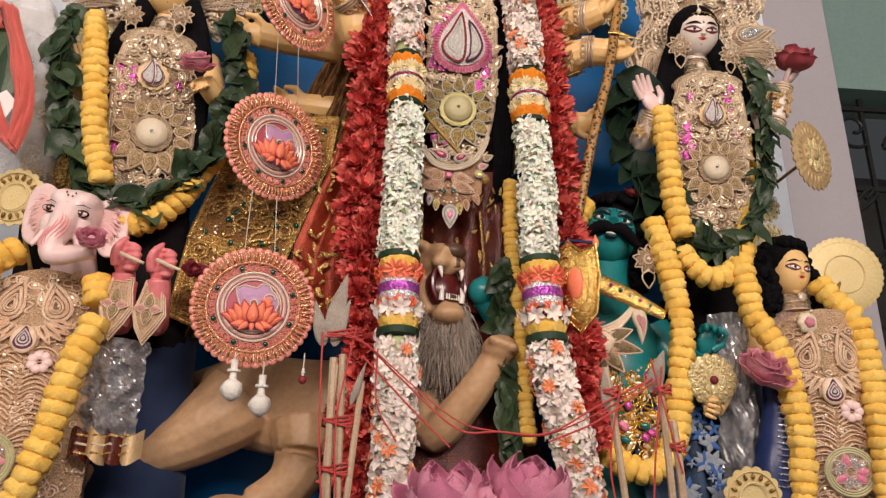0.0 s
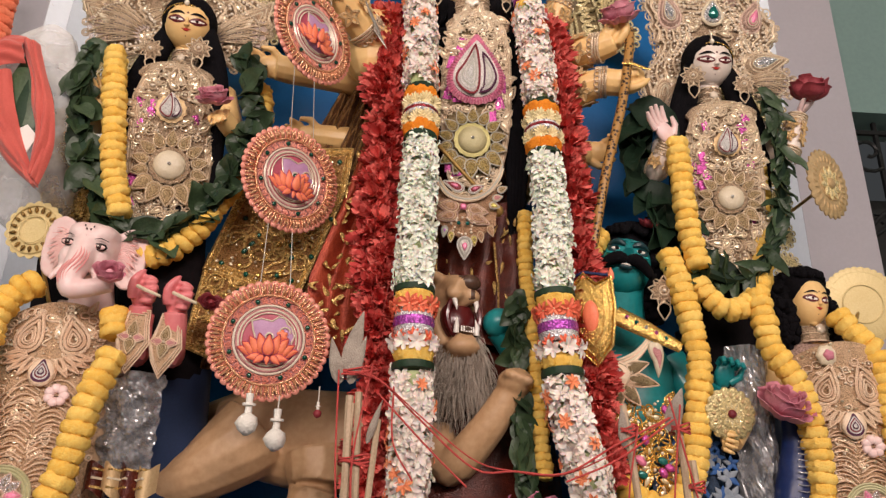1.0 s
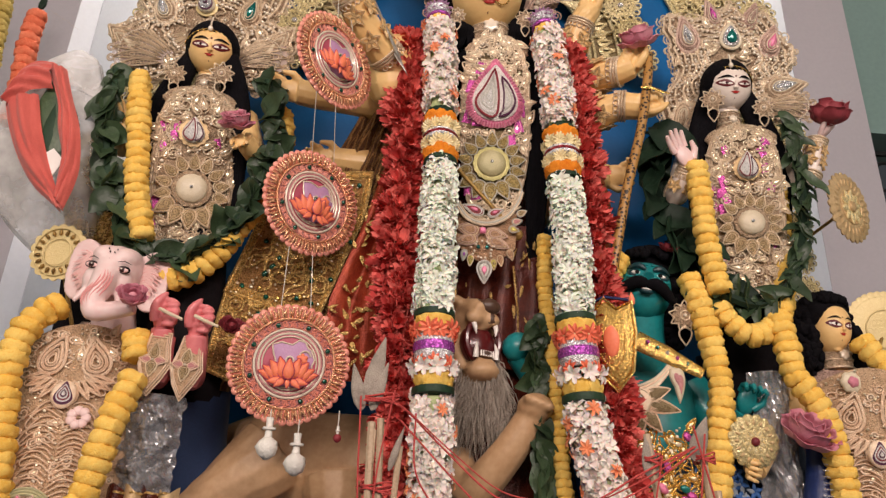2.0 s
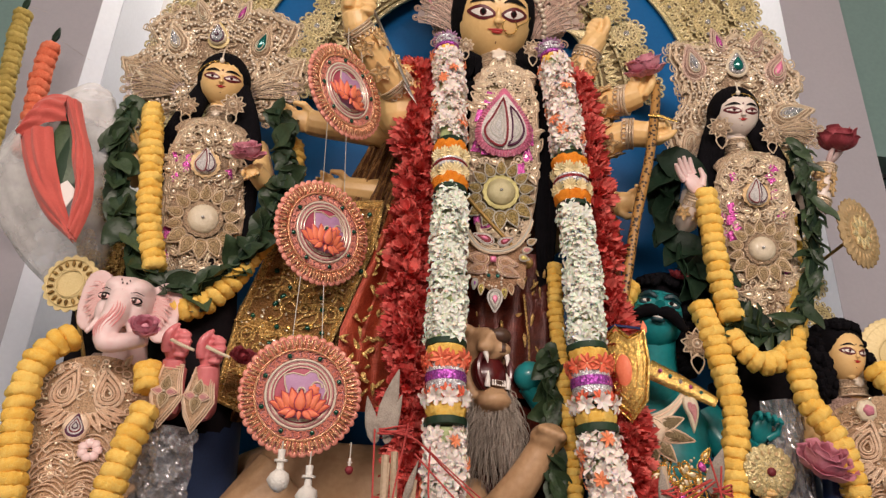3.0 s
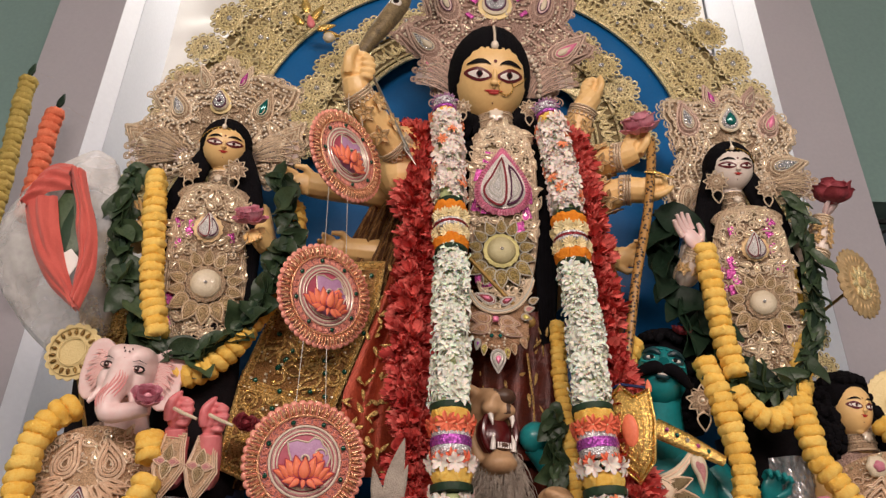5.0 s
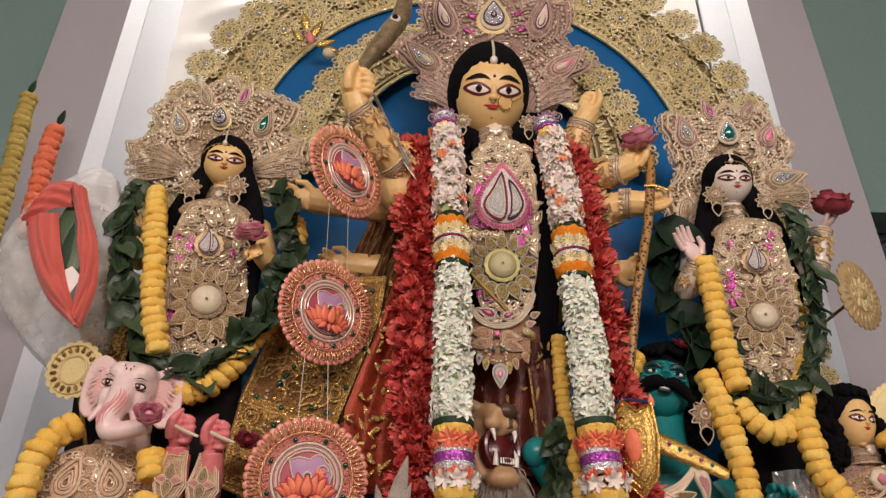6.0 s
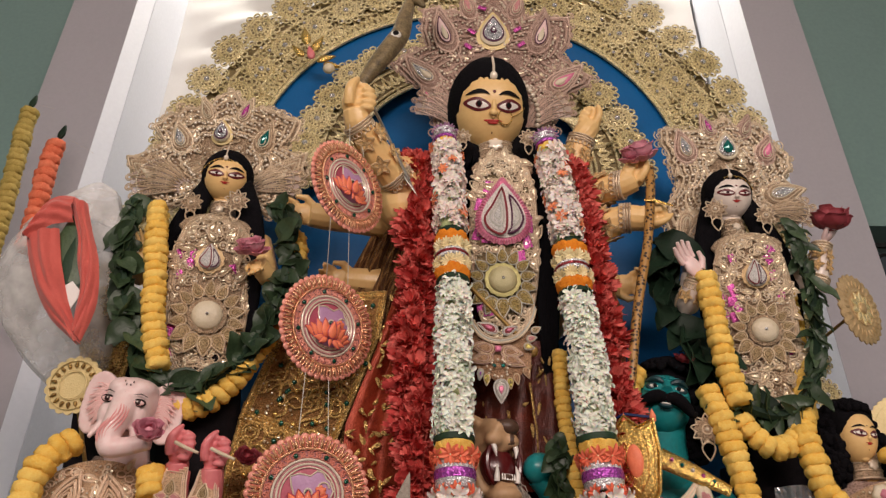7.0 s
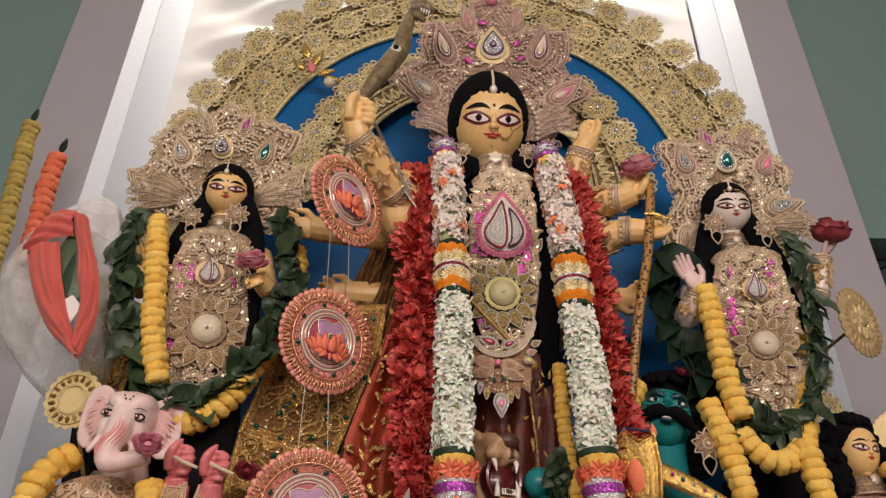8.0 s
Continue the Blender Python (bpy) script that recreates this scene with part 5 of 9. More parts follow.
def marigold_string(name, pts, r, pitch, kind, label, group="marigold garlands"):
    pitch *= 1.10
    n = max(3, int(length(spline(pts, 60)) / pitch))
    path = spline(pts, n + 1)
    t = thing(name, path[-1], label, "garland", group)
    for i in range(n):
        a, b = path[i], path[i + 1]
        k = r * random.uniform(0.92, 1.07)
        m = Matrix.Translation((a + b) / 2) @ along(b - a, random.uniform(0, 6.28))
        m = m @ Matrix.Rotation(random.uniform(-0.16, 0.16), 4, "X") @ Matrix.Diagonal((k / BR, k / BR, pitch / BR / 0.86, 1))
        piece("marigold", BLOOM[kind], t, m)
    return t


random.seed(31)
marigold_string("marigold_garland", [(-0.748, 1.395, 2.425), (-0.735, 1.390, 2.36), (-0.719, 1.388, 2.269), (-0.697, 1.388, 2.142), (-0.667, 1.390, 2.050)],
                0.0225, 0.0170, "y", "yellow marigold garland worn by a maiden statue")
marigold_string("marigold_garland", [(-0.655, 1.43, 1.992), (-0.61, 1.425, 1.985), (-0.555, 1.42, 2.012), (-0.502, 1.42, 2.092), (-0.459, 1.43, 2.194), (-0.442, 1.44, 2.301), (-0.458, 1.46, 2.39)],
                0.024, 0.0175, "y", "yellow marigold garland looping under dark leaves")
marigold_string("marigold_garland", [(0.424, 1.40, 2.285), (0.431, 1.405, 2.20), (0.436, 1.41, 2.10), (0.450, 1.41, 2.005)],
                0.0235, 0.0180, "y", "yellow marigold garland hung from a pink palm")
marigold_string("marigold_garland", [(0.450, 1.43, 1.985), (0.472, 1.42, 1.945), (0.504, 1.415, 1.922), (0.548, 1.42, 1.945), (0.590, 1.445, 2.0), (0.616, 1.475, 2.06), (0.634, 1.485, 2.19), (0.636, 1.49, 2.30)],
                0.0215, 0.0180, "y", "yellow marigold garland looped below green leaves")
marigold_string("marigold_garland", [(0.560, 1.41, 1.965), (0.562, 1.40, 1.90), (0.566, 1.395, 1.845), (0.598, 1.385, 1.784), (0.615, 1.385, 1.701), (0.619, 1.385, 1.621), (0.607, 1.385, 1.49)],
                0.0225, 0.0175, "y", "yellow marigold garland down a clay youth's front")
marigold_string("marigold_garland", [(0.722, 1.43, 1.93), (0.750, 1.41, 1.875), (0.773, 1.40, 1.834), (0.778, 1.395, 1.727), (0.775, 1.39, 1.606), (0.765, 1.39, 1.47)],
                0.0235, 0.0180, "y", "yellow marigold garland over a clay youth's shoulder")
marigold_string("marigold_garland", [(0.397, 1.43, 2.045), (0.415, 1.415, 1.948), (0.428, 1.405, 1.825), (0.413, 1.40, 1.718), (0.394, 1.395, 1.616), (0.342, 1.39, 1.557), (0.282, 1.395, 1.584), (0.250, 1.40, 1.64), (0.235, 1.42, 1.72)],
                0.0225, 0.0175, "y", "long yellow marigold garland round the demon statue")
marigold_string("marigold_garland", [(0.275, 1.46, 2.09), (0.255, 1.455, 2.06), (0.236, 1.455, 2.02), (0.222, 1.46, 1.97)],
                0.0225, 0.0170, "y", "short yellow marigold string behind a gold shield")
marigold_string("marigold_garland", [(-0.637, 1.375, 1.862), (-0.626, 1.365, 1.815)], 0.0225, 0.0170, "y", "short yellow marigold string on the elephant-headed statue")
marigold_string("marigold_garland", [(-0.618, 1.355, 1.785), (-0.624, 1.345, 1.745), (-0.633, 1.335, 1.703), (-0.642, 1.330, 1.629), (-0.655, 1.325, 1.555), (-0.680, 1.325, 1.48)],
                0.0235, 0.0185, "y", "yellow marigold garland down the elephant-headed statue")
marigold_string("marigold_garland", [(-0.780, 1.38, 1.912), (-0.815, 1.36, 1.878), (-0.828, 1.345, 1.81), (-0.815, 1.335, 1.72), (-0.797, 1.33, 1.638), (-0.775, 1.33, 1.50)],
                0.0245, 0.0185, "y", "yellow marigold garland over the elephant-headed statue's shoulder")
marigold_string("marigold_garland", [(-1.500, 1.95, 3.14), (-1.497, 1.95, 3.05), (-1.480, 1.95, 2.884), (-1.463, 1.95, 2.696), (-1.45, 1.95, 2.45)],
                0.026, 0.0215, "k", "faded ochre marigold string hanging by the pillar")
marigold_string("marigold_garland", [(-1.308, 1.85, 2.935), (-1.313, 1.85, 2.88), (-1.311, 1.85, 2.797), (-1.304, 1.85, 2.707), (-1.295, 1.85, 2.55)],
                0.0265, 0.0235, "c", "coral orange marigold string hanging by the pillar")
marigold_string("marigold_garland", [(0.112, 1.44, 2.12), (0.110, 1.43, 2.0), (0.119, 1.42, 1.86), (0.124, 1.40, 1.72), (0.130, 1.38, 1.60)],
                0.0150, 0.0130, "y", "thin yellow marigold string behind a white garland")
for x, y, z in ((-1.503, 1.95, 3.17), (-1.307, 1.85, 2.965)):
    solid("hanging_thread", Geo().tube([(x, y, z - 0.07), (x, y, z), (x - 0.10, 2.215, z + 0.20)], 0.0003, 5), M_BAMBOO, "thin thread tying a marigold string to pillar", "thread")
    solid("leaf_tie", Geo().plate(tear(0.022, 0.055, 10), facing(x, y, z - 0.02, 0, 0, -8), 0.006, 0.002), M_LEAFD, "folded green leaf tying a marigold string", "leaf tie")


# tuberose garlands with marigold and foil joints
def sleeve(parent, me, pts, r, n, size, joined=False):
    """n florets standing out of a tube of radius r along pts."""
    path = spline(pts, 40)
    g = Geo() if joined else None
    for i in range(n):
        s = (i + random.random()) / n * 38.9
        k = int(s)
        p = path[k].lerp(path[k + 1], s - k)
        t = (path[k + 1] - path[k]).normalized()
        a = random.uniform(0, 2 * math.pi) if random.random() < 0.25 else random.uniform(-1.9, 1.9) - math.pi / 2
        u = Vector((1, 0, 0)) - t * t.x
        u.normalize()
        w = t.cross(u)
        if w.y > 0:
            w = -w
        d = u * math.cos(a) - w * math.sin(a)
        d = (d + t * random.uniform(-0.5, 0.35) + Vector((random.uniform(-.25, .25), random.uniform(-.25, .25), 0))).normalized()
        sc = size * random.uniform(0.8, 1.2)
        m = Matrix.Translation(p + (u * math.cos(a) - w * math.sin(a)) * (r - 0.3 * sc)) @ along(d, random.uniform(0, 6.28)) @ Matrix.Scale(sc / FR, 4)
        if joined:
            g.add([v.co for v in me.vertices], [tuple(f.vertices) for f in me.polygons], m)
            g.m[-len(me.polygons):] = [f.material_index for f in me.polygons]
        else:
            piece("floret", me, parent, m)
    if joined:
        part("floret_filling", g, list(me.materials), parent, kind="stuff")


def collar(parent, p, t, r, h, mat, name="band", label=""):
    m = Matrix.Translation(p) @ along(t, 0, (1, 0, 0))
    part(name, Geo().lathe([(r * 0.9, -h / 2), (r, -h * 0.4), (r * 1.02, 0), (r, h * 0.4), (r * 0.9, h / 2)], m, 22), mat, parent, label)


def ring_of_blooms(parent, p, t, r, n, me, size, name):
    for i in range(n):
        a = 2 * math.pi * i / n + random.uniform(-.1, .1)
        m = Matrix.Translation(p) @ along(t, 0, (1, 0, 0)) @ Matrix.Rotation(a, 4, "Z") @ Matrix.Translation((r, 0, random.uniform(-.003, .003)))
        m = m @ Matrix.Rotation(1.25, 4, "Y") @ Matrix.Rotation(random.uniform(0, 6.28), 4, "Z") @ Matrix.Scale(size * random.uniform(0.9, 1.1) / (BR if me in BLOOM.values() else FR), 4)
        piece(name, me, parent, m)


def frill(parent, p, t, r, n, ln, mat, name, flip=1):
    """A ring of petals standing out round the garland."""
    m = Matrix.Translation(p) @ along(t, 0, (1, 0, 0))
    g = Geo()
    for lay in range(2):
        for i in range(n):
            a = 2 * math.pi * (i + 0.5 * lay + random.uniform(-.2, .2)) / n
            pm = m @ Matrix.Rotation(a, 4, "Z") @ Matrix.Translation((r * 0.75, 0, flip * 0.004 * lay)) @ Matrix.Rotation(math.pi / 2, 4, "Z") @ Matrix.Rotation(math.pi, 4, "Z")
            pm = pm @ Matrix.Rotation(flip * random.uniform(0.15, 1.0) * (1 if lay else -0.6), 4, "X")
            g.plate(tear(ln * 0.56, ln * random.uniform(0.8, 1.15), 8), pm, 0.0012, 0.0008)
    part(name, g, mat, parent, "", kind="stuff")




def tuberose_garland(pts, cuts, label):
    """cuts: arc fractions of the joints: (s0, s1, style)."""
    path = spline(pts, 201)
    t = thing("tuberose_garland", path[-1], label, "garland", "tuberose garlands")
    at = lambda s: path[max(0, min(200, int(round(s * 200))))]
    tot = length(path)
    edges = [0.0]
    for s0, s1, _ in cuts:
        edges += [s0, s1]
    edges.append(1.0)
    nth = 0
    for k in range(0, len(edges), 2):
        a, b = edges[k], edges[k + 1]
        if b - a < 0.01:
            continue
        seg = [at(a + (b - a) * i / 6) for i in range(7)]
        me = (FLP, FLW, FLP)[nth % 3]
        nth += 1
        ln = length(seg)
        g = Geo().tube(spline(seg, 12), 0.0225, 14)
        part("core", g, M_STALK, t, "green stalk core")
        sleeve(t, me, seg, 0.0268, int(ln * 270), 0.0172)
        sleeve(t, me, seg, 0.0222, int(ln * 560), 0.0162, True)
        if me is FLP:
            sleeve(t, FLO, seg, 0.035, int(ln * 56), 0.013)
    for s0, s1, style in cuts:
        p0, p1 = at(s0), at(s1)
        d = p1 - p0
        L = d.length
        q = lambda f: p0 + d * f
        part("core", Geo().tube([p0, p1], 0.022, 10), M_LEAFD, t)
        if style == "top":
            collar(t, q(0.13), d, 0.033, L * 0.11, M_LEAFD, "leaf_wrap", "dark green leaf wrap")
            ring_of_blooms(t, q(0.23), d, 0.026, 8, BLOOM["o"], 0.0165, "orange_marigold")
            ring_of_blooms(t, q(0.38), d, 0.026, 10, FLC, 0.0160, "cream_blossom")
            collar(t, q(0.535), d, 0.0355, L * 0.15, M_BAND, "silver_band", "silver rhinestone tape")
            collar(t, q(0.535), d, 0.0372, L * 0.05, M_REDF, "maroon_band", "maroon foil tape")
            ring_of_blooms(t, q(0.69), d, 0.026, 10, FLC, 0.0160, "cream_blossom")
            ring_of_blooms(t, q(0.84), d, 0.026, 8, BLOOM["o"], 0.0165, "orange_marigold")
            collar(t, q(0.95), d, 0.034, L * 0.08, M_LEAFD, "leaf_wrap", "dark green leaf wrap")
        elif style == "low":
            collar(t, q(0.03), d, 0.036, L * 0.09, M_LEAFD, "leaf_wrap", "dark green leaf wrap")
            ring_of_blooms(t, q(0.13), d, 0.023, 7, BLOOM["y"], 0.0160, "yellow_marigold")
            ring_of_blooms(t, q(0.245), d, 0.030, 10, FLR, 0.0165, "red_orange_blossom")
            collar(t, q(0.44), d, 0.034, L * 0.34, M_BAND, "silver_band", "silver rhinestone tape")
            collar(t, q(0.44), d, 0.0355, L * 0.13, M_PURPF, "purple_band", "crinkled purple foil tape")
            ring_of_blooms(t, q(0.635), d, 0.028, 8, FLR, 0.0135, "red_orange_blossom")
            ring_of_blooms(t, q(0.68), d, 0.028, 9, FLP, 0.017, "floret")
            ring_of_blooms(t, q(0.83), d, 0.024, 7, BLOOM["y"], 0.0160, "yellow_marigold")
            collar(t, q(0.95), d, 0.036, L * 0.10, M_LEAFD, "leaf_wrap", "dark green leaf wrap")
        else:
            collar(t, q(0.25), d, 0.026, L * 0.4, M_BAND, "silver_band", "silver rhinestone tape")
            frill(t, q(0.15), d, 0.022, 20, 0.018, M_MAUVE, "mauve_frill")
            collar(t, q(0.6), d, 0.027, L * 0.16, M_PURPF, "purple_band", "purple foil tape")
            ring_of_blooms(t, q(0.85), d, 0.018, 7, BLOOM["y"], 0.012, "yellow_marigold")
    return t


random.seed(41)
# arc fractions follow heights between top and foot of each garland
GLP = [(-0.128, 1.42, 2.668), (-0.117, 1.415, 2.54), (-0.111, 1.40, 2.37), (-0.107, 1.375, 2.22), (-0.107, 1.345, 2.07), (-0.107, 1.318, 1.90), (-0.104, 1.31, 1.79), (-0.103, 1.31, 1.66), (-0.106, 1.31, 1.44)]
tuberose_garland(GLP, [(0.0, 0.045, "tip"), (0.237, 0.353, "top"), (0.620, 0.742, "low")], "thick white tuberose garland with orange and purple joints")
GRP = [(0.110, 1.42, 2.662), (0.131, 1.415, 2.53), (0.140, 1.40, 2.38), (0.143, 1.385, 2.22), (0.150, 1.36, 2.07), (0.143, 1.325, 1.90), (0.148, 1.32, 1.80), (0.160, 1.315, 1.71), (0.186, 1.315, 1.61), (0.215, 1.315, 1.44)]
tuberose_garland(GRP, [(0.0, 0.045, "tip"), (0.250, 0.365, "top"), (0.610, 0.735, "low")], "thick white tuberose garland beside the red blossoms")


def red_garland(pts, r, n, label):
    path = spline(pts, 60)
    t = thing("red_garland", path[-1], label, "garland", "red garlands")
    part("core", Geo().tube(spline(pts, 24), r * 0.62, 10), M_REDFL, t)
    for i in range(n):
        s = (i + random.random()) / n * 58.9
        k = int(s)
        p = path[k].lerp(path[k + 1], s - k)
        a = random.uniform(-0.3, math.pi + 0.3)
        d = Vector((math.cos(a), -math.sin(a) - 0.1, random.uniform(-0.7, 0.5))).normalized()
        m = Matrix.Translation(p + d * r * 0.62) @ along(d, random.uniform(0, 6.28)) @ Matrix.Scale(random.uniform(0.016, 0.031) / BR, 4)
        piece("blossom", SHAG, t, m)


red_garland([(-0.172, 1.46, 2.61), (-0.187, 1.45, 2.54), (-0.183, 1.44, 2.38), (-0.184, 1.42, 2.21), (-0.183, 1.40, 2.07), (-0.176, 1.385, 1.93), (-0.170, 1.375, 1.77), (-0.165, 1.37, 1.62), (-0.163, 1.37, 1.44)],
            0.029, 300, "shaggy crimson blossom garland beside white tuberoses")
red_garland([(0.160, 1.46, 2.60), (0.176, 1.45, 2.50), (0.188, 1.44, 2.37), (0.196, 1.42, 2.20), (0.205, 1.41, 2.04), (0.212, 1.40, 1.88), (0.222, 1.39, 1.74), (0.24, 1.38, 1.60)],
            0.027, 260, "slim crimson blossom garland beside white tuberoses")


def leaf_garland(pts, n, size, mesh, label, spread=1.0):
    path = spline(pts, 80)
    t = thing("leaf_garland", path[-1], label, "garland", "leaf garlands")
    part("cord", Geo().tube(spline(pts, 30), 0.010, 6), M_LEAFD, t)
    for i in range(n):
        s = (i + random.random()) / n * 78.9
        k = int(s)
        p = path[k].lerp(path[k + 1], s - k)
        d = (path[k + 1] - path[k]).normalized()
        side = Vector((d.z, 0, -d.x)) * random.choice((-1, 1))
        y = (d * random.uniform(0.2, 1.0) + side * random.uniform(0.05, 0.9) * spread + Vector((0, random.uniform(-0.6, 0.1), -0.15))).normalized()
        m = hand_at(p + Vector((random.uniform(-.008, .008), random.uniform(-.015, .012), random.uniform(-.008, .008))) - y * size * 0.3, y,
                    (random.uniform(-1, 1), -1, random.uniform(-.5, 1)))
        piece("leaf", mesh, t, m @ Matrix.Scale(size * random.uniform(0.45, 1.15) / LR, 4))


leaf_garland([(-0.812, 1.42, 2.45), (-0.800, 1.41, 2.37), (-0.785, 1.40, 2.26), (-0.748, 1.39, 2.145), (-0.690, 1.405, 2.052), (-0.605, 1.405, 2.022), (-0.528, 1.40, 2.064), (-0.482, 1.40, 2.14), (-0.452, 1.41, 2.25), (-0.462, 1.42, 2.36), (-0.49, 1.43, 2.45)],
             130, 0.070, LEAF, "dark green leaf garland looped round a maiden statue")
leaf_garland([(0.662, 1.45, 2.45), (0.668, 1.445, 2.34), (0.660, 1.44, 2.20), (0.615, 1.43, 2.06), (0.535, 1.42, 1.990), (0.462, 1.42, 2.005), (0.435, 1.43, 2.03)],
             84, 0.078, LEAFN, "dark green pointed leaf garland on the fair maiden")
leaf_garland([(0.388, 1.49, 2.42), (0.372, 1.49, 2.33), (0.372, 1.485, 2.26), (0.398, 1.48, 2.16), (0.450, 1.47, 2.08), (0.475, 1.46, 2.02)],
             26, 0.13, LEAFD, "broad deep green leaves hanging beside the maiden")
leaf_garland([(0.092, 1.42, 1.93), (0.090, 1.41, 1.82), (0.094, 1.40, 1.70), (0.106, 1.39, 1.56)],
             110, 0.052, LEAF, "dark green leaf garland near the lion's paw", 0.7)


# ---- crowns, breastplates and jewellery ----
def petal_mesh(name, w, h, mats, wire=0.0018, dome=0.003):
    g = Geo()
    o = tear(w, h, 16)
    g.plate(o, Matrix.Identity(4), 0.002, dome, 0)
    g.wire(o, Matrix.Identity(4), wire, 5, 0.002, 1)
    c = [(x * 0.62, h * 0.16 + y * 0.62) for x, y in o]
    g.wire(c, Matrix.Identity(4), wire * 0.7, 4, 0.0035, 1)
    return g.mesh(name, mats)


M_AMBER = material("amber_sequin_net", (0.56, 0.42, 0.24), (0.36, 0.25, 0.12), 0.3, 0.45, fine=600, bump=0.9, sparkle=600)
PET = petal_mesh("petal", 0.022, 0.034, [M_AMBER, M_ZARI], 0.0017)
M_GREYC = material("grey_green_cord", (0.66, 0.64, 0.56), (0.46, 0.45, 0.40), 0.4, 0.3, fine=700, bump=0.7, vary=0.2)
PETG = petal_mesh("petal", 0.022, 0.034, [material("olive_sequin_net", (0.52, 0.40, 0.15), (0.28, 0.20, 0.07), 0.3, 0.5, fine=600, bump=0.9, sparkle=500), M_GREYC], 0.0013)
PETP = petal_mesh("petal", 0.022, 0.034, [M_PINKF, M_ZARIP])
PETS = petal_mesh("petal", 0.022, 0.034, [M_SILVER, M_ZARIP])


def spiral(s, turns=1.6, n=16, k=0.75):
    return [(s * (1 - k * i / n) * math.cos(turns * 6.283 * i / n), s * (1 - k * i / n) * math.sin(turns * 6.283 * i / n)) for i in range(n)]


def inside(x, y, o):
    hit, j = False, len(o) - 1
    for i in range(len(o)):
        if (o[i][1] > y) != (o[j][1] > y) and x < (o[j][0] - o[i][0]) * (y - o[i][1]) / (o[j][1] - o[i][1]) + o[i][0]:
            hit = not hit
        j = i
    return hit


def filler(parent, m, outline, zf, n, wire_mat, scale=0.012, pearls=60, skip=None, bold=1.0):
    """Zari coils, double paisley outlines, pearls and tilted sequins sewn all over an outline."""
    xs, ys = [p[0] for p in outline], [p[1] for p in outline]
    g, p, q = Geo(), Geo(), Geo()
    done = tries = 0
    n = int(n * 0.72)
    spots = []
    while done < n + 2 * pearls and tries < 20 * (n + 2 * pearls):
        tries += 1
        x, y = random.uniform(min(xs), max(xs)), random.uniform(min(ys), max(ys))
        if not inside(x, y, outline) or (skip and skip(x, y)):
            continue
        s = scale * random.uniform(0.8, 1.4)
        if done < n:
            if tries < 12 * n and any((x - a) ** 2 + (y - b) ** 2 < (0.62 * scale) ** 2 for a, b in spots):
                continue
            spots.append((x, y))
        lm = m @ Matrix.Translation((x, y, zf(x, y) + 0.002)) @ Matrix.Rotation(random.uniform(0, 6.28), 4, "Z")
        if done < n:
            k = done % 5
            if k == 0:
                g.wire(spiral(s, 1.7, 18), lm, 0.0017 * bold, 5, closed=False)
            elif k in (1, 3):
                o = tear(s * 1.1, s * 2.3, 14, 0.5)
                g.wire(o, lm, 0.0021 * bold, 5)
                g.wire([(a * 0.55, s * 0.45 + b * 0.55) for a, b in o], lm, 0.0013 * bold, 4)
                q.plate([(a * 0.5, s * 0.5 + b * 0.5) for a, b in o], lm, 0.0012, 0.001)
            elif k == 2:
                g.wire([(s * 2.4 * (i / 11 - 0.5), s * 0.8 * math.sin(i * 0.6)) for i in range(12)], lm, 0.0020 * bold, 5, closed=False)
            else:
                g.wire(circle(s * 0.6, 11), lm, 0.0017 * bold, 5)
                p.ell(lm, s * 0.3, s * 0.3, s * 0.2, 7, 5)
        elif done % 2:
            r = random.uniform(0.0016, 0.0036)
            p.ell(lm, r, r, r * 0.8, 6, 4)
        else:
            r = random.uniform(0.0018, 0.0034)
            q.plate(circle(r, 6), lm @ Matrix.Translation((0, 0, 0.002)) @ Matrix.Rotation(random.uniform(-.5, .5), 4, "X") @ Matrix.Rotation(random.uniform(-.5, .5), 4, "Y"), 0.0006, 0.0003)
        done += 1
    part("zari_cording", g, wire_mat, parent, "coiled champagne zari wire", kind="stuff")
    if pearls:
        part("pearl_beading", p, M_PEARL, parent, "tiny sewn pearls", kind="stuff")
    part("sequin_scatter", q, M_SEQ, parent, "pale gold sequins", kind="stuff")


def polar(ctrl, n=72, amp=0.03, lobes=26):
    """Closed outline from (degrees, radius) controls."""
    ctrl = sorted(ctrl)
    ctrl = [(ctrl[-1][0] - 360, ctrl[-1][1])] + ctrl + [(ctrl[0][0] + 360, ctrl[0][1])]
    out = []
    for i in range(n):
        a = -180 + 360 * i / n
        a = a + 360 if a < ctrl[0][0] else a
        for (a0, r0), (a1, r1) in zip(ctrl, ctrl[1:]):
            if a0 <= a <= a1:
                t = (a - a0) / (a1 - a0)
                t = t * t * (3 - 2 * t)
                r = (r0 + (r1 - r0) * t) * (1 + amp * math.sin(lobes * radians(a)))
                out.append((r * math.cos(radians(a)), r * math.sin(radians(a))))
                break
    return out


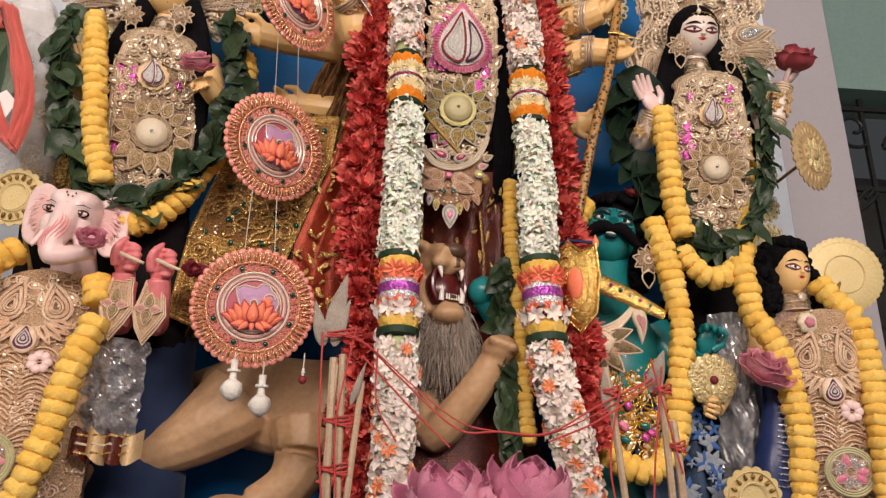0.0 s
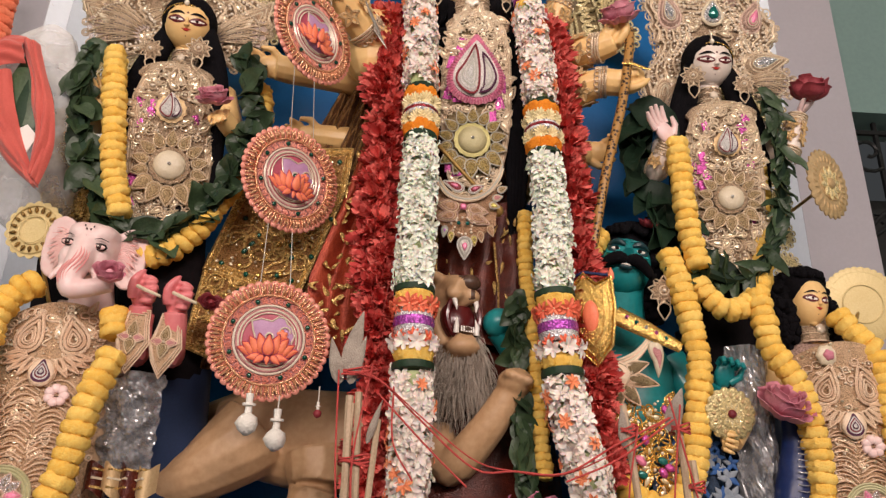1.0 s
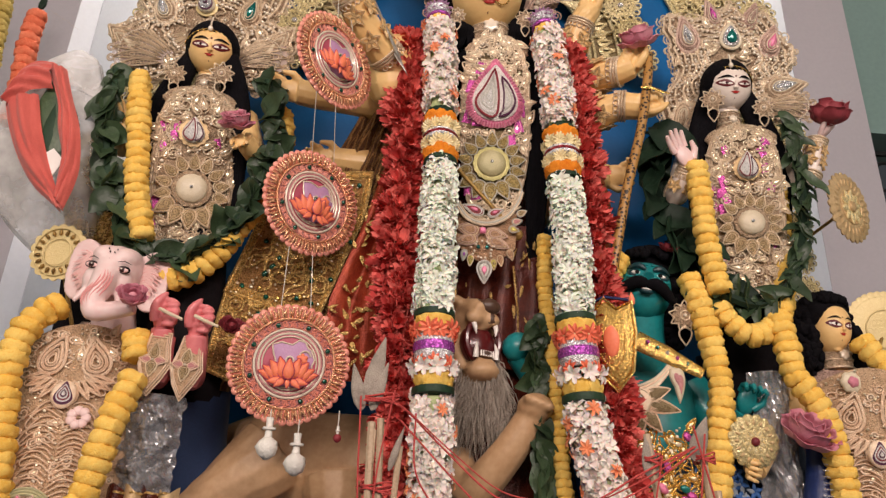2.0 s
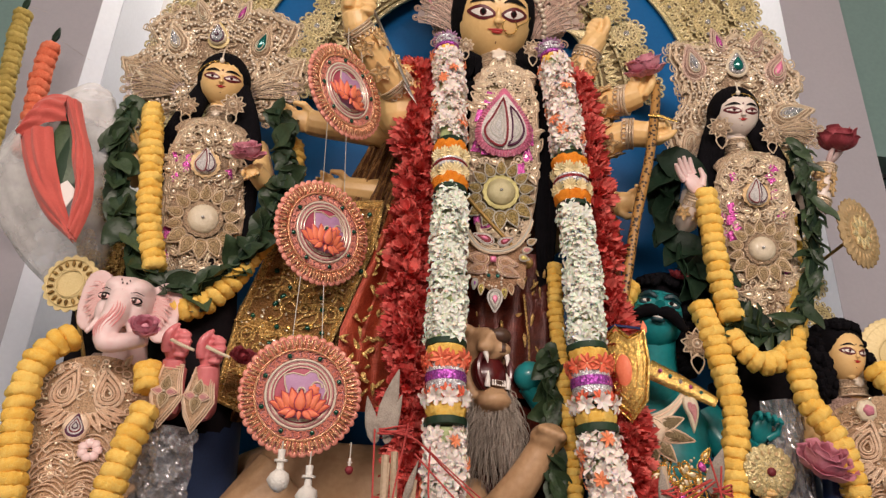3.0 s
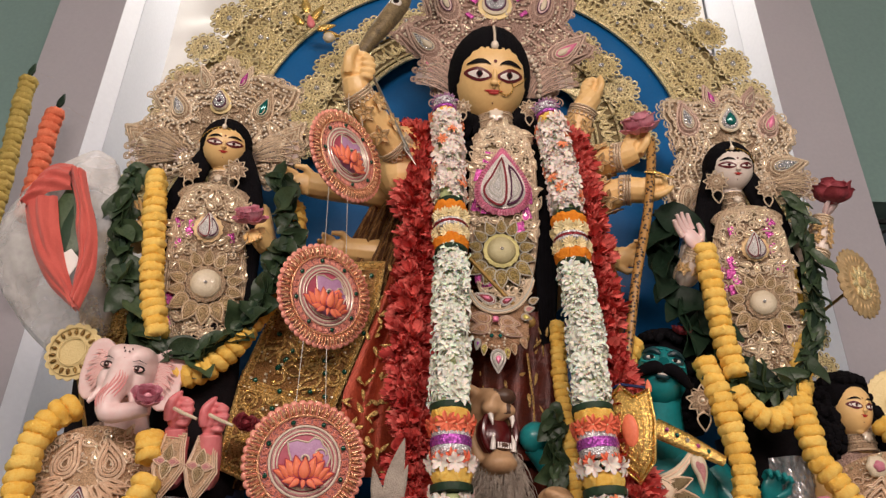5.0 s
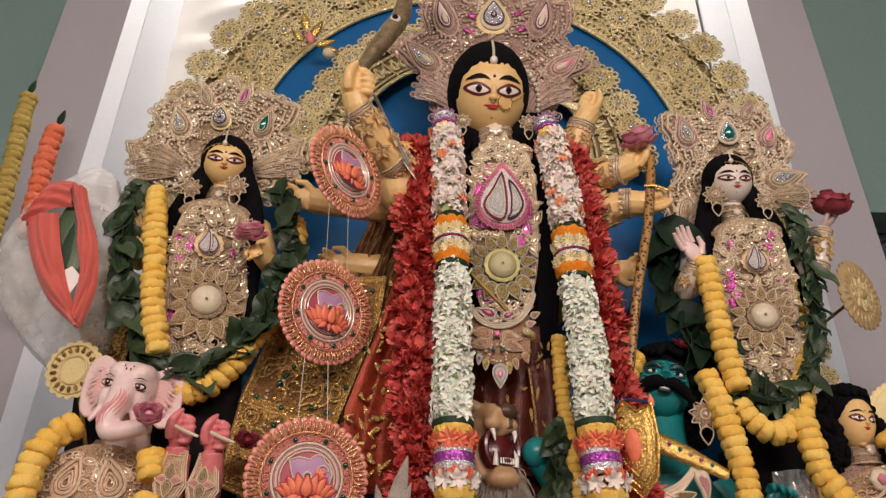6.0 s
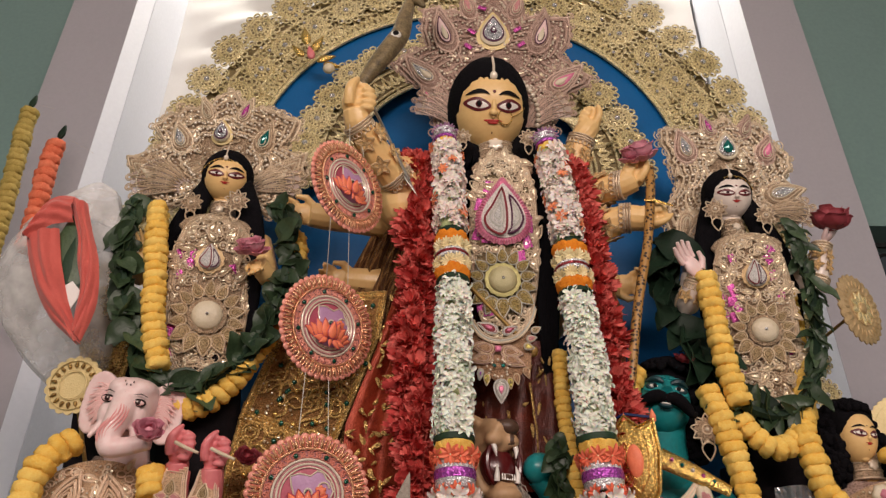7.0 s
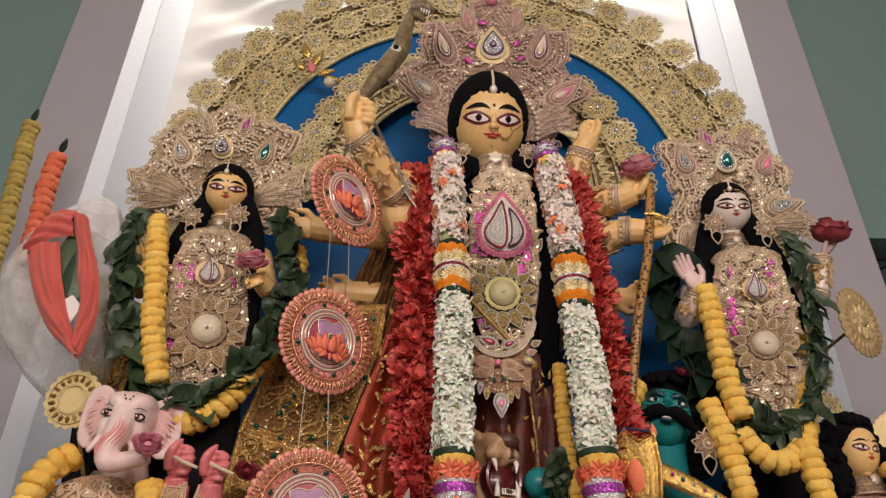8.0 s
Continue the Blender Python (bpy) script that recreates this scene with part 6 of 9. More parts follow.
def plume(parent, m, x, y, w, h, ang, mats, z=0.012, hook=0.25, gem=None, name="plume", edge=M_CREAM):
    """A padded paisley: net body, wire edges, an inner tongue."""
    lm = m @ Matrix.Translation((x, y, z)) @ Matrix.Rotation(radians(ang), 4, "Z")
    o = tear(w, h, 24, hook)
    g = Geo().plate(o, lm, 0.006, 0.010)
    pl = part(name, g, mats[0], parent)
    g = Geo()
    g.wire(o, lm, 0.0032, 6, 0.005)
    for i in range(0, 24, 1):
        px, py = o[i]
        g.ell(lm @ Matrix.Translation((px * 1.06, (py - h / 2) * 1.05 + h / 2, 0.003)), 0.0042, 0.0042, 0.003, 6, 4)
    g.wire([(a * 0.72, h * 0.12 + b * 0.74) for a, b in o], lm, 0.0022, 5, 0.012)
    part("wire_edge", g, mats[1], pl)
    c = [(a * 0.46, h * 0.18 + b * 0.58) for a, b in o]
    part("inset", Geo().plate(c, lm @ Matrix.Translation((0, 0, 0.011)), 0.004, 0.006), gem or M_PINKF, pl)
    g = Geo()
    g.wire(c, lm, 0.0015, 5, 0.015)
    g.wire([(a * 0.55, (b - h * 0.3) * 0.6 + h * 0.3) for a, b in c], lm, 0.0014, 4, 0.019)
    part("inset_edge", g, edge, pl)
    if w > 0.06:
        part("inset_core", Geo().plate([(a * 0.5, (b - h * 0.3) * 0.55 + h * 0.3) for a, b in c], lm @ Matrix.Translation((0, 0, 0.018)), 0.003, 0.002), M_CREAM, pl)


def crown(name, x, y, z, tilt, ctrl, plumes, label, wire_mat, net, n=200, size=0.012, rays=()):
    t = thing(name, (x, y, z), label, "crown")
    m = facing(x, y, z, 0, tilt)
    o = polar(ctrl)
    zf = lambda a, b: 0.019 - 0.10 * (a * a + b * b)
    part("backing", Geo().plate(o, m, 0.008, 0.008), net, t)
    g = Geo()
    g.wire(o, m, 0.0035, 6, 0.006)
    for i in range(0, len(o)):
        px, py = o[i]
        g.wire(circle(0.0075, 8), m @ Matrix.Translation((px, py, 0.003)), 0.0018, 4)
        k = 1 + random.uniform(-0.02, 0.055)
        g.wire(spiral(random.uniform(0.008, 0.016), 1.4, 12), m @ Matrix.Translation((px * k, py * k, random.uniform(-0.004, 0.008))) @ Matrix.Rotation(random.uniform(0, 6.28), 4, "Z"), 0.0019, 4, closed=False)
    for a in rays:
        ca, sa = math.cos(radians(a)), math.sin(radians(a))
        for k in (-0.014, -0.005, 0.005, 0.014):
            g.wire([(ca * r - sa * k * (r / 0.12), sa * r + ca * k * (r / 0.12)) for r in (0.05, 0.09, 0.13, 0.165)], m, 0.0016, 4, 0.016, closed=False)
    part("rim", g, wire_mat, t, "looped zari rim")
    filler(t, m, o, zf, int(n * 0.34), wire_mat, size, int(n * 0.22), bold=1.0)
    g, p = Geo(), Geo()
    for k in (0.95, 0.83, 0.71, 0.59, 0.47):
        for f in (0, 0.016):
            g.tube([(a * (k - f), b * (k - f), zf(a * k, b * k) + 0.003) for a, b in o], 0.0021 if k > 0.9 else 0.0016, 5, 0, True, m, side=(0, 0, 1))
        q = k - 0.060
        ring = [Vector((a * q, b * q, 0)) for a, b in o]
        for a, b in zip(ring, ring[1:] + ring[:1]):
            for s in range(max(1, int((b - a).length / 0.0095))):
                c = a.lerp(b, s * 0.0095 / max((b - a).length, 1e-6))
                r = random.uniform(0.0030, 0.0050)
                p.ell(m @ Matrix.Translation((c.x + random.uniform(-.002, .002), c.y + random.uniform(-.002, .002), zf(c.x, c.y) + 0.003)), r, r, r * 0.85, 6, 4)
    part("contour_cord", g, wire_mat, t, "laid zari cord in rows", kind="stuff")
    part("pearl_beading", p, M_PEARL, t, "rows of sewn pearls", kind="stuff")
    for p in plumes:
        plume(t, m, *p)
    return t, m


random.seed(51)
CC = [(90, 0.370), (80, 0.32), (66, 0.245), (43, 0.305), (22, 0.215), (3, 0.275), (-18, 0.16), (-43, 0.215), (-60, 0.235), (-90, 0.12), (-118, 0.238), (-137, 0.214), (-162, 0.16), (168, 0.275), (150, 0.22), (130, 0.30), (107, 0.24), (98, 0.32)]
NP = (M_LACEP, M_ZARIP)
NC = (M_LACE, M_ZARI)
ct, cm = crown("tall_crown", 0.008, 1.575, 2.965, 10, CC, [
    (-0.110, 0.085, 0.066, 0.150, 30, NP, 0.020, 0.55, M_SKINP, "plume", M_PLUM), (0.112, 0.085, 0.066, 0.150, -28, NP, 0.020, -0.55, M_SKINP, "plume", M_PLUM),
    (-0.145, -0.02, 0.065, 0.13, 62, NP, 0.014, 0.5, M_SILVER), (0.145, -0.03, 0.065, 0.13, -66, NP, 0.014, -0.5, M_PINKF),
    (-0.145, -0.12, 0.050, 0.11, 35, NP, 0.014, 0.3, M_PINKF), (0.145, -0.12, 0.050, 0.11, -30, NC, 0.014, -0.3, M_LACE),
    (-0.055, 0.20, 0.045, 0.10, 25, NP, 0.012, 0.4, M_ROSEF), (0.055, 0.20, 0.045, 0.10, -25, NP, 0.012, -0.4, M_ROSEF)],
    "tall rose and champagne zari crown with paisley plumes", M_ZARIP, M_LACEP, 620, 0.0115)


def fan(parent, m, x, y, a0, a1, r0, r1, n, mats, z=0.020, bend=0.5):
    """A lace feather fan: net web, curved ribs from one root, a looped edge and a row of pearls."""
    lm = m @ Matrix.Translation((x, y, z))

    def at(f, s):
        a = radians(a0 + (a1 - a0) * f + bend * 30 * (s - 0.5))
        rr = (r0 + (r1 - r0) * s) * (0.74 + 0.26 * math.sin(math.pi * (0.12 + 0.76 * f)))
        return (rr * math.cos(a), rr * math.sin(a), 0.004 + 0.010 * math.sin(math.pi * s) * math.sin(math.pi * f))

    web = part("fan_web", Geo().sheet(lambda u, v: lm @ Vector(at(u, v)), 24, 12, 0.0006), M_TULLE, parent, "sheer champagne tulle")
    g = Geo()
    lobes = max(4, n // 2)
    for i in range(lobes):
        f = (i + 0.5) / lobes
        for k in (0.46, 0.24):
            top = 1.0 if k > 0.3 else random.uniform(0.62, 0.8)
            left = [Vector(at(f - k / lobes * math.sin(math.pi * (j / 10) ** 0.8), 0.04 + (top - 0.04) * j / 10)) + Vector((0, 0, 0.002)) for j in range(11)]
            right = [Vector(at(f + k / lobes * math.sin(math.pi * (j / 10) ** 0.8), 0.04 + (top - 0.04) * j / 10)) + Vector((0, 0, 0.002)) for j in range(9, 0, -1)]
            g.tube(left + right, 0.0021 if k > 0.3 else 0.0013, 5, 0, True, m=lm)
        p = Vector(at(f, 1.03))
        for rr in (0.0085, 0.0045):
            g.wire(circle(rr, 9), lm @ Matrix.Translation(p + Vector((0, 0, 0.002))), 0.0016, 4)
        for q in range(4):
            p = Vector(at(f, 0.30 + 0.15 * q))
            g.wire(circle(0.004 + 0.0008 * q, 8), lm @ Matrix.Translation(p + Vector((0, 0, 0.002))), 0.0011, 4)
    part("fan_rib_lace", g, mats[1], web)
    g = Geo()
    for i in range(2 * n):
        g.ell(lm @ Matrix.Translation(Vector(at(i / (2 * n - 1), 0.86)) + Vector((0, 0, 0.004))), 0.0026, 0.0026, 0.0024, 6, 4)
    part("pearl_edging", g, M_PEARL, web, kind="stuff")


def jewel(parent, m, x, y, w, h, z=0.024):
    """Big teardrop jewel with a pleated foil collar."""
    lm = m @ Matrix.Translation((x, y, z))
    o = tear(w, h, 28)
    part("foil_collar", Geo().plate([((a) * 1.28, (b - h * 0.45) * 1.24 + h * 0.45) for a, b in o], lm @ Matrix.Translation((0, 0, -0.006)), 0.004, 0.002), M_YPAPER, parent)
    j = part("jewel", Geo().plate(o, lm, 0.006, 0.006), M_CREAM, parent, "cream teardrop jewel")
    for k, mt, zz in ((0.82, M_PLUM, 0.010), (0.70, M_SILVER, 0.0115), (0.24, M_PLUM, 0.0155), (0.14, M_SILVER, 0.017)):
        part("jewel_ring", Geo().plate([(a * k, (b - h * 0.42) * k + h * 0.42) for a, b in o], lm @ Matrix.Translation((0, 0, zz - 0.002)), 0.003, 0.001), mt, j)


fan(ct, cm, -0.085, -0.19, 95, 138, 0.02, 0.170, 10, NP, 0.026, 0.9)
fan(ct, cm, 0.085, -0.19, 42, 85, 0.02, 0.170, 10, NP, 0.026, -0.9)
jewel(ct, cm, 0.002, 0.105, 0.074, 0.104)
part("finial", Geo().ell(cm @ Matrix.Translation((0.0, 0.315, 0.02)), 0.017, 0.017, 0.014, 16, 10), M_PINKF, ct, "round pink foil finial")
for i in range(34):
    a = radians(-20 + 220 * i / 33)
    part("bead", Geo().ell(cm @ Matrix.Translation((0.118 * math.cos(a), -0.125 + 0.135 * math.sin(a), 0.045)), 0.0075, 0.0075, 0.007, 8, 6), M_PEARL, ct)
for a, b in ((-0.06, 0.15), (0.07, 0.16), (-0.03, 0.23), (0.08, 0.11), (-0.07, 0.10)):
    part("foil_chip", Geo().plate([(-0.012, -0.005), (0.012, -0.007), (0.014, 0.006), (-0.01, 0.007)], cm @ Matrix.Translation((a, b, 0.027)) @ Matrix.Rotation(a * 9, 4, "Z"), 0.002, 0.001), M_MAGENTA, ct)

LC = [(90, 0.185), (70, 0.145), (50, 0.175), (28, 0.205), (12, 0.15), (-5, 0.21), (-25, 0.20), (-45, 0.21), (-62, 0.12), (-90, 0.06), (-118, 0.12), (-135, 0.19), (-155, 0.20), (-178, 0.215), (168, 0.15), (152, 0.195), (130, 0.17), (110, 0.145)]
lt, lm_ = crown("crown", -0.665, 1.50, 2.625, 12, LC, [
    (-0.085, 0.01, 0.05, 0.085, 30, NC, 0.016, 0.3, M_SILVER), (0.085, 0.01, 0.05, 0.085, -30, NC, 0.016, -0.3, M_TEALG),
    (-0.125, -0.075, 0.075, 0.12, 62, NC, 0.012, 0.2, M_LACE), (0.115, -0.085, 0.07, 0.13, -48, NC, 0.012, -0.2, M_LACE),
    (-0.03, 0.09, 0.035, 0.075, 35, NC, 0.012, 0.4, M_LACE), (0.03, 0.09, 0.035, 0.075, -35, NC, 0.012, -0.4, M_MAGENTA)],
    "champagne zari crown fanned behind a maiden statue", M_ZARI, M_LACE, 420, 0.0105, rays=(200, 212, -30, -42))
fan(lt, lm_, -0.045, -0.105, 128, 178, 0.05, 0.168, 12, NC)
fan(lt, lm_, 0.050, -0.110, 12, 52, 0.05, 0.158, 10, NC, bend=-0.5)
jewel(lt, lm_, -0.003, 0.035, 0.040, 0.055, 0.026)
RC = [(90, 0.150), (72, 0.125), (56, 0.165), (35, 0.145), (12, 0.165), (-8, 0.14), (-25, 0.19), (-45, 0.20), (-62, 0.11), (-90, 0.06), (-112, 0.15), (-122, 0.21), (-140, 0.22), (-165, 0.13), (165, 0.15), (146, 0.195), (125, 0.135), (108, 0.12)]
rt, rm_ = crown("crown", 0.590, 1.53, 2.640, 12, RC, [
    (-0.095, 0.02, 0.055, 0.09, 28, NP, 0.016, 0.3, M_SILVER), (0.080, 0.02, 0.05, 0.08, -30, NP, 0.016, -0.3, M_PINKF),
    (0.075, -0.075, 0.06, 0.11, -68, NC, 0.014, 0.2, M_SILVER), (0.085, -0.115, 0.05, 0.09, -85, NC, 0.014, 0.2, M_LACE),
    (-0.115, -0.11, 0.04, 0.11, 165, NC, 0.012, -0.2, M_LACE),
    (-0.03, 0.09, 0.035, 0.07, 35, NP, 0.012, 0.4, M_MAGENTA), (0.035, 0.09, 0.035, 0.07, -35, NP, 0.012, -0.4, M_LACEP)],
    "champagne and rose zari crown fanned behind the fair maiden", M_ZARI, M_LACE, 420, 0.0105, rays=(225, 236))
fan(rt, rm_, 0.055, -0.120, -8, 30, 0.03, 0.135, 9, NC, 0.024, -0.4)
fan(rt, rm_, -0.045, -0.10, 205, 250, 0.02, 0.120, 9, NC, 0.016, 0.4)
rj = part("jewel", Geo().plate(tear(0.042, 0.058, 24), rm_ @ Matrix.Translation((-0.004, 0.035, 0.022)), 0.006, 0.006), M_SILVER, rt, "silver teardrop jewel with green foil")
part("foil_heart", Geo().plate(tear(0.026, 0.036, 20), rm_ @ Matrix.Translation((-0.004, 0.043, 0.031)), 0.003, 0.003), M_TEALG, rj)
part("jewel_edge", Geo().wire(tear(0.048, 0.066, 24), rm_ @ Matrix.Translation((-0.004, 0.031, 0.024)), 0.004, 6), M_CREAM, rt)


M_LACED = material("olive_gold_net", (0.40, 0.31, 0.17), (0.20, 0.14, 0.07), 0.4, 0.35, scale=70, fine=600, bump=0.9, depth=0.003, sparkle=420)
M_BOSS = material("olive_cream_thread", (0.58, 0.52, 0.30), (0.42, 0.38, 0.19), 0.4, 0.1, fine=500, bump=0.6)
M_OLIVE = material("olive_gold_pleat", (0.58, 0.52, 0.22), (0.38, 0.34, 0.12), 0.4, 0.3, fine=300, bump=0.6)
M_SHELL = material("pale_silver_satin", (0.78, 0.74, 0.70), (0.60, 0.56, 0.52), 0.35, 0.2, fine=500, bump=0.6, sparkle=420)
M_GLINT = material("white_glitter", (0.80, 0.78, 0.76), (0.58, 0.56, 0.54), 0.3, 0.25, fine=500, bump=0.7, sparkle=600)
M_PLEAT = material("pale_pink_pleat", (0.86, 0.42, 0.52), (0.70, 0.24, 0.36), 0.4, 0.15, fine=300, bump=0.6)


def breastplate(x, y, z, w, h, tilt, yaw, roll, boss, pend, label, nfill=170, petals=PET, big=False, group="breastplates"):
    """Long embroidered panel: boss at (dx, dy) with petals, pendant above."""
    m = facing(x, y, z, yaw, tilt, roll)
    t = thing("breastplate", m @ Vector((0, -h / 2, 0)), label, "breastplate", group)
    o = []
    for i in range(40):
        a = 2 * math.pi * i / 40
        c, s = math.cos(a), math.sin(a)
        k = (abs(c) ** 3.2 + abs(s) ** 3.2) ** (-1 / 3.2)
        o.append((c * k * w / 2 * (1.0 if s > 0 else 1.0 - 0.12 * s * s), s * k * h / 2))
    if big:
        o = [(a * (1 - 0.30 * max(0.0, -2 * b / h) ** 1.6), b) for a, b in o]
    dome = 0.022
    zf = lambda a, b: 0.0115 + dome * (1 - (2 * a / w) ** 2) * (1 - 0.6 * (2 * b / h) ** 2)
    part("panel", Geo().plate(o, m, 0.008, dome), M_LACED if big else M_LACE, t)
    g = Geo()
    for k, r in ((1.0, 0.0036), (0.93, 0.0026), (0.87, 0.0018)):
        g.tube([(a * k, b * (1 - (1 - k) * w / h), zf(a * k, b * k) + 0.001) for a, b in o], r, 5, 0, True, m, side=(0, 0, 1))
    part("border", g, M_ZARI, t, "corded zari border")
    bx, by, br = boss
    px, py, pw, ph = pend
    filler(t, m, o, zf, nfill, M_ZARI, 0.011, nfill // 2,
           lambda a, b: math.hypot(a - bx, b - by) < br * 2.5 or (abs(a - px) < pw * (0.55 if big else 0.7) and -0.1 * ph < b - py < ph * (0.8 if big else 1)))
    # boss with petals
    bm_ = m @ Matrix.Translation((bx, by, zf(bx, by) + 0.002))
    bo = part("boss", Geo().lathe([(br, 0), (br, 0.006), (br * 0.9, 0.012), (br * 0.5, 0.016), (0.001, 0.017)], bm_, 28), M_BOSS if big else M_CREAM, t, "coiled cream thread boss")
    part("stud", Geo().ell(bm_ @ Matrix.Translation((0, 0, 0.018)), 0.0035, 0.0035, 0.003, 8, 6), M_SILVER, bo)
    part("boss_collar", Geo().lathe([(br * 1.24, 0), (br * 1.26, 0.004), (br * 1.05, 0.006)], bm_, 30, 0, lambda i, j: 1.03 if i % 2 else 0.97), M_OLIVE if big else M_LACE, bo, "pleated foil collar" if big else "")
    n = 14
    for i in range(n):
        a = 2 * math.pi * (i + 0.5) / n
        cx, cy = bx + br * 1.32 * math.cos(a), by + br * 1.32 * math.sin(a)
        if abs(cx) < w * 0.46:
            s = br / 0.030 * (1.0 + (0.25 if math.sin(a) < -0.6 else 0.0))
            piece("petal", petals, t, m @ Matrix.Translation((cx, cy, zf(cx, cy) + 0.001)) @ Matrix.Rotation(a - math.pi / 2, 4, "Z") @ Matrix.Scale(s, 4))
    # pendant
    lm = m @ Matrix.Translation((px, py, zf(px, py) + 0.003))
    o2 = tear(pw, ph, 28)
    if big:
        part("pendant_collar", Geo().plate([(a * (1.24 + 0.05 * (i % 2)), (b - ph * 0.42) * (1.20 + 0.05 * (i % 2)) + ph * 0.42) for i, (a, b) in enumerate(tear(pw, ph, 64))], lm, 0.004, 0.004, inset=0.92), M_PLEAT, t, "pleated pink foil teardrop")
        g = Geo()
        for a, b in tear(pw, ph, 72):
            c = b - ph * 0.42
            g.tube([(a * 1.02, c * 1.0 + ph * 0.42, 0.007), (a * 1.14, c * 1.11 + ph * 0.42, 0.0095), (a * 1.27, c * 1.23 + ph * 0.42, 0.004)], [0.0016, 0.0021, 0.0016], 5, 0, m=lm)
        part("pleat_edging", g, M_PINKF, t, "ribbed pink foil")
        lm = lm @ Matrix.Translation((0, 0, 0.007))
    else:
        part("pendant_collar", Geo().lathe([(pw * 0.66, 0), (pw * 0.68, 0.004), (pw * 0.5, 0.006)], lm @ Matrix.Translation((0, ph * 0.40, 0)), 26, 0, lambda i, j: 1.05 if i % 2 else 0.95), M_TAN, t, "pleated gold foil collar")
        lm = lm @ Matrix.Translation((0, 0, 0.006))
    pd = part("pendant", Geo().plate(o2, lm, 0.006, 0.004), M_SHELL, t, "striped teardrop pendant")
    halves = ([(-0.03, 0.90), (-0.24, 0.58), (-0.43, 0.34), (-0.36, 0.16), (-0.10, 0.04), (0.04, 0.12), (0.07, 0.40), (0.03, 0.70)],
              [(0.13, 0.76), (0.19, 0.46), (0.17, 0.18), (0.08, 0.06), (0.30, 0.12), (0.43, 0.30), (0.38, 0.48), (0.25, 0.66)])
    for pts, edge in zip(halves, (M_ROSED, M_PLUM)):
        hp = [(p.x, p.y) for p in spline([(a * pw, b * ph, 0) for a, b in pts + pts[:1]], 30)][:-1][::-1]
        hc = (sum(a for a, _ in hp) / 29, sum(b for _, b in hp) / 29)
        hf = part("pendant_half", Geo().plate(hp, lm @ Matrix.Translation((0, 0, 0.008)), 0.002, 0.002), M_GLINT, pd, "white glitter inlay")
        part("outline", Geo().wire(hp, lm, pw * 0.028, 6, 0.0105), edge, hf)
        for k, mt in ((0.80, M_SHELL), (0.62, M_GREYC), (0.46, M_SHELL), (0.30, M_GREYC)):
            part("inner_cord", Geo().wire([(hc[0] + (a - hc[0]) * k, hc[1] + (b - hc[1]) * (k + 0.04)) for a, b in hp], lm, pw * 0.024, 5, 0.0105), mt, hf)
    # foil chips
    for i in range(18):
        a, b = random.choice((-1, 1)) * w * random.uniform(0.22, 0.40), h * random.uniform(-0.36, 0.40)
        if math.hypot(a - bx, b - by) < br * 2.2:
            continue
        part("foil_chip", Geo().plate([(-0.010, -0.017), (0.011, -0.013), (0.008, 0.018), (-0.011, 0.014)],
             m @ Matrix.Translation((a, b, zf(a, b) + 0.001)) @ Matrix.Rotation(random.uniform(-.5, .5), 4, "Z") @ Matrix.Scale(1.0 if big else 0.7, 4), 0.002, 0.001), M_MAGENTA, t)
    # gathered lace collar on top
    g = Geo()
    for i in range(26):
        a = math.pi * (0.12 + 0.76 * i / 25)
        g.plate(scallop(0.013, 5, 0.2, 3), m @ Matrix.Translation((w * 0.42 * math.cos(a), h * 0.40 + w * 0.20 * math.sin(a), 0.012)), 0.004, 0.003)
    part("lace_collar", g, M_LACE, t)
    return t, m


random.seed(61)
bt, _ = breastplate(0.010, 1.468, 2.375, 0.150, 0.46, 6, 0, 0, (-0.008, -0.090, 0.031), (-0.004, 0.005, 0.098, 0.135),
                      "long gold breastplate with pink teardrop and cream boss", 230, PETG, True)
# hanging tail of the central breastplate: corded swag, bow of petals, beaded drops
TM = facing(0.0, 1.405, 2.10, 0, 6)
tl = lambda a, b: (a, (b - 2.10) / 0.9945)
M_RGOLD = material("rose_gold_net", (0.62, 0.40, 0.24), (0.38, 0.20, 0.11), 0.32, 0.4, fine=600, bump=0.9, sparkle=500)
M_VIOLET = material("violet_foil", (0.42, 0.10, 0.52), (0.28, 0.05, 0.38), 0.3, 0.4, fine=400, bump=0.4)
M_LIME = material("lime_gold_foil", (0.62, 0.54, 0.16), (0.46, 0.38, 0.08), 0.3, 0.45, fine=400, bump=0.5, sparkle=300)


def tail_petal(a, b, ang, w, h, fill, cords, gem=None, z=0.004):
    """A corded petal rooted at (a, b), pointing to ang degrees from up."""
    x, y = tl(a, b)
    pm = TM @ Matrix.Translation((x, y, z)) @ Matrix.Rotation(radians(ang), 4, "Z")
    o = tear(w, h, 20)
    p = part("tail_petal", Geo().plate(o, pm, 0.003, 0.003), fill, bt)
    for k, mt in zip((1.0, 0.76, 0.54), cords):
        part("cord", Geo().wire([(c * k, h * 0.42 * (1 - k) + d * k) for c, d in o], pm, 0.0015, 5, 0.003 + 0.004 * (1 - k)), mt, p)
    if gem:
        part("gem", Geo().plate([(c * 0.36, h * 0.28 + d * 0.36) for c, d in o], pm @ Matrix.Translation((0, 0, 0.006)), 0.002, 0.001), gem, p)


swag = [(-0.070, 2.156), (-0.068, 2.150), (-0.052, 2.130), (-0.026, 2.119), (0.005, 2.121), (0.032, 2.136), (0.052, 2.165), (0.060, 2.190)]
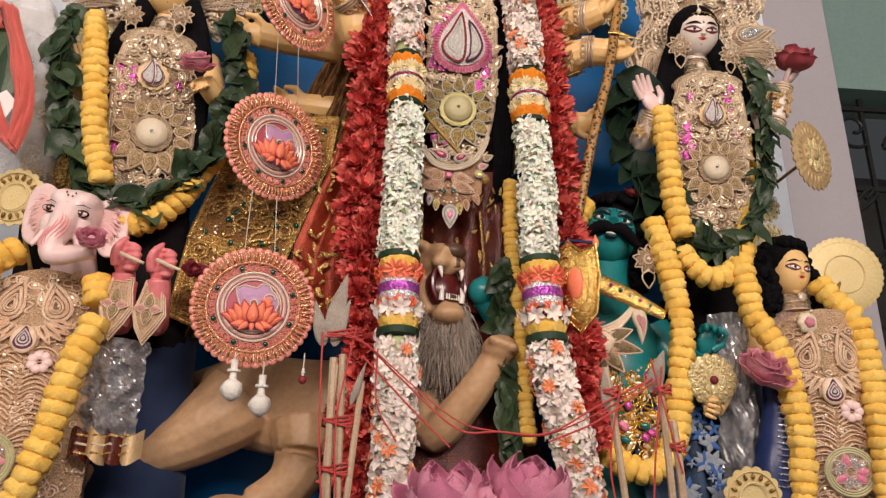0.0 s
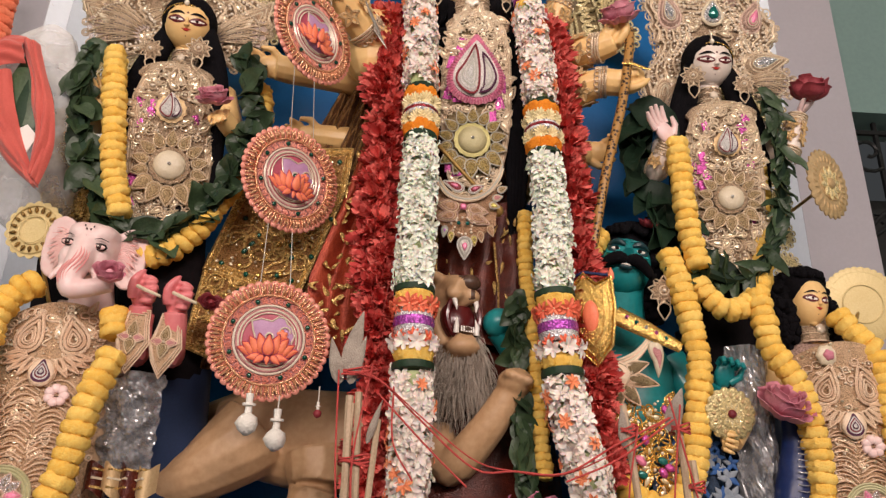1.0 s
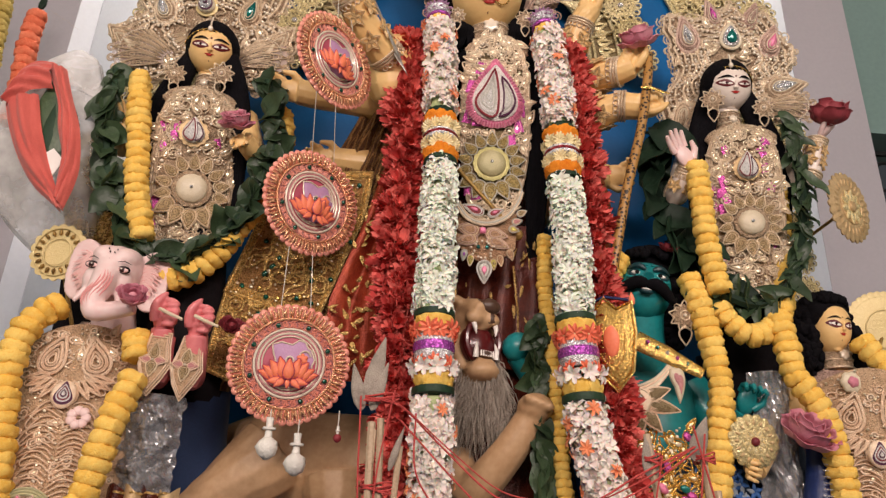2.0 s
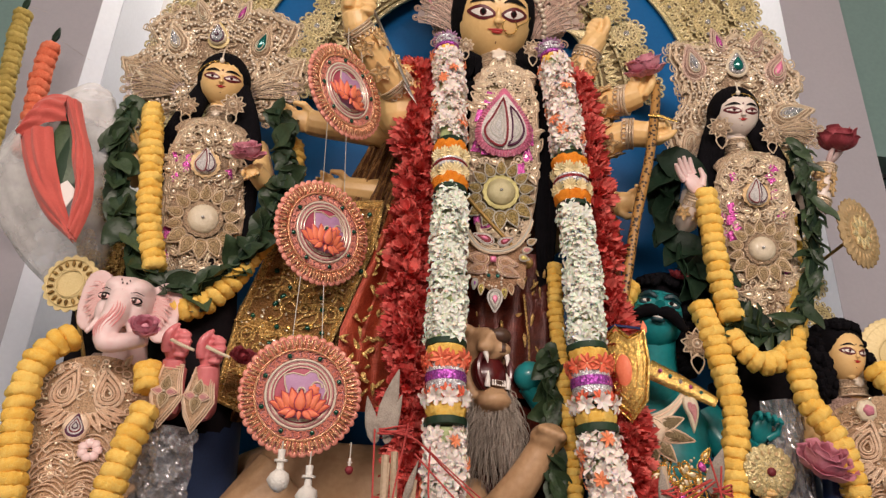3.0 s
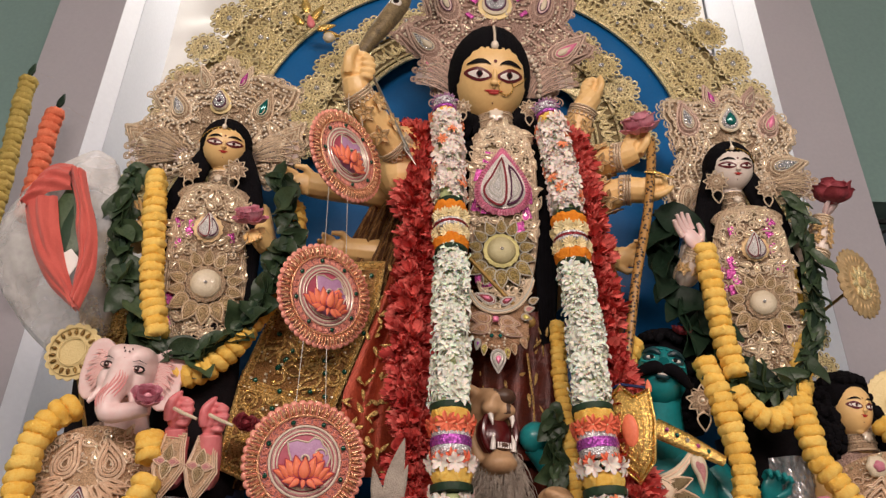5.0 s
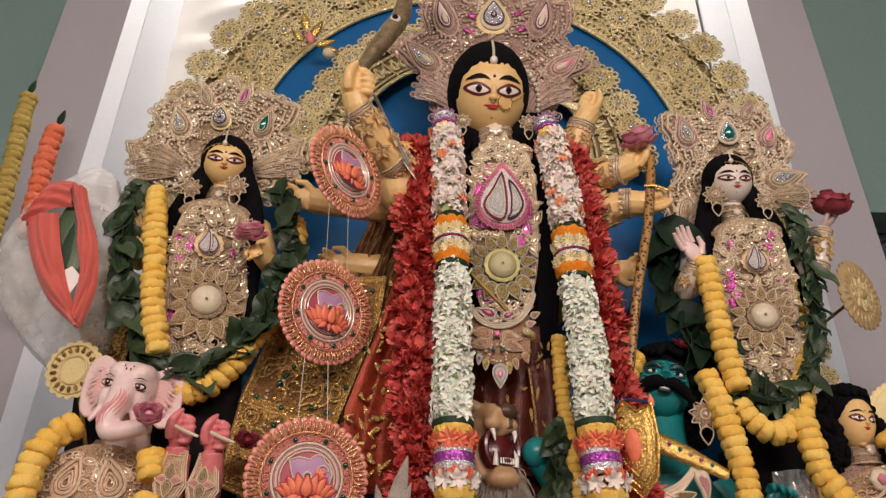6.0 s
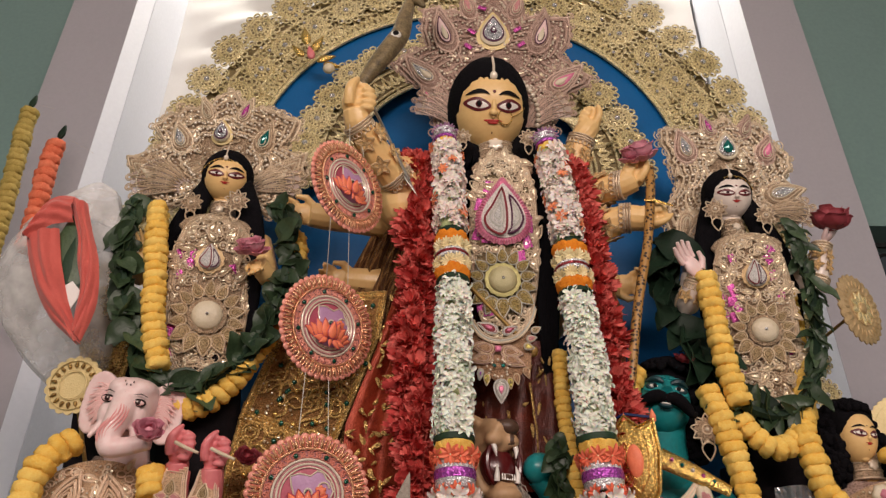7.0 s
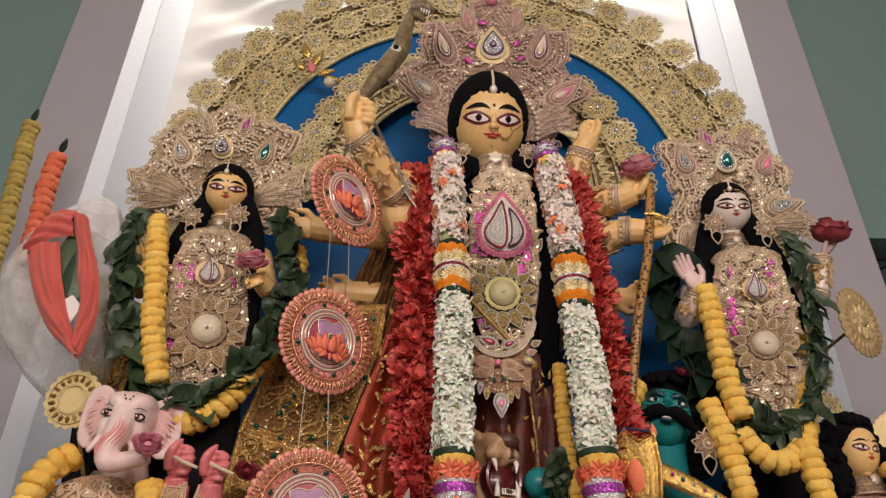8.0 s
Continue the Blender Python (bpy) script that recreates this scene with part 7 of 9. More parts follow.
for k, mt in ((0, M_ZARI), (1, M_GREYC), (2, M_ZARI)):
    part("swag_cord", Geo().tube(spline([(*tl(a * (1 - 0.03 * k), b + 0.0042 * k), 0.012) for a, b in swag], 30), 0.0024, 6, m=TM, side=(0, 0, 1)), mt, bt)
part("tail_net", Geo().plate([tl(a, b) for a, b in ((-0.066, 2.150), (-0.074, 2.085), (-0.050, 2.062), (-0.014, 2.040), (0.020, 2.052), (0.048, 2.075), (0.050, 2.150), (0.0, 2.125))], TM, 0.002, 0.002), M_RGOLD, bt, "rose gold sequin net")
tail_petal(-0.018, 2.141, 68, 0.020, 0.044, M_ROSED, (M_GREYC, M_SHELL), M_PINKF, 0.010)
tail_petal(-0.008, 2.138, -66, 0.016, 0.032, M_ROSED, (M_GREYC, M_SHELL), M_PINKF, 0.010)
for a, b, ang, w, h in ((-0.022, 2.106, 82, 0.030, 0.050), (-0.012, 2.104, -98, 0.026, 0.044), (-0.028, 2.093, 104, 0.024, 0.046), (-0.008, 2.092, -112, 0.024, 0.046)):
    tail_petal(a, b, ang, w, h, M_RGOLD, (M_ZARIP, M_ZARI, M_ZARIP))
for a, b, ang, fill in ((0.040, 2.126, -75, M_ROSEF), (0.034, 2.114, -105, M_LIME), (0.050, 2.142, -62, M_AMBER)):
    tail_petal(a, b, ang, 0.013, 0.020, fill, (M_GREYC, M_ZARI), None, 0.008)
part("knot", Geo().plate(scallop(0.0065, 4, 0.25, 5), TM @ Matrix.Translation((*tl(-0.018, 2.106), 0.012)), 0.004, 0.002), M_PINKF, bt, "pink foil knot")
for a, b, ang, w, h, fill, gem in ((-0.052, 2.066, 172, 0.011, 0.022, M_GREYC, M_VIOLET), (-0.040, 2.056, 176, 0.011, 0.022, M_LIME, M_AMBER), (0.004, 2.050, 184, 0.011, 0.022, M_LIME, M_AMBER), (0.016, 2.058, 190, 0.011, 0.022, M_RGOLD, None), (0.034, 2.070, 200, 0.012, 0.022, M_RGOLD, None)):
    tail_petal(a, b, ang, w, h, fill, (M_GREYC if gem is M_VIOLET else M_ZARI,), gem, 0.008)
tail_petal(-0.0135, 2.046, 180, 0.028, 0.046, M_GREYC, (M_SHELL, M_STEEL, M_SHELL), M_PINKF, 0.010)
for a, b, mt in ((-0.026, 2.073, M_TEALG), (-0.009, 2.073, M_TEALG)):
    part("bead", Geo().ell(TM @ Matrix.Translation((*tl(a, b), 0.012)), 0.0042, 0.0042, 0.003, 10, 6), mt, bt)
for i in range(15):
    a = 6.283 * i / 15
    part("bead", Geo().ell(TM @ Matrix.Translation((*tl(-0.017 + 0.024 * math.cos(a) * (1 if i % 2 else 0.7), 2.068 + 0.017 * math.sin(a)), 0.011)), 0.0028, 0.0028, 0.0024, 8, 5), M_PEARL, bt)
breastplate(-0.622, 1.455, 2.232, 0.160, 0.355, 8, 14, 3, (0.004, -0.048, 0.031), (-0.004, 0.048, 0.044, 0.058),
            "embroidered gold breastplate with cream boss on a maiden", 200)
breastplate(0.552, 1.480, 2.213, 0.158, 0.39, 8, -12, -2, (0.006, -0.030, 0.027), (0.004, 0.066, 0.042, 0.062),
            "embroidered gold breastplate with cream boss on fair maiden", 210)


M_TUNIC = material("rose_gold_tunic_cloth", (0.68, 0.47, 0.30), (0.46, 0.30, 0.17), 0.38, 0.35, scale=60, fine=600, bump=0.6, depth=0.003, sparkle=420)
M_ZARIT = material("pale_rose_gold_cord", (0.95, 0.77, 0.58), (0.78, 0.54, 0.37), 0.34, 0.25, scale=80, fine=700, bump=0.7, vary=0.25)


def feather_front(x, y, z, w, h, yaw, label, med, brooch, tilt=6):
    """Pink-gold embroidered front: two paisley swirls, a petal fringe, an oval brooch, feathered cord and a flower medallion."""
    m = facing(x, y, z, yaw, tilt)
    t = thing("tunic", m @ Vector((0, -h / 2, 0)), label, "tunic", "tunics")
    o = [(-w * 0.42, -h / 2), (w * 0.42, -h / 2), (w * 0.46, -h * 0.1), (w * 0.5, h * 0.22), (w * 0.42, h * 0.46), (0, h * 0.5), (-w * 0.42, h * 0.46), (-w * 0.5, h * 0.22), (-w * 0.46, -h * 0.1)]
    bx, by = brooch
    zf = lambda a, b: 0.010 + 0.045 * (1 - (2 * a / w) ** 2)
    g = Geo().sheet(lambda u, v: m @ Vector(((u - 0.5) * w * (1 - 0.12 * abs(v - 0.7)), (v - 0.5) * h * (1 - 0.16 * (2 * u - 1) ** 2 * (v > 0.5)), zf((u - 0.5) * w, 0))), 20, 20, 0.004)
    part("panel", g, M_TUNIC, t)
    filler(t, m, o, zf, 130, M_ZARIT, 0.0085, 150, bold=0.9)

    def laid(pts, r, lift=0.004, closed=False):
        g.tube([(a, b, zf(a, 0) + lift) for a, b in pts], r, 5, 0, closed, m, side=(0, 0, 1))

    # paired swirls with a looped lace edge
    g = Geo()
    for sx in (-1, 1):
        for k in range(6):
            s = (0.042, 0.038, 0.030, 0.026, 0.018, 0.011)[k]
            c, sn = math.cos(sx * 0.55), math.sin(sx * 0.55)
            laid([(bx + sx * 0.036 + (a * c - (b - s * 0.6) * sn), by + 0.062 + (a * sn + (b - s * 0.6) * c)) for a, b in tear(s * 1.15, s * 1.75, 20, sx * 0.3)], 0.0017, 0.005 + 0.0008 * k, True)
        for k in range(9):
            q = -1.5 + 0.36 * k
            cx, cy = bx + sx * (0.036 + 0.036 * math.cos(q)), by + 0.060 + 0.046 * math.sin(q)
            laid([(cx + sx * 0.007 * math.cos(q) + 0.0075 * math.cos(j), cy + 0.007 * math.sin(q) + 0.006 * math.sin(j)) for j in [0.785 * i for i in range(8)]], 0.0014, 0.004, True)
    part("swirl_cord", g, M_ZARIT, t, "raised pink-gold cord swirls")
    # fringe of double petals under the swirls
    g = Geo()
    for k in range(11):
        q = radians(180 - 85 + 17 * k)
        ln = 0.034 + 0.008 * abs(k - 5) / 5
        x0, y0 = bx + 0.030 * math.sin(-q) * 1.1, by + 0.036 + 0.012 * math.cos(q)
        for f in (1.0, 0.78, 0.45):
            laid([(x0 + (a * math.cos(q) - b * math.sin(q)), y0 + (a * math.sin(q) + b * math.cos(q))) for a, b in tear(0.014 * f, ln * (0.5 + 0.5 * f), 12)], 0.0013, 0.009, True)
    part("petal_fringe", g, M_ZARIT, t, "fringe of corded petals")
    # feathered cord down the middle
    g = Geo()
    for r in range(int((by + h / 2) / 0.026)):
        for sx in (-1, 1):
            for k in range(3):
                x0, y0 = bx * 0.5 + sx * 0.003, by - 0.022 - r * 0.026 - 0.008 * k
                e = random.uniform(0.8, 1.2)
                pts = spline([(x0, y0, 0), (x0 + sx * (0.014 + 0.006 * k) * e, y0 + 0.012 * e, 0), (x0 + sx * (0.036 + 0.010 * k) * e, y0 + 0.010 - 0.008 * k, 0), (x0 + sx * (0.056 + 0.008 * k) * e, y0 - 0.012 * e - 0.008 * k, 0),
                              (x0 + sx * (0.052 + 0.006 * k) * e, y0 - 0.024 * e - 0.008 * k, 0), (x0 + sx * (0.044 + 0.006 * k) * e, y0 - 0.020 * e - 0.008 * k, 0)], 14)
                laid([(p.x, p.y) for p in pts if abs(p.x) < w * 0.47], 0.0015, 0.004 + 0.001 * (k % 2))
    part("feather_cord", g, M_ZARIT, t, "rows of feathered gold cord", kind="stuff")
    # striped oval brooch and a pink flower
    lm = m @ Matrix.Translation((bx, by, zf(bx, 0) + 0.010))
    b = part("brooch", Geo().plate(circle(0.021, 24, 0, 0, 1.15), lm, 0.004, 0.004), M_ZARIT, t, "striped oval brooch")
    for k, mt in ((0.90, M_PLUM), (0.78, M_GLINT), (0.62, M_ROSED), (0.50, M_GLINT), (0.34, M_PLUM), (0.22, M_GLINT)):
        part("brooch_ring", Geo().plate([(p, q * 1.15) for p, q in tear(0.034 * k, 0.040 * k, 22)], lm @ Matrix.Translation((0, -0.021 * k, 0.0045 + 0.004 * (1 - k))), 0.002, 0.001), mt, b)
    for i in range(7):
        a = i * 0.8976
        part("pink_petal", Geo().plate(circle(0.0085, 10), m @ Matrix.Translation((bx + 0.030 + 0.012 * math.cos(a), by - 0.036 + 0.012 * math.sin(a), zf(bx + 0.030, 0) + 0.006)), 0.003, 0.003), M_SKINP, t)
    mx, my, mr = med
    lm = m @ Matrix.Translation((mx, my, 0.058))
    d = part("medallion", Geo().plate(circle(mr, 28), lm, 0.004, 0.003), M_LACE, t, "round flower medallion")
    g = Geo()
    for k in (1.0, 0.9, 0.8):
        g.wire(circle(mr * k, 28), lm, 0.0025, 5, 0.006)
    part("medallion_rim", g, material("pale_green_cord", (0.60, 0.58, 0.36), (0.44, 0.42, 0.24), 0.5, 0.3), d)
    for i in range(10):
        a = 2 * math.pi * i / 10
        piece("petal", PETS if i % 3 else PETP, d, lm @ Matrix.Translation((mr * 0.18 * math.cos(a), mr * 0.18 * math.sin(a), 0.006)) @ Matrix.Rotation(a - math.pi / 2, 4, "Z") @ Matrix.Scale(mr / 0.055, 4))


random.seed(71)
feather_front(0.722, 1.465, 1.668, 0.19, 0.41, -14, "pink and gold embroidered tunic front on a youth", (0.010, -0.092, 0.042), (-0.004, 0.050))
YB = thing("rose_brooch", (0.674, 1.40, 1.824), "small cream and rose cloth brooch at neck", "brooch")
part("backing", Geo().plate(scallop(0.020, 7, 0.12, 4), facing(0.676, 1.405, 1.840, 0, 6), 0.004, 0.004), M_CREAM, YB)
part("rose_heart", Geo().plate(scallop(0.010, 5, 0.2, 4), facing(0.676, 1.400, 1.840, 0, 6), 0.004, 0.004), M_ROSE, YB)
feather_front(-0.735, 1.418, 1.625, 0.240, 0.50, 14, "pink and gold embroidered front of the elephant-headed statue", (-0.030, -0.085, 0.045), (-0.012, 0.115), -7)


def earring(x, y, z, r, yaw, label):
    m = facing(x, y, z, yaw, 10)
    t = thing("earring", (x, y, z), label, "earring", "earrings")
    part("disc", Geo().plate(scallop(r * 0.72, 9, 0.2, 5), m, 0.003, 0.004), M_LACE, t)
    g = Geo()
    for i in range(9):
        a = 6.283 * i / 9
        g.wire(tear(r * 0.42, r * 0.62, 12), m @ Matrix.Rotation(a, 4, "Z") @ Matrix.Translation((0, r * 0.36, 0.004)), 0.0015, 5)
    g.wire(circle(r * 0.30, 14), m, 0.0015, 5, 0.007)
    g.wire(tear(r * 0.8, r * 1.1, 16), m @ Matrix.Translation((0, -r * 0.75, 0.004)) @ Matrix.Rotation(math.pi, 4, "Z"), 0.0017, 5)
    part("lace_edge", g, M_ZARI, t)
    part("stud", Geo().ell(m @ Matrix.Translation((0, 0, 0.008)), 0.004, 0.004, 0.004, 8, 6), M_PEARL, t)


for e in ((-0.680, 1.405, 2.436, 0.025, 0), (-0.583, 1.405, 2.444, 0.027, 10), (0.493, 1.435, 2.468, 0.028, -15), (0.614, 1.45, 2.464, 0.024, -10),
          (-0.082, 1.44, 2.665, 0.020, 0), (0.076, 1.44, 2.665, 0.024, 0), (0.382, 1.43, 1.962, 0.031, -5)):
    earring(*e, "lacy champagne zari earring disc with coiled thread")


def headpiece(x, y, z, r, tilt, yaw, label):
    """Thin gold chain across the hairline with a drop on the brow."""
    m = facing(x, y, z, yaw, tilt)
    t = thing("brow_chain", (x, y, z), label, "jewellery", "brow chains")
    pts = [(r * math.sin(q), r * 0.30 * (math.cos(q * 1.2) - 1) * 2.2, r * (math.cos(q) - 1)) for q in [-1.15 + 0.23 * i for i in range(11)]]
    part("chain", Geo().tube(pts, r * 0.022, 5, m=m), M_GOLDB, t)
    for p in pts[::1]:
        part("bead", Geo().ell(m @ Matrix.Translation((p[0], p[1] - r * 0.05, p[2] + r * 0.02)), r * 0.03, r * 0.05, r * 0.03, 6, 5), M_GOLDB, t)
    part("drop", Geo().ell(m @ Matrix.Translation((0, 0.02 * r, r * 0.04)), r * 0.10, r * 0.12, r * 0.07, 10, 8), M_PEARL, t)
    part("parting_chain", Geo().tube([(0, 0.05 * r, r * 0.03), (0, 0.32 * r, -r * 0.10), (0, 0.6 * r, -r * 0.4)], r * 0.035, 6, m=m), M_PEARL, t)


headpiece(-0.008, 1.396, 2.820, 0.100, FT, 4, "thin gold brow chain with pearl drop")
headpiece(-0.622, 1.396, 2.553, 0.056, 20, 14, "thin gold brow chain on a maiden")
headpiece(0.545, 1.432, 2.562, 0.054, 20, -16, "thin gold brow chain on fair maiden")


def choker(x, y, z, r, h, label):
    t = thing("choker", (x, y, z - h / 2), label, "jewellery", "chokers")
    m = Matrix.Translation((x, y, z))
    part("band", Geo().lathe([(r * 0.98, -h / 2), (r * 1.04, -h * 0.3), (r * 1.04, h * 0.3), (r * 0.98, h / 2)], m, 24), M_LACE, t)
    for k in (-0.45, -0.15, 0.15, 0.45):
        part("cord", Geo().tube([(x + r * 1.06 * math.cos(q), y + r * 1.06 * math.sin(q), z + h * k) for q in [6.283 * i / 24 for i in range(24)]], 0.002, 5, closed=True), M_ZARI, t)
    part("flower", Geo().plate(scallop(r * 0.34, 6, 0.3, 4), facing(x, y - r * 1.07, z), 0.003, 0.003), M_PEARL, t)


choker(0.0, 1.527, 2.672, 0.050, 0.070, "glittering champagne choker on the goddess's neck")
choker(-0.631, 1.472, 2.445, 0.028, 0.05, "glittering champagne choker on a maiden's neck")
choker(0.556, 1.507, 2.45, 0.028, 0.05, "glittering champagne choker on fair maiden's neck")
choker(0.703, 1.482, 1.905, 0.027, 0.05, "rose champagne choker on a clay youth")


PETA = petal_mesh("petal", 0.020, 0.034, [M_SKINY, M_TAN], 0.0022, 0.001)


def arm_work(pts, r0, r1, spots, label, size=0.024):
    """Embroidery laid on an arm: corded bands and petal flowers at arc fractions, kind 'b' or 'f'."""
    path = spline(pts, 60)
    t = thing("arm_cuff", path[0], label, "jewellery", "arm cuffs")
    for f, kind in spots:
        k = min(58, int(f * 59))
        p, d = path[k], (path[k + 1] - path[k]).normalized()
        r = r0 + (r1 - r0) * f + 0.0005
        m = Matrix.Translation(p) @ along(d, 0, (0, -1, 0))
        if kind == "b":
            for q in (-0.006, 0.0, 0.006):
                part("corded_band", Geo().tube([m @ Vector(((r + 0.001) * math.cos(a), (r + 0.001) * math.sin(a), q)) for a in [6.283 * i / 24 for i in range(24)]], 0.0028, 5, closed=True), M_ZARI, t)
            g = Geo()
            for i in range(18):
                a = 6.283 * i / 18
                g.wire(circle(0.0055, 8), m @ Matrix.Rotation(a, 4, "Z") @ Matrix.Translation((r + 0.001, 0, -0.013)) @ Matrix.Rotation(math.pi / 2, 4, "Y"), 0.0014, 4)
            part("lace_edge", g, M_ZARI, t)
        else:
            for i in range(5):
                a = 6.283 * (i + 0.5) / 5
                for s in (0, 1.2566, 2.513, 3.770, 5.0265):
                    pm = m @ Matrix.Rotation(a, 4, "Z") @ Matrix.Translation((r, 0, 0)) @ Matrix.Rotation(math.pi / 2, 4, "Y") @ Matrix.Rotation(s, 4, "Z") @ Matrix.Rotation(0.10, 4, "X")
                    piece("petal", PETA, t, pm @ Matrix.Scale(size / 0.034, 4))


for k, spots in ((0, ((0.95, "b"), (0.84, "f"), (0.66, "f"), (0.5, "b"))), (1, ((0.90, "b"), (0.74, "f"), (0.5, "b"))), (2, ((0.90, "b"), (0.72, "f"), (0.48, "f"))), (3, ((0.90, "b"), (0.70, "f"), (0.46, "f"))), (6, ((0.9, "b"), (0.7, "f")))):
    pts, hp, fd, _ = ARMS[k]
    arm_work(pts + [Vector(hp)], 0.046, 0.0305, spots, "champagne embroidery bands and flowers on an arm")
arm_work([(0.66, 1.50, 2.38), (0.70, 1.48, 2.30), (0.735, 1.46, 2.40)], 0.028, 0.019, ((0.95, "b"), (0.84, "f"), (0.7, "f"), (0.55, "b")), "pale gold embroidered sleeve bands on the fair maiden", 0.016)
arm_work([(0.46, 1.50, 2.38), (0.40, 1.46, 2.24), (0.415, 1.41, 2.285)], 0.028, 0.019, ((0.95, "b"), (0.8, "f"), (0.65, "b")), "pale gold embroidered sleeve bands on the fair maiden", 0.016)


# nose ring with a fine chain to the hair
NM = facing(-0.013, 1.50, 2.792, 4, FT)
t = thing("nose_ring", NM @ Vector((0.03, -0.05, 0.09)), "fine gold nose ring with chain to the hair", "jewellery")
part("ring", Geo().tube([(0.030 + 0.018 * math.cos(q), -0.026 + 0.018 * math.sin(q), 0.096 - 0.25 * (0.012 + 0.018 * math.cos(q))) for q in [6.283 * i / 26 for i in range(26)]], 0.0011, 5, closed=True, m=NM), M_GOLDB, t)
part("chain", Geo().tube(spline([(0.048, -0.024, 0.090), (0.075, -0.004, 0.068), (0.096, 0.030, 0.020)], 14), 0.0011, 5, m=NM), M_GOLDB, t)
for k in range(6):
    a = -0.4 - 0.42 * k
    part("bead", Geo().ell(NM @ Matrix.Translation((0.030 + 0.018 * math.cos(a), -0.026 + 0.018 * math.sin(a), 0.094 - 0.25 * (0.012 + 0.018 * math.cos(a)))), 0.0024, 0.0024, 0.0024, 6, 5), M_GOLDB, t)


PETR = petal_mesh("petal", 0.022, 0.034, [M_ROSEF, M_ZARIT], 0.0022)


def flared_cuff(x, y, z, label):
    """Stiff diamond-shaped cuff: narrow at the wrist above, wide at its middle, pointed below, with a four-petal flower."""
    t = thing("flared_cuff", (x, y, z - 0.09), label, "jewellery", "flared cuffs")
    m = Matrix.Translation((x, y, z + 0.004)) @ Matrix.Rotation(radians(5), 4, "Y") @ Matrix.Scale(0.86, 4)
    o = [(-0.021, 0.038), (0.021, 0.038), (0.024, 0.010), (0.034, -0.030), (0.022, -0.058), (0.002, -0.094), (-0.020, -0.062), (-0.032, -0.030), (-0.024, 0.010)][::-1]
    f = m @ Matrix.Rotation(math.pi / 2, 4, "X")
    part("sleeve", Geo().lathe([(0.021, -0.060), (0.026, -0.045), (0.029, -0.025), (0.022, 0.012), (0.020, 0.036), (0.017, 0.036)], m, 20), M_SKINR, t, "rose cloth sleeve")
    fp = f @ Matrix.Translation((0, 0, 0.020))
    part("panel", Geo().plate(o, fp, 0.004, 0.010, inset=0.8), M_TUNIC, t)
    g = Geo()
    for k, h in ((1.0, 0.004), (0.90, 0.008), (0.80, 0.011)):
        g.wire([(a * k, -0.02 + (b + 0.02) * k) for a, b in o], fp, 0.0017, 5, h)
    part("corded_rim", g, M_ZARIT, t)
    for i in range(4):
        piece("petal", PETR if i % 2 else PET, t, fp @ Matrix.Translation((0, -0.022, 0.013)) @ Matrix.Rotation(math.pi / 2 * i, 4, "Z") @ Matrix.Scale(0.82 if i % 2 else 1.0, 4))
    part("pearl", Geo().ell(fp @ Matrix.Translation((0, -0.022, 0.019)), 0.003, 0.003, 0.003, 8, 6), M_PEARL, t)


flared_cuff(-0.592, 1.388, 1.828, "stiff rose and gold embroidered wrist cuff")
flared_cuff(-0.536, 1.392, 1.822, "stiff rose and gold embroidered wrist cuff")


# ---- hanging lotus medallions ----
def rim_mesh(name, mats):
    """One rim unit: a coral bead loop at the edge and crumpled gold ridges behind it; y points outwards."""
    g = Geo()
    g.ell(Matrix.Translation((0, 0.0222, -0.001)), 0.0074, 0.0064, 0.0034, 12, 6, 0)
    g.tube([(-0.0034, 0.000, 0.002), (-0.0044, 0.009, 0.006), (-0.0030, 0.021, 0.003)], [0.0014, 0.0030, 0.0014], 6, 1)
    g.tube([(0.0030, 0.001, 0.002), (0.0040, 0.010, 0.0066), (0.0026, 0.0215, 0.003)], [0.0012, 0.0027, 0.0012], 6, 1)
    g.tube([(0.0, 0.000, 0.001), (0.0004, 0.010, 0.003), (0.0, 0.017, 0.002)], 0.0018, 5, 0)
    return g.mesh(name, mats)


M_GOLDR = material("rose_gold_foil", (0.90, 0.52, 0.30), (0.70, 0.31, 0.16), 0.26, 0.55, scale=60, fine=300, bump=0.9, depth=0.003, vary=0.35)
SCAL = rim_mesh("rim_loop", [M_CORALF, M_GOLDR])
LPET = Geo().plate(tear(0.0190, 0.036, 16), Matrix.Identity(4), 0.0025, 0.003).wire(tear(0.0190, 0.036, 16), Matrix.Identity(4), 0.0011, 4, 0.002, 1).mesh("lotus_petal", [M_MOTIFO, M_MOTIFR])
GEM = Geo().lathe([(0.0045, 0), (0.0045, 0.002), (0.003, 0.0035), (0.0008, 0.004)], Matrix.Identity(4), 10).mesh("green_gem", M_EMER)


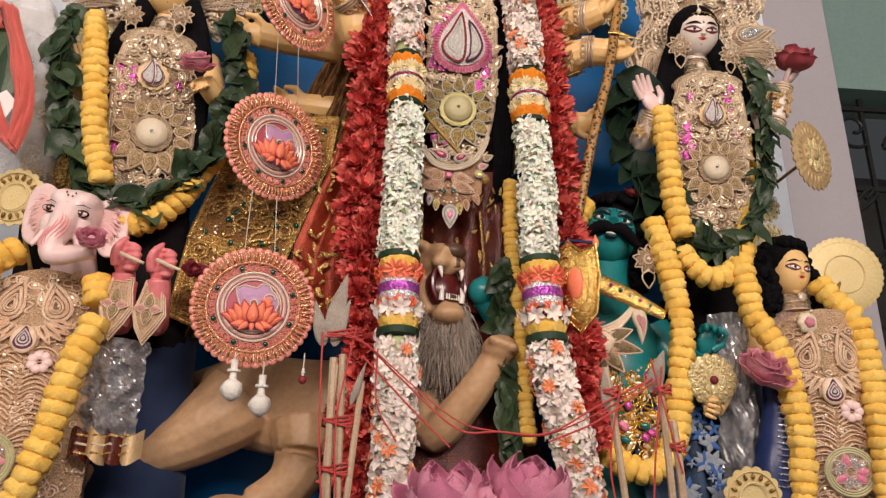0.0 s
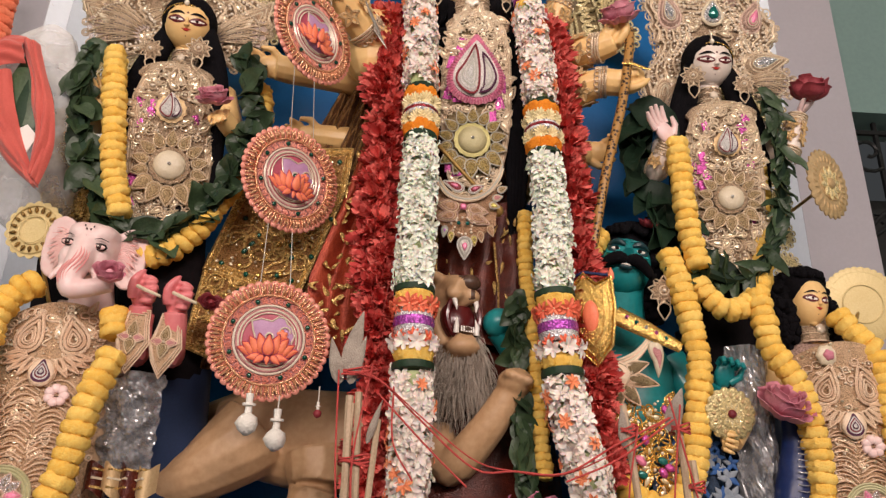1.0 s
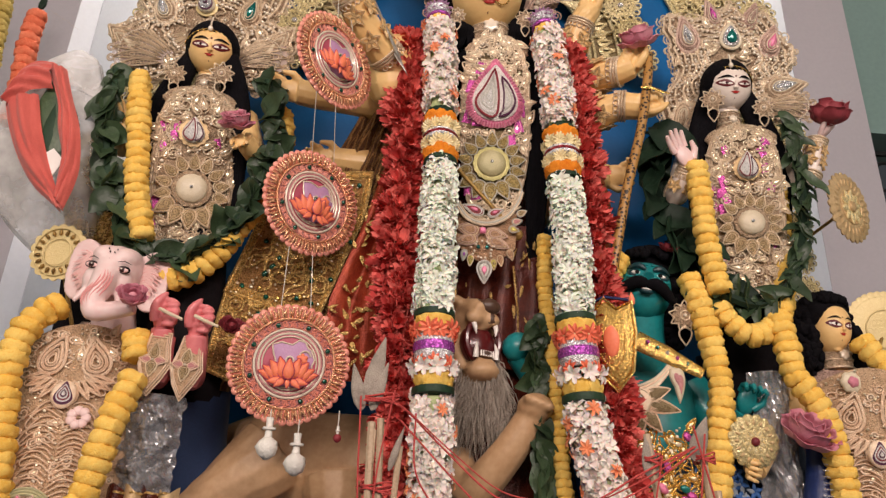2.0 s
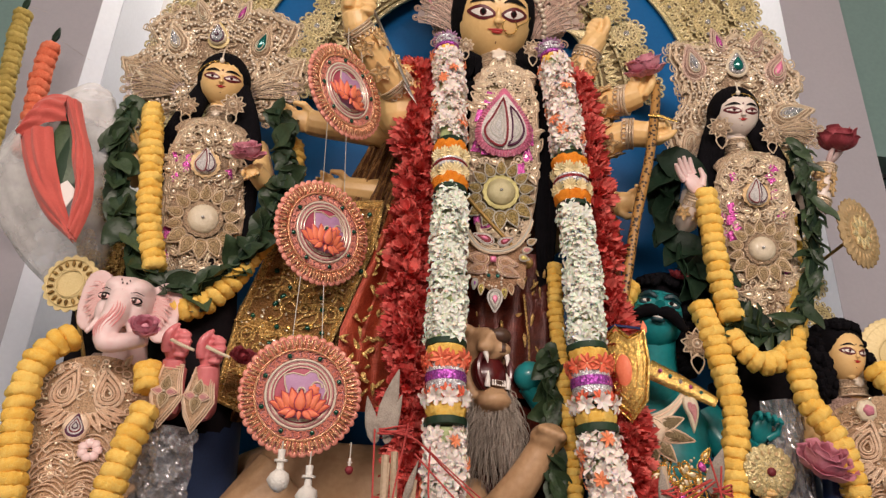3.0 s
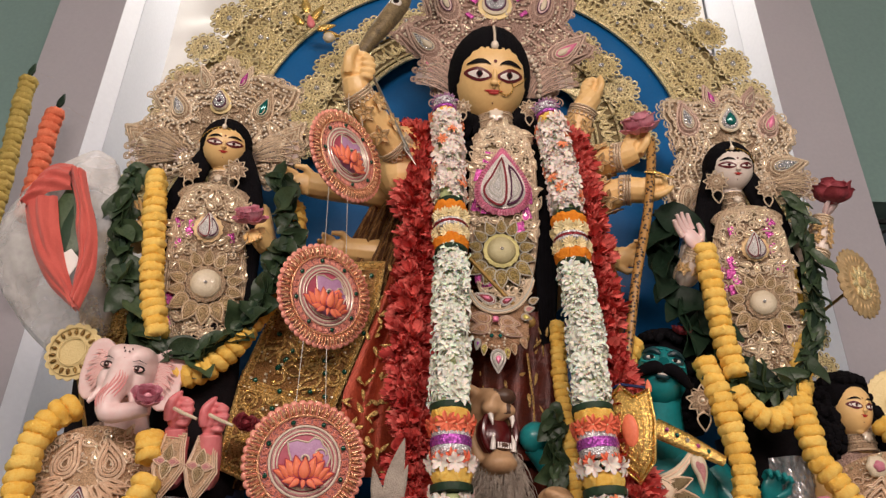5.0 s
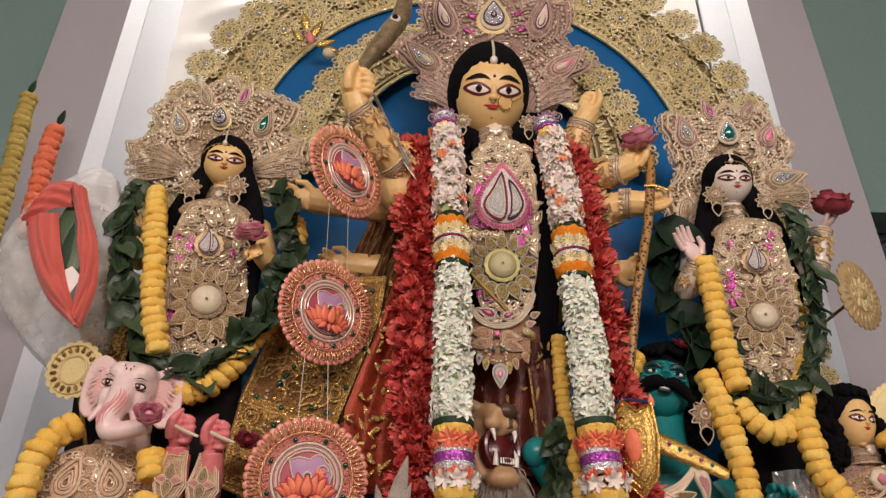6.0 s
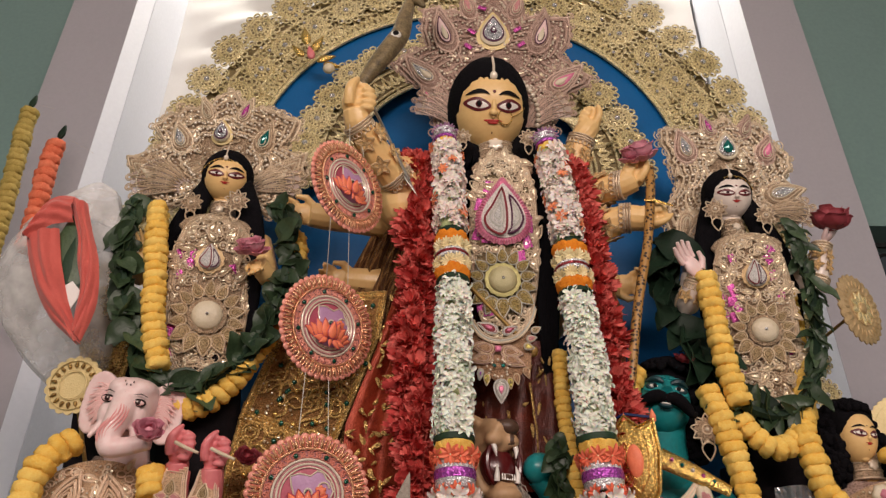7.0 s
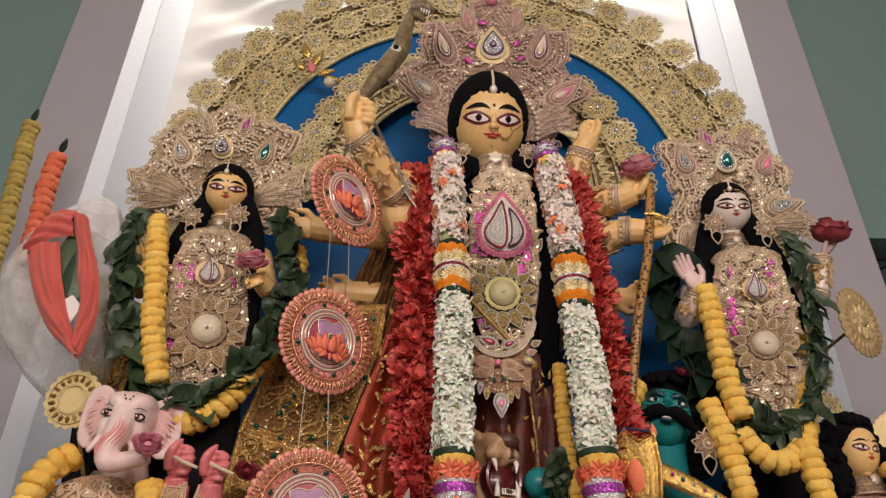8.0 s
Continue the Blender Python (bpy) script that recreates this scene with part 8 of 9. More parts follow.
def lotus_medallion(x, y, z, r, yaw, tilt, roll):
    m = facing(x, y, z, yaw, tilt, roll)
    t = thing("lotus_medallion", (x, y, z - r), "round salmon and gold medallion with orange lotus motif", "medallion", "hanging medallions")
    part("disc", Geo().plate(circle(r * 0.955, 48), m @ Matrix.Translation((0, 0, -0.006)), 0.006, 0.0, inset=0.95), M_ROSEF, t)
    n = 44
    for i in range(n):
        a = 2 * math.pi * i / n
        piece("rim_loop", SCAL, t, m @ Matrix.Rotation(a, 4, "Z") @ Matrix.Translation((0, r * 0.735, 0)) @ Matrix.Scale(r / 0.108, 4) @ Matrix.Rotation(random.uniform(-.12, .12), 4, "Y"))
    g = Geo()
    for i in range(64):
        a = 2 * math.pi * i / 64
        g.wire(spiral(0.0066 + 0.002 * (i % 2), 1.2, 9), m @ Matrix.Translation((r * 0.645 * math.cos(a), r * 0.645 * math.sin(a), 0.003)) @ Matrix.Rotation(a, 4, "Z"), 0.0012, 4, closed=False)
    part("filigree", g, M_CORALF, t, "rose filigree ring", kind="stuff")
    for k, rr, mt in ((0.735, 0.0022, M_GOLDR), (0.56, 0.0022, M_PEARL), (0.515, 0.0022, M_ROSEF), (0.49, 0.0024, M_PEARL)):
        part("ring", Geo().wire(circle(r * k, 56), m, rr, 6, 0.004), mt, t)
    part("field", Geo().plate(circle(r * 0.49, 40), m @ Matrix.Translation((0, 0, 0.001)), 0.003, 0, inset=0.95), M_MOTIFR, t, "crimson card field")
    bird = [(-0.30, 0.28), (-0.16, 0.33), (0.02, 0.30), (0.12, 0.38), (0.22, 0.36), (0.27, 0.27), (0.34, 0.22), (0.40, 0.08), (0.36, -0.03), (0.39, -0.16), (0.30, -0.30), (0.12, -0.40), (-0.12, -0.40), (-0.28, -0.30), (-0.34, -0.18), (-0.22, 0.02), (-0.27, 0.14)]
    part("mauve_motif", Geo().plate([(a * r, b * r) for a, b in bird][::-1], m @ Matrix.Translation((0, 0, 0.004)), 0.003, 0.001, inset=0.9), M_MAUVE, t, "mauve card motif")
    g = Geo().wire([(a * r, b * r) for a, b in bird], m, 0.0016, 5, 0.007)
    g.wire([(0.24 * r + 0.09 * r * math.cos(q), 0.12 * r + 0.09 * r * math.sin(q)) for q in [0.5 * i for i in range(10)]], m, 0.0016, 5, 0.009, closed=False)
    part("motif_edge", g, M_PEARL, t)
    for i, (a, s, dx, dy) in enumerate(((76, 1.0, -0.16, 0.02), (-76, 1.0, 0.16, 0.02), (58, 1.05, -0.12, 0.0), (-58, 1.05, 0.12, 0.0), (38, 1.08, -0.09, 0.0), (-38, 1.08, 0.09, 0.0), (18, 1.08, -0.05, 0.0), (-18, 1.08, 0.05, 0.0),
                                        (100, 0.70, -0.10, -0.03), (-100, 0.70, 0.10, -0.03), (132, 0.60, -0.06, -0.02), (-132, 0.60, 0.06, -0.02), (180, 0.45, 0.0, -0.02), (0, 1.02, 0.0, -0.02))):
        piece("lotus_petal", LPET, t, m @ Matrix.Translation((dx * r, (-0.26 + dy) * r, 0.006 + 0.0012 * i)) @ Matrix.Rotation(radians(a), 4, "Z") @ Matrix.Scale(r / 0.108 * s, 4))
    part("blossom", Geo().plate(scallop(r * 0.085, 6, 0.35, 4), m @ Matrix.Translation((0.20 * r, 0.07 * r, 0.009)), 0.002, 0.002), M_MOTIFO, t)
    part("dotted_rim", Geo().wire(circle(r * 0.435, 48), m, 0.0013, 4, 0.006), M_PEARL, t)
    for i in range(8):
        a = radians(22.5 + 45 * i)
        piece("green_gem", GEM, t, m @ Matrix.Translation((r * 0.645 * math.cos(a), r * 0.645 * math.sin(a), 0.005)) @ Matrix.Scale(r / 0.108, 4))
    piece("green_gem", GEM, t, m @ Matrix.Translation((0.0, 0.004, 0.012)))
    part("gem_ring", Geo().wire(circle(0.0065, 14), m @ Matrix.Translation((0, 0.004, 0.012)), 0.0016, 5), M_PEARL, t)
    return m


random.seed(81)
MEDS = [(-0.327, 1.307, 2.424, 0.103, 50, 0, -8), (-0.353, 1.375, 2.138, 0.107, 40, 5, -4), (-0.357, 1.357, 1.817, 0.107, 12, 4, 0)]
mm = [lotus_medallion(*a) for a in MEDS]


def cord(name, pts, r, mat, label, category="thread", n=24, group=""):
    solid(name, Geo().tube(spline(pts, n), r, 6), mat, label, category, group=group)


for (a, b) in ((0, 1), (1, 2)):
    for sx in (-1, 1):
        cord("thread", [mm[a] @ Vector((sx * 0.026, -0.10, 0)), mm[b] @ Vector((sx * 0.026, 0.10, 0))], 0.0007, M_STRING, "thin white thread joining hanging medallions", n=4, group="threads")
for sx in (-1, 1):
    cord("thread", [mm[0] @ Vector((sx * 0.022, 0.10, 0)), (-0.335 + sx * 0.006, 1.305, 2.66)], 0.0007, M_STRING, "thin white thread from statue's hand to medallion", n=4, group="threads")


def pith_drop(x, y, z, r, top, mat=M_PITH, label="white pith ball drop hanging under a medallion"):
    t = thing("pith_drop", (x, y, z - r), label, "ornament", "pith drops")
    part("ball", Geo().lathe([(0.2 * r, -r), (0.75 * r, -0.6 * r), (r, 0.0), (0.8 * r, 0.55 * r), (0.35 * r, 0.9 * r)], Matrix.Translation((x, y, z)), 9, 0, lambda i, j: 1.06 if (i + j) % 2 else 0.94), mat, t)
    part("neck", Geo().lathe([(0.36 * r, 0.8 * r), (0.30 * r, 1.5 * r), (0.6 * r, 1.55 * r), (0.6 * r, 1.75 * r), (0.3 * r, 1.8 * r), (0.36 * r, 2.6 * r)], Matrix.Translation((x, y, z)), 8), M_PITH, t)
    part("thread", Geo().tube([(x, y, z + 2.4 * r), (x, y, top)], 0.001, 5), M_STRING, t)


pith_drop(-0.375, 1.345, 1.672, 0.019, 1.735)
pith_drop(-0.326, 1.345, 1.648, 0.019, 1.72)
pith_drop(-0.262, 1.36, 1.694, 0.0075, 1.74, M_ROSED, "small plum bead drop hanging by a medallion")


# ---- gold paper discs ----
def paper_disc(name, x, y, z, r, yaw, tilt, mat, label, petals=18, centre=None, hole=False, stick=None, ribs=True, amp=0.09):
    t = thing(name, (x, y, z - r), label, "ornament", "paper discs")
    m = facing(x, y, z, yaw, tilt)
    part("plate", Geo().plate(scallop(r, petals, amp, 5), m, 0.004, 0.004 if not hole else -0.002, inset=0.9), mat, t)
    g = Geo()
    g.wire(circle(r * 0.86, 40), m, r * 0.022, 5, 0.005)
    g.wire(circle(r * 0.50, 32), m, r * 0.022, 5, 0.008)
    part("ring_cord", g, mat, t)
    for i in range(petals if ribs else 0):
        a = 2 * math.pi * i / petals
        part("rib", Geo().plate(tear(r * 0.13, r * 0.24, 8), m @ Matrix.Rotation(a, 4, "Z") @ Matrix.Translation((0, r * 0.60, 0.005)), 0.002, 0.002), M_GOLDD if hole else M_TAN, t)
    if centre:
        part("centre", Geo().plate(circle(r * 0.17, 16), m @ Matrix.Translation((0, 0, 0.008)), 0.004, 0.004), centre, t)
        for i in range(10):
            piece("petal", GPET, t, m @ Matrix.Rotation(0.628 * i, 4, "Z") @ Matrix.Translation((0, r * 0.16, 0.007)) @ Matrix.Scale(r / 0.09, 4))
    if stick:
        part("stick", Geo().tube([(x, y + 0.006, z), stick], 0.004, 6), M_GOLDD, t)


GPET = petal_mesh("petal", 0.018, 0.032, [M_GOLDP, M_YPAPER])
paper_disc("paper_disc", -0.829, 1.41, 2.022, 0.0545, -5, 5, M_YPAPER, "pale gold scalloped paper disc behind the elephant head", 18, None, True, (-0.78, 1.45, 1.86))
paper_disc("paper_disc", 0.868, 1.60, 2.302, 0.084, 30, 4, M_TAN, "gold paper rosette disc beside the grey pillar", 26, M_TAN, stick=(0.80, 1.72, 2.25))
paper_disc("paper_disc", 0.898, 1.60, 2.005, 0.086, -8, 6, M_YPAPER, "large pale gold paper plate behind a youth", 36, None, False, (0.80, 1.55, 1.85), False, 0.035)
paper_disc("paper_fan", 0.466, 1.385, 1.722, 0.046, 5, 8, M_GOLDP, "gold paper fan with red centre in a hand", 16, M_ROSED, stick=(0.462, 1.39, 1.66))
paper_disc("paper_fan", 0.508, 1.365, 1.522, 0.050, 0, 8, M_YPAPER, "pale gold scalloped paper fan by the peacock", 16, None, True, (0.508, 1.39, 1.40))

# ---- drapes on the central figure ----
def mixp(a, b, t):
    return a + (b - a) * t


def track(ctrl, v):
    """Interpolated point on a list of points."""
    k = min(len(ctrl) - 2, int(v * (len(ctrl) - 1)))
    f = v * (len(ctrl) - 1) - k
    return Vector(ctrl[k]).lerp(Vector(ctrl[k + 1]), f)


def drape(name, left, right, folds, depth, mat, label, nu=36, nv=40):
    def fn(u, v):
        p = track(left, v).lerp(track(right, v), u)
        p.y -= depth * math.sin(folds * math.pi * u + 1.3 * v) + 0.3 * depth * math.sin(2.7 * folds * u + 5 * v) + 0.004 * noise.noise(Vector((7 * u, 9 * v, folds)))
        return p
    return solid(name, Geo().sheet(fn, nu, nv, 0.003), mat, label, "cloth"), fn


veil, veil_at = drape("net_veil", [(-0.215, 1.53, 2.665), (-0.30, 1.54, 2.42), (-0.405, 1.54, 2.17), (-0.52, 1.54, 1.98), (-0.555, 1.55, 1.80)],
      [(-0.16, 1.50, 2.60), (-0.19, 1.49, 2.40), (-0.25, 1.50, 2.17), (-0.29, 1.51, 1.98), (-0.33, 1.52, 1.78)], 7, 0.010, M_NETD, "brown and gold net veil draped from the shoulder")
g = Geo()
for i in range(-10, 15):
    for sl in (-1, 1):
        run = [(i / 12 + (0.9 if sl > 0 else -0.9) * (j / 40) * 0.9 + (0 if sl > 0 else 0.6), j / 40) for j in range(41)]
        run = [Vector(veil_at(u, v)) + Vector((0, -0.004 - 0.001 * sl, 0)) for u, v in run if 0 <= u <= 1]
        if len(run) > 3:
            g.tube(run, [0.0016 + 0.0010 * (j % 2) for j in range(len(run))], 5)
part("net_mesh", g, M_NET, veil, "knotted gold net threads", kind="stuff")
red_drape, _ = drape("brocade_drape", [(-0.205, 1.475, 2.36), (-0.225, 1.475, 2.26), (-0.262, 1.47, 2.12), (-0.312, 1.465, 1.97), (-0.318, 1.48, 1.82)],
      [(-0.135, 1.50, 2.40), (-0.135, 1.48, 2.25), (-0.135, 1.47, 2.10), (-0.13, 1.47, 1.94), (-0.125, 1.48, 1.80)], 5, 0.012, M_BROC, "red and gold brocade sari drape in pleats")
drape("brocade_drape", [(0.17, 1.53, 2.36), (0.20, 1.52, 2.25), (0.21, 1.52, 2.10), (0.19, 1.52, 1.95)],
      [(0.240, 1.52, 2.37), (0.272, 1.51, 2.25), (0.268, 1.51, 2.10), (0.25, 1.52, 1.95)], 3, 0.010, M_BROCO, "rust gold brocade drape at the goddess's side")
skirt, _ = drape("skirt_panel", [(-0.09, 1.485, 2.16), (-0.10, 1.475, 2.0), (-0.11, 1.47, 1.85)], [(0.11, 1.485, 2.16), (0.115, 1.475, 2.0), (0.12, 1.47, 1.85)],
      7, 0.006, M_BROCD, "red brocade skirt front in vertical pleats")
# gold borders and motifs on the cloth
for (x0, z0, x1, z1, y) in ((0.052, 2.06, 0.060, 1.86, 1.462), (-0.066, 2.10, -0.070, 1.86, 1.462)):
    part("gold_border", Geo().tube([(x0, y, z0), ((x0 + x1) / 2 + 0.004, y - 0.004, (z0 + z1) / 2), (x1, y, z1)], 0.0035, 6, flat=0.4), M_TRIM, skirt, "gold gota border")
g = Geo()
for i in range(110):
    v, u = random.random(), random.random()
    p = track([(-0.225, 1.455, 2.30), (-0.262, 1.452, 2.12), (-0.312, 1.447, 1.96), (-0.318, 1.452, 1.84)], v).lerp(track([(-0.14, 1.47, 2.36), (-0.14, 1.46, 2.15), (-0.14, 1.45, 1.96), (-0.14, 1.45, 1.80)], v), u)
    g.plate(tear(random.uniform(0.006, 0.013), random.uniform(0.012, 0.028), 11, 0.6), facing(p.x, p.y + random.uniform(-0.002, 0.008), p.z, random.uniform(-30, 30), random.uniform(-25, 25), random.uniform(0, 360)), 0.001, 0.001)
part("woven_pattern", g, M_TRIM, red_drape, "small gold flower motifs", kind="stuff")


def gold_panel(pts, y, label, seqs, nfill):
    o = [(a, b) for a, b in pts]
    cx, cz = sum(p[0] for p in o) / len(o), sum(p[1] for p in o) / len(o)
    o = [(a - cx, b - cz) for a, b in o]
    m = facing(cx, y, cz, 0, 3)
    t = thing("embroidered_shawl", (cx, y, cz + min(p[1] for p in o)), label, "cloth", "embroidered shawls")
    part("cloth", Geo().plate(o, m, 0.006, 0.006, inset=0.9), M_NET, t)
    g = Geo()
    for k in (1.0, 0.955, 0.90):
        sub = []
        for (a, b), (c, d) in zip(o, o[1:] + o[:1]):
            sub += [(k * (a + (c - a) * i / 8), k * (b + (d - b) * i / 8)) for i in range(8)]
        g.wire(sub, m, 0.0045 if k == 1 else 0.003, 5, 0.008)
    for (a, b), (c, d) in zip(o, o[1:] + o[:1]):
        L = math.hypot(c - a, d - b)
        for i in range(int(L / 0.006)):
            f = i * 0.006 / L
            p, q = a + (c - a) * f, b + (d - b) * f
            g.tube([(p * 0.97, q * 0.97, 0.010), (p * 0.905, q * 0.905, 0.012)], 0.0018, 4, m=m)
            g.tube([(p, q, 0.004), (p * 1.03 + random.uniform(-.002, .002), q * 1.03, 0.003)], 0.0012, 4, m=m)
    part("border", g, M_TRIM, t, "glittering gold fringe border")
    xs, ys = [p[0] for p in o], [p[1] for p in o]
    g = Geo()
    for i in range(nfill // 4):
        cx, cy, q, s = random.uniform(min(xs), max(xs)), random.uniform(min(ys), max(ys)), random.uniform(-0.5, 1.1), random.uniform(0.03, 0.07)
        run = [(cx + (j - 7) / 7 * s * math.cos(q) - 0.010 * math.sin(0.7 * j + i) * math.sin(q), cy + (j - 7) / 7 * s * math.sin(q) + 0.010 * math.sin(0.7 * j + i) * math.cos(q)) for j in range(15)]
        run = [p for p in run if inside(p[0] * 1.12, p[1] * 1.12, o)]
        if len(run) > 4:
            g.tube([(a, b, 0.013) for a, b in run], [0.0022 if j % 2 else 0.0034 for j in range(len(run))], 5, 0, m=m)
    for i in range(nfill // 14):
        cx, cy = random.uniform(min(xs), max(xs)), random.uniform(min(ys), max(ys))
        if inside(cx * 1.2, cy * 1.2, o):
            for k in (1.0, 0.6):
                g.wire(circle(0.017 * k, 14), m @ Matrix.Translation((cx, cy, 0.013)), 0.0024, 5)
    part("bead_chain", g, M_TRIM, t, "rows of sewn gold bead chain", kind="stuff")
    g = Geo()
    for i in range(nfill // 2):
        cx, cy = random.uniform(min(xs), max(xs)), random.uniform(min(ys), max(ys))
        if inside(cx * 1.08, cy * 1.08, o):
            g.plate(circle(random.uniform(0.0018, 0.0036), 6), m @ Matrix.Translation((cx, cy, 0.014)) @ Matrix.Rotation(random.uniform(-.6, .6), 4, "X") @ Matrix.Rotation(random.uniform(-.6, .6), 4, "Y"), 0.0006, 0.0003)
    part("sequin_scatter", g, M_SEQ, t, "pale gold sequins", kind="stuff")
    for i in range(seqs):
        for _ in range(30):
            a, b = random.uniform(-.15, .15), random.uniform(-.15, .15)
            if inside(a, b, o):
                break
        part("sequin", Geo().lathe([(0.0055, 0), (0.0055, 0.002), (0.003, 0.004)], m @ Matrix.Translation((a, b, 0.013)), 8), M_EMER if i % 4 else M_GOLDB, t)


gold_panel([(-0.440, 2.245), (-0.525, 1.985), (-0.340, 1.930), (-0.262, 2.16), (-0.25, 2.26)], 1.485, "gold embroidered triangular panel with green sequins", 26, 260)
gold_panel([(-0.520, 2.015), (-0.545, 1.83), (-0.47, 1.80), (-0.36, 1.86), (-0.335, 1.965)], 1.500, "lower gold embroidered flounce with fringed edge", 10, 130)
gold_panel([(-0.875, 2.203), (-0.819, 2.221), (-0.775, 2.134), (-0.781, 2.061), (-0.861, 2.084), (-0.883, 2.145)][::-1], 1.50, "brown gold net hanging behind the paper disc", 6, 110)

drape("dark_cloth", [(-0.905, 1.57, 2.205), (-0.895, 1.57, 2.05), (-0.885, 1.57, 1.90)], [(-0.69, 1.57, 2.235), (-0.69, 1.57, 2.05), (-0.69, 1.57, 1.90)], 5, 0.008, M_BLOUSE, "dark maroon cloth hanging behind the paper disc")
lt2 = thing("gilt_lace_drop", (-0.838, 1.46, 2.179), "glittering gold lace drop beside the leaf garland", "ornament")
for x, z in [(-0.856, 2.292), (-0.834, 2.272), (-0.845, 2.238), (-0.823, 2.216), (-0.838, 2.199)]:
    part("lace_flower", Geo().plate(scallop(0.017, 7, 0.3, 4), facing(x, 1.455, z, -15, 5), 0.003, 0.004), M_GOLDB, lt2)
    part("lace_loop", Geo().wire(scallop(0.021, 7, 0.3, 4), facing(x, 1.452, z, -15, 5), 0.0018, 5), M_GOLDP, lt2)


# ---- lotuses and cloth roses ----
def cup_petal(name, mat, w, blunt=0.0):
    g = Geo()
    n, k = 11, 7
    def fn(u, v):
        hw = w * 0.5 * math.sin(math.pi * (0.12 + (0.88 - blunt) * v) ** 0.8) ** 0.7
        x = (u - 0.5) * 2 * hw
        return (x, v, -0.34 * math.sin(math.pi * v * 0.95) + 1.1 * x * x / w - blunt * 1.2 * v ** 6 + 0.030 * v * math.sin(11 * v + 7 * u) + 0.02 * math.sin(9 * u))
    return g.sheet(fn, k, n, 0.02).mesh(name, mat)


LOT = cup_petal("petal", M_LOTUS, 0.92)
ROSP = cup_petal("petal", M_ROSE, 0.95, 0.22)
M_ROSEM = material("wine_cloth_petal", (0.44, 0.075, 0.095), (0.28, 0.03, 0.045), 0.6, scale=25, fine=300, bump=0.3, vary=0.3)
ROSM = cup_petal("petal", M_ROSEM, 0.95, 0.22)
ROSD = cup_petal("petal", M_ROSED, 0.95, 0.22)


def flower(name, x, y, z, r, mesh, label, up=(0, -0.5, 1), layers=((5, 15, 0.8), (7, 42, 1.0), (9, 72, 1.1)), core=M_LOTUS, category="flower"):
    t = thing(name, (x, y, z), label, category)
    base = Matrix.Translation((x, y, z)) @ along(up, 0, (1, 0, 0))
    part("receptacle", Geo().ell(base @ Matrix.Translation((0, 0, r * 0.25)), r * 0.28, r * 0.28, r * 0.4, 10, 8), core, t)
    for n, open_, s in layers:
        off = random.uniform(0, 6.28)
        for i in range(n):
            a = off + 6.283 * i / n + random.uniform(-.15, .15)
            m = base @ Matrix.Rotation(a, 4, "Z") @ Matrix.Translation((r * 0.12, 0, 0)) @ Matrix.Rotation(radians(open_ + random.uniform(-9, 9)), 4, "Y")
            # petal's local y runs up, z inwards
            m = m @ Matrix(((0, 0, -1, 0), (1, 0, 0, 0), (0, 1, 0, 0), (0, 0, 0, 1)))
            piece("petal", mesh, t, m @ Matrix.Scale(r * s * random.uniform(0.9, 1.1), 4))


random.seed(91)
slab("altar_ledge", (-0.26, 1.02, 1.36, 0.30, 1.16, 1.488), M_NAVY, "low navy cloth covered ledge before the statues", "ledge")
flower("lotus_flower", -0.030, 1.085, 1.492, 0.064, LOT, "open pink lotus flower laid before the statues", (-0.1, -0.35, 1), ((4, 2, 0.95), (5, 14, 1.05), (7, 34, 1.12), (7, 68, 1.15)))
flower("lotus_flower", 0.068, 1.085, 1.497, 0.066, LOT, "half-open pink lotus flower laid before the statues", (0.15, -0.3, 1), ((4, 2, 1.0), (5, 12, 1.1), (7, 28, 1.15), (7, 58, 1.15)))
flower("lotus_flower", 0.020, 1.06, 1.490, 0.050, LOT, "pink lotus flower tucked between two larger ones", (0.0, -0.6, 1), ((4, 4, 0.9), (6, 24, 1.0), (7, 60, 1.1)))
flower("cloth_lotus", 0.560, 1.385, 1.728, 0.050, ROSP, "dusky pink cloth lotus on the peacock's head", (0.15, -0.8, 0.8), ((4, 0, 0.85), (5, 10, 0.95), (6, 24, 1.0), (6, 48, 0.95)), M_ROSE)
flower("cloth_rose", -0.523, 1.375, 2.300, 0.034, ROSP, "dusky pink cloth rose in a maiden's hand", (0.0, -0.8, 0.8), ((4, 2, 0.8), (5, 14, 0.9), (6, 30, 0.95), (6, 55, 0.9)), M_ROSE)
flower("cloth_rose", 0.748, 1.435, 2.422, 0.056, ROSM, "maroon cloth rose on a raised palm", (0.05, -0.45, 1), ((4, -4, 0.85), (5, 6, 0.9), (6, 16, 0.9), (6, 32, 0.85)), M_ROSEM)
flower("cloth_rose", -0.630, 1.312, 1.903, 0.030, ROSP, "dusky pink cloth rose by the elephant's trunk", (0.2, -0.8, 0.6), ((4, 2, 0.8), (5, 14, 0.9), (6, 34, 0.95)), M_ROSE)
flower("cloth_rose", 0.328, 1.415, 2.590, 0.048, ROSP, "salmon cloth rose in the goddess's hand", (-0.3, -0.6, 0.8), ((4, 2, 0.8), (5, 14, 0.9), (6, 30, 0.95), (6, 55, 0.9)), M_ROSE)
flower("cloth_rose", 0.370, 1.46, 2.110, 0.022, ROSD, "small plum cloth flower in the demon's hair", (0.2, -0.6, 0.8), ((4, 10, 0.75), (6, 38, 0.95)), M_ROSED)
flower("cloth_rose", -0.478, 1.40, 1.885, 0.024, ROSD, "small maroon cloth flower beside clasped pink fists", (0.2, -0.8, 0.5), ((4, 10, 0.75), (6, 40, 0.95)), M_ROSED)

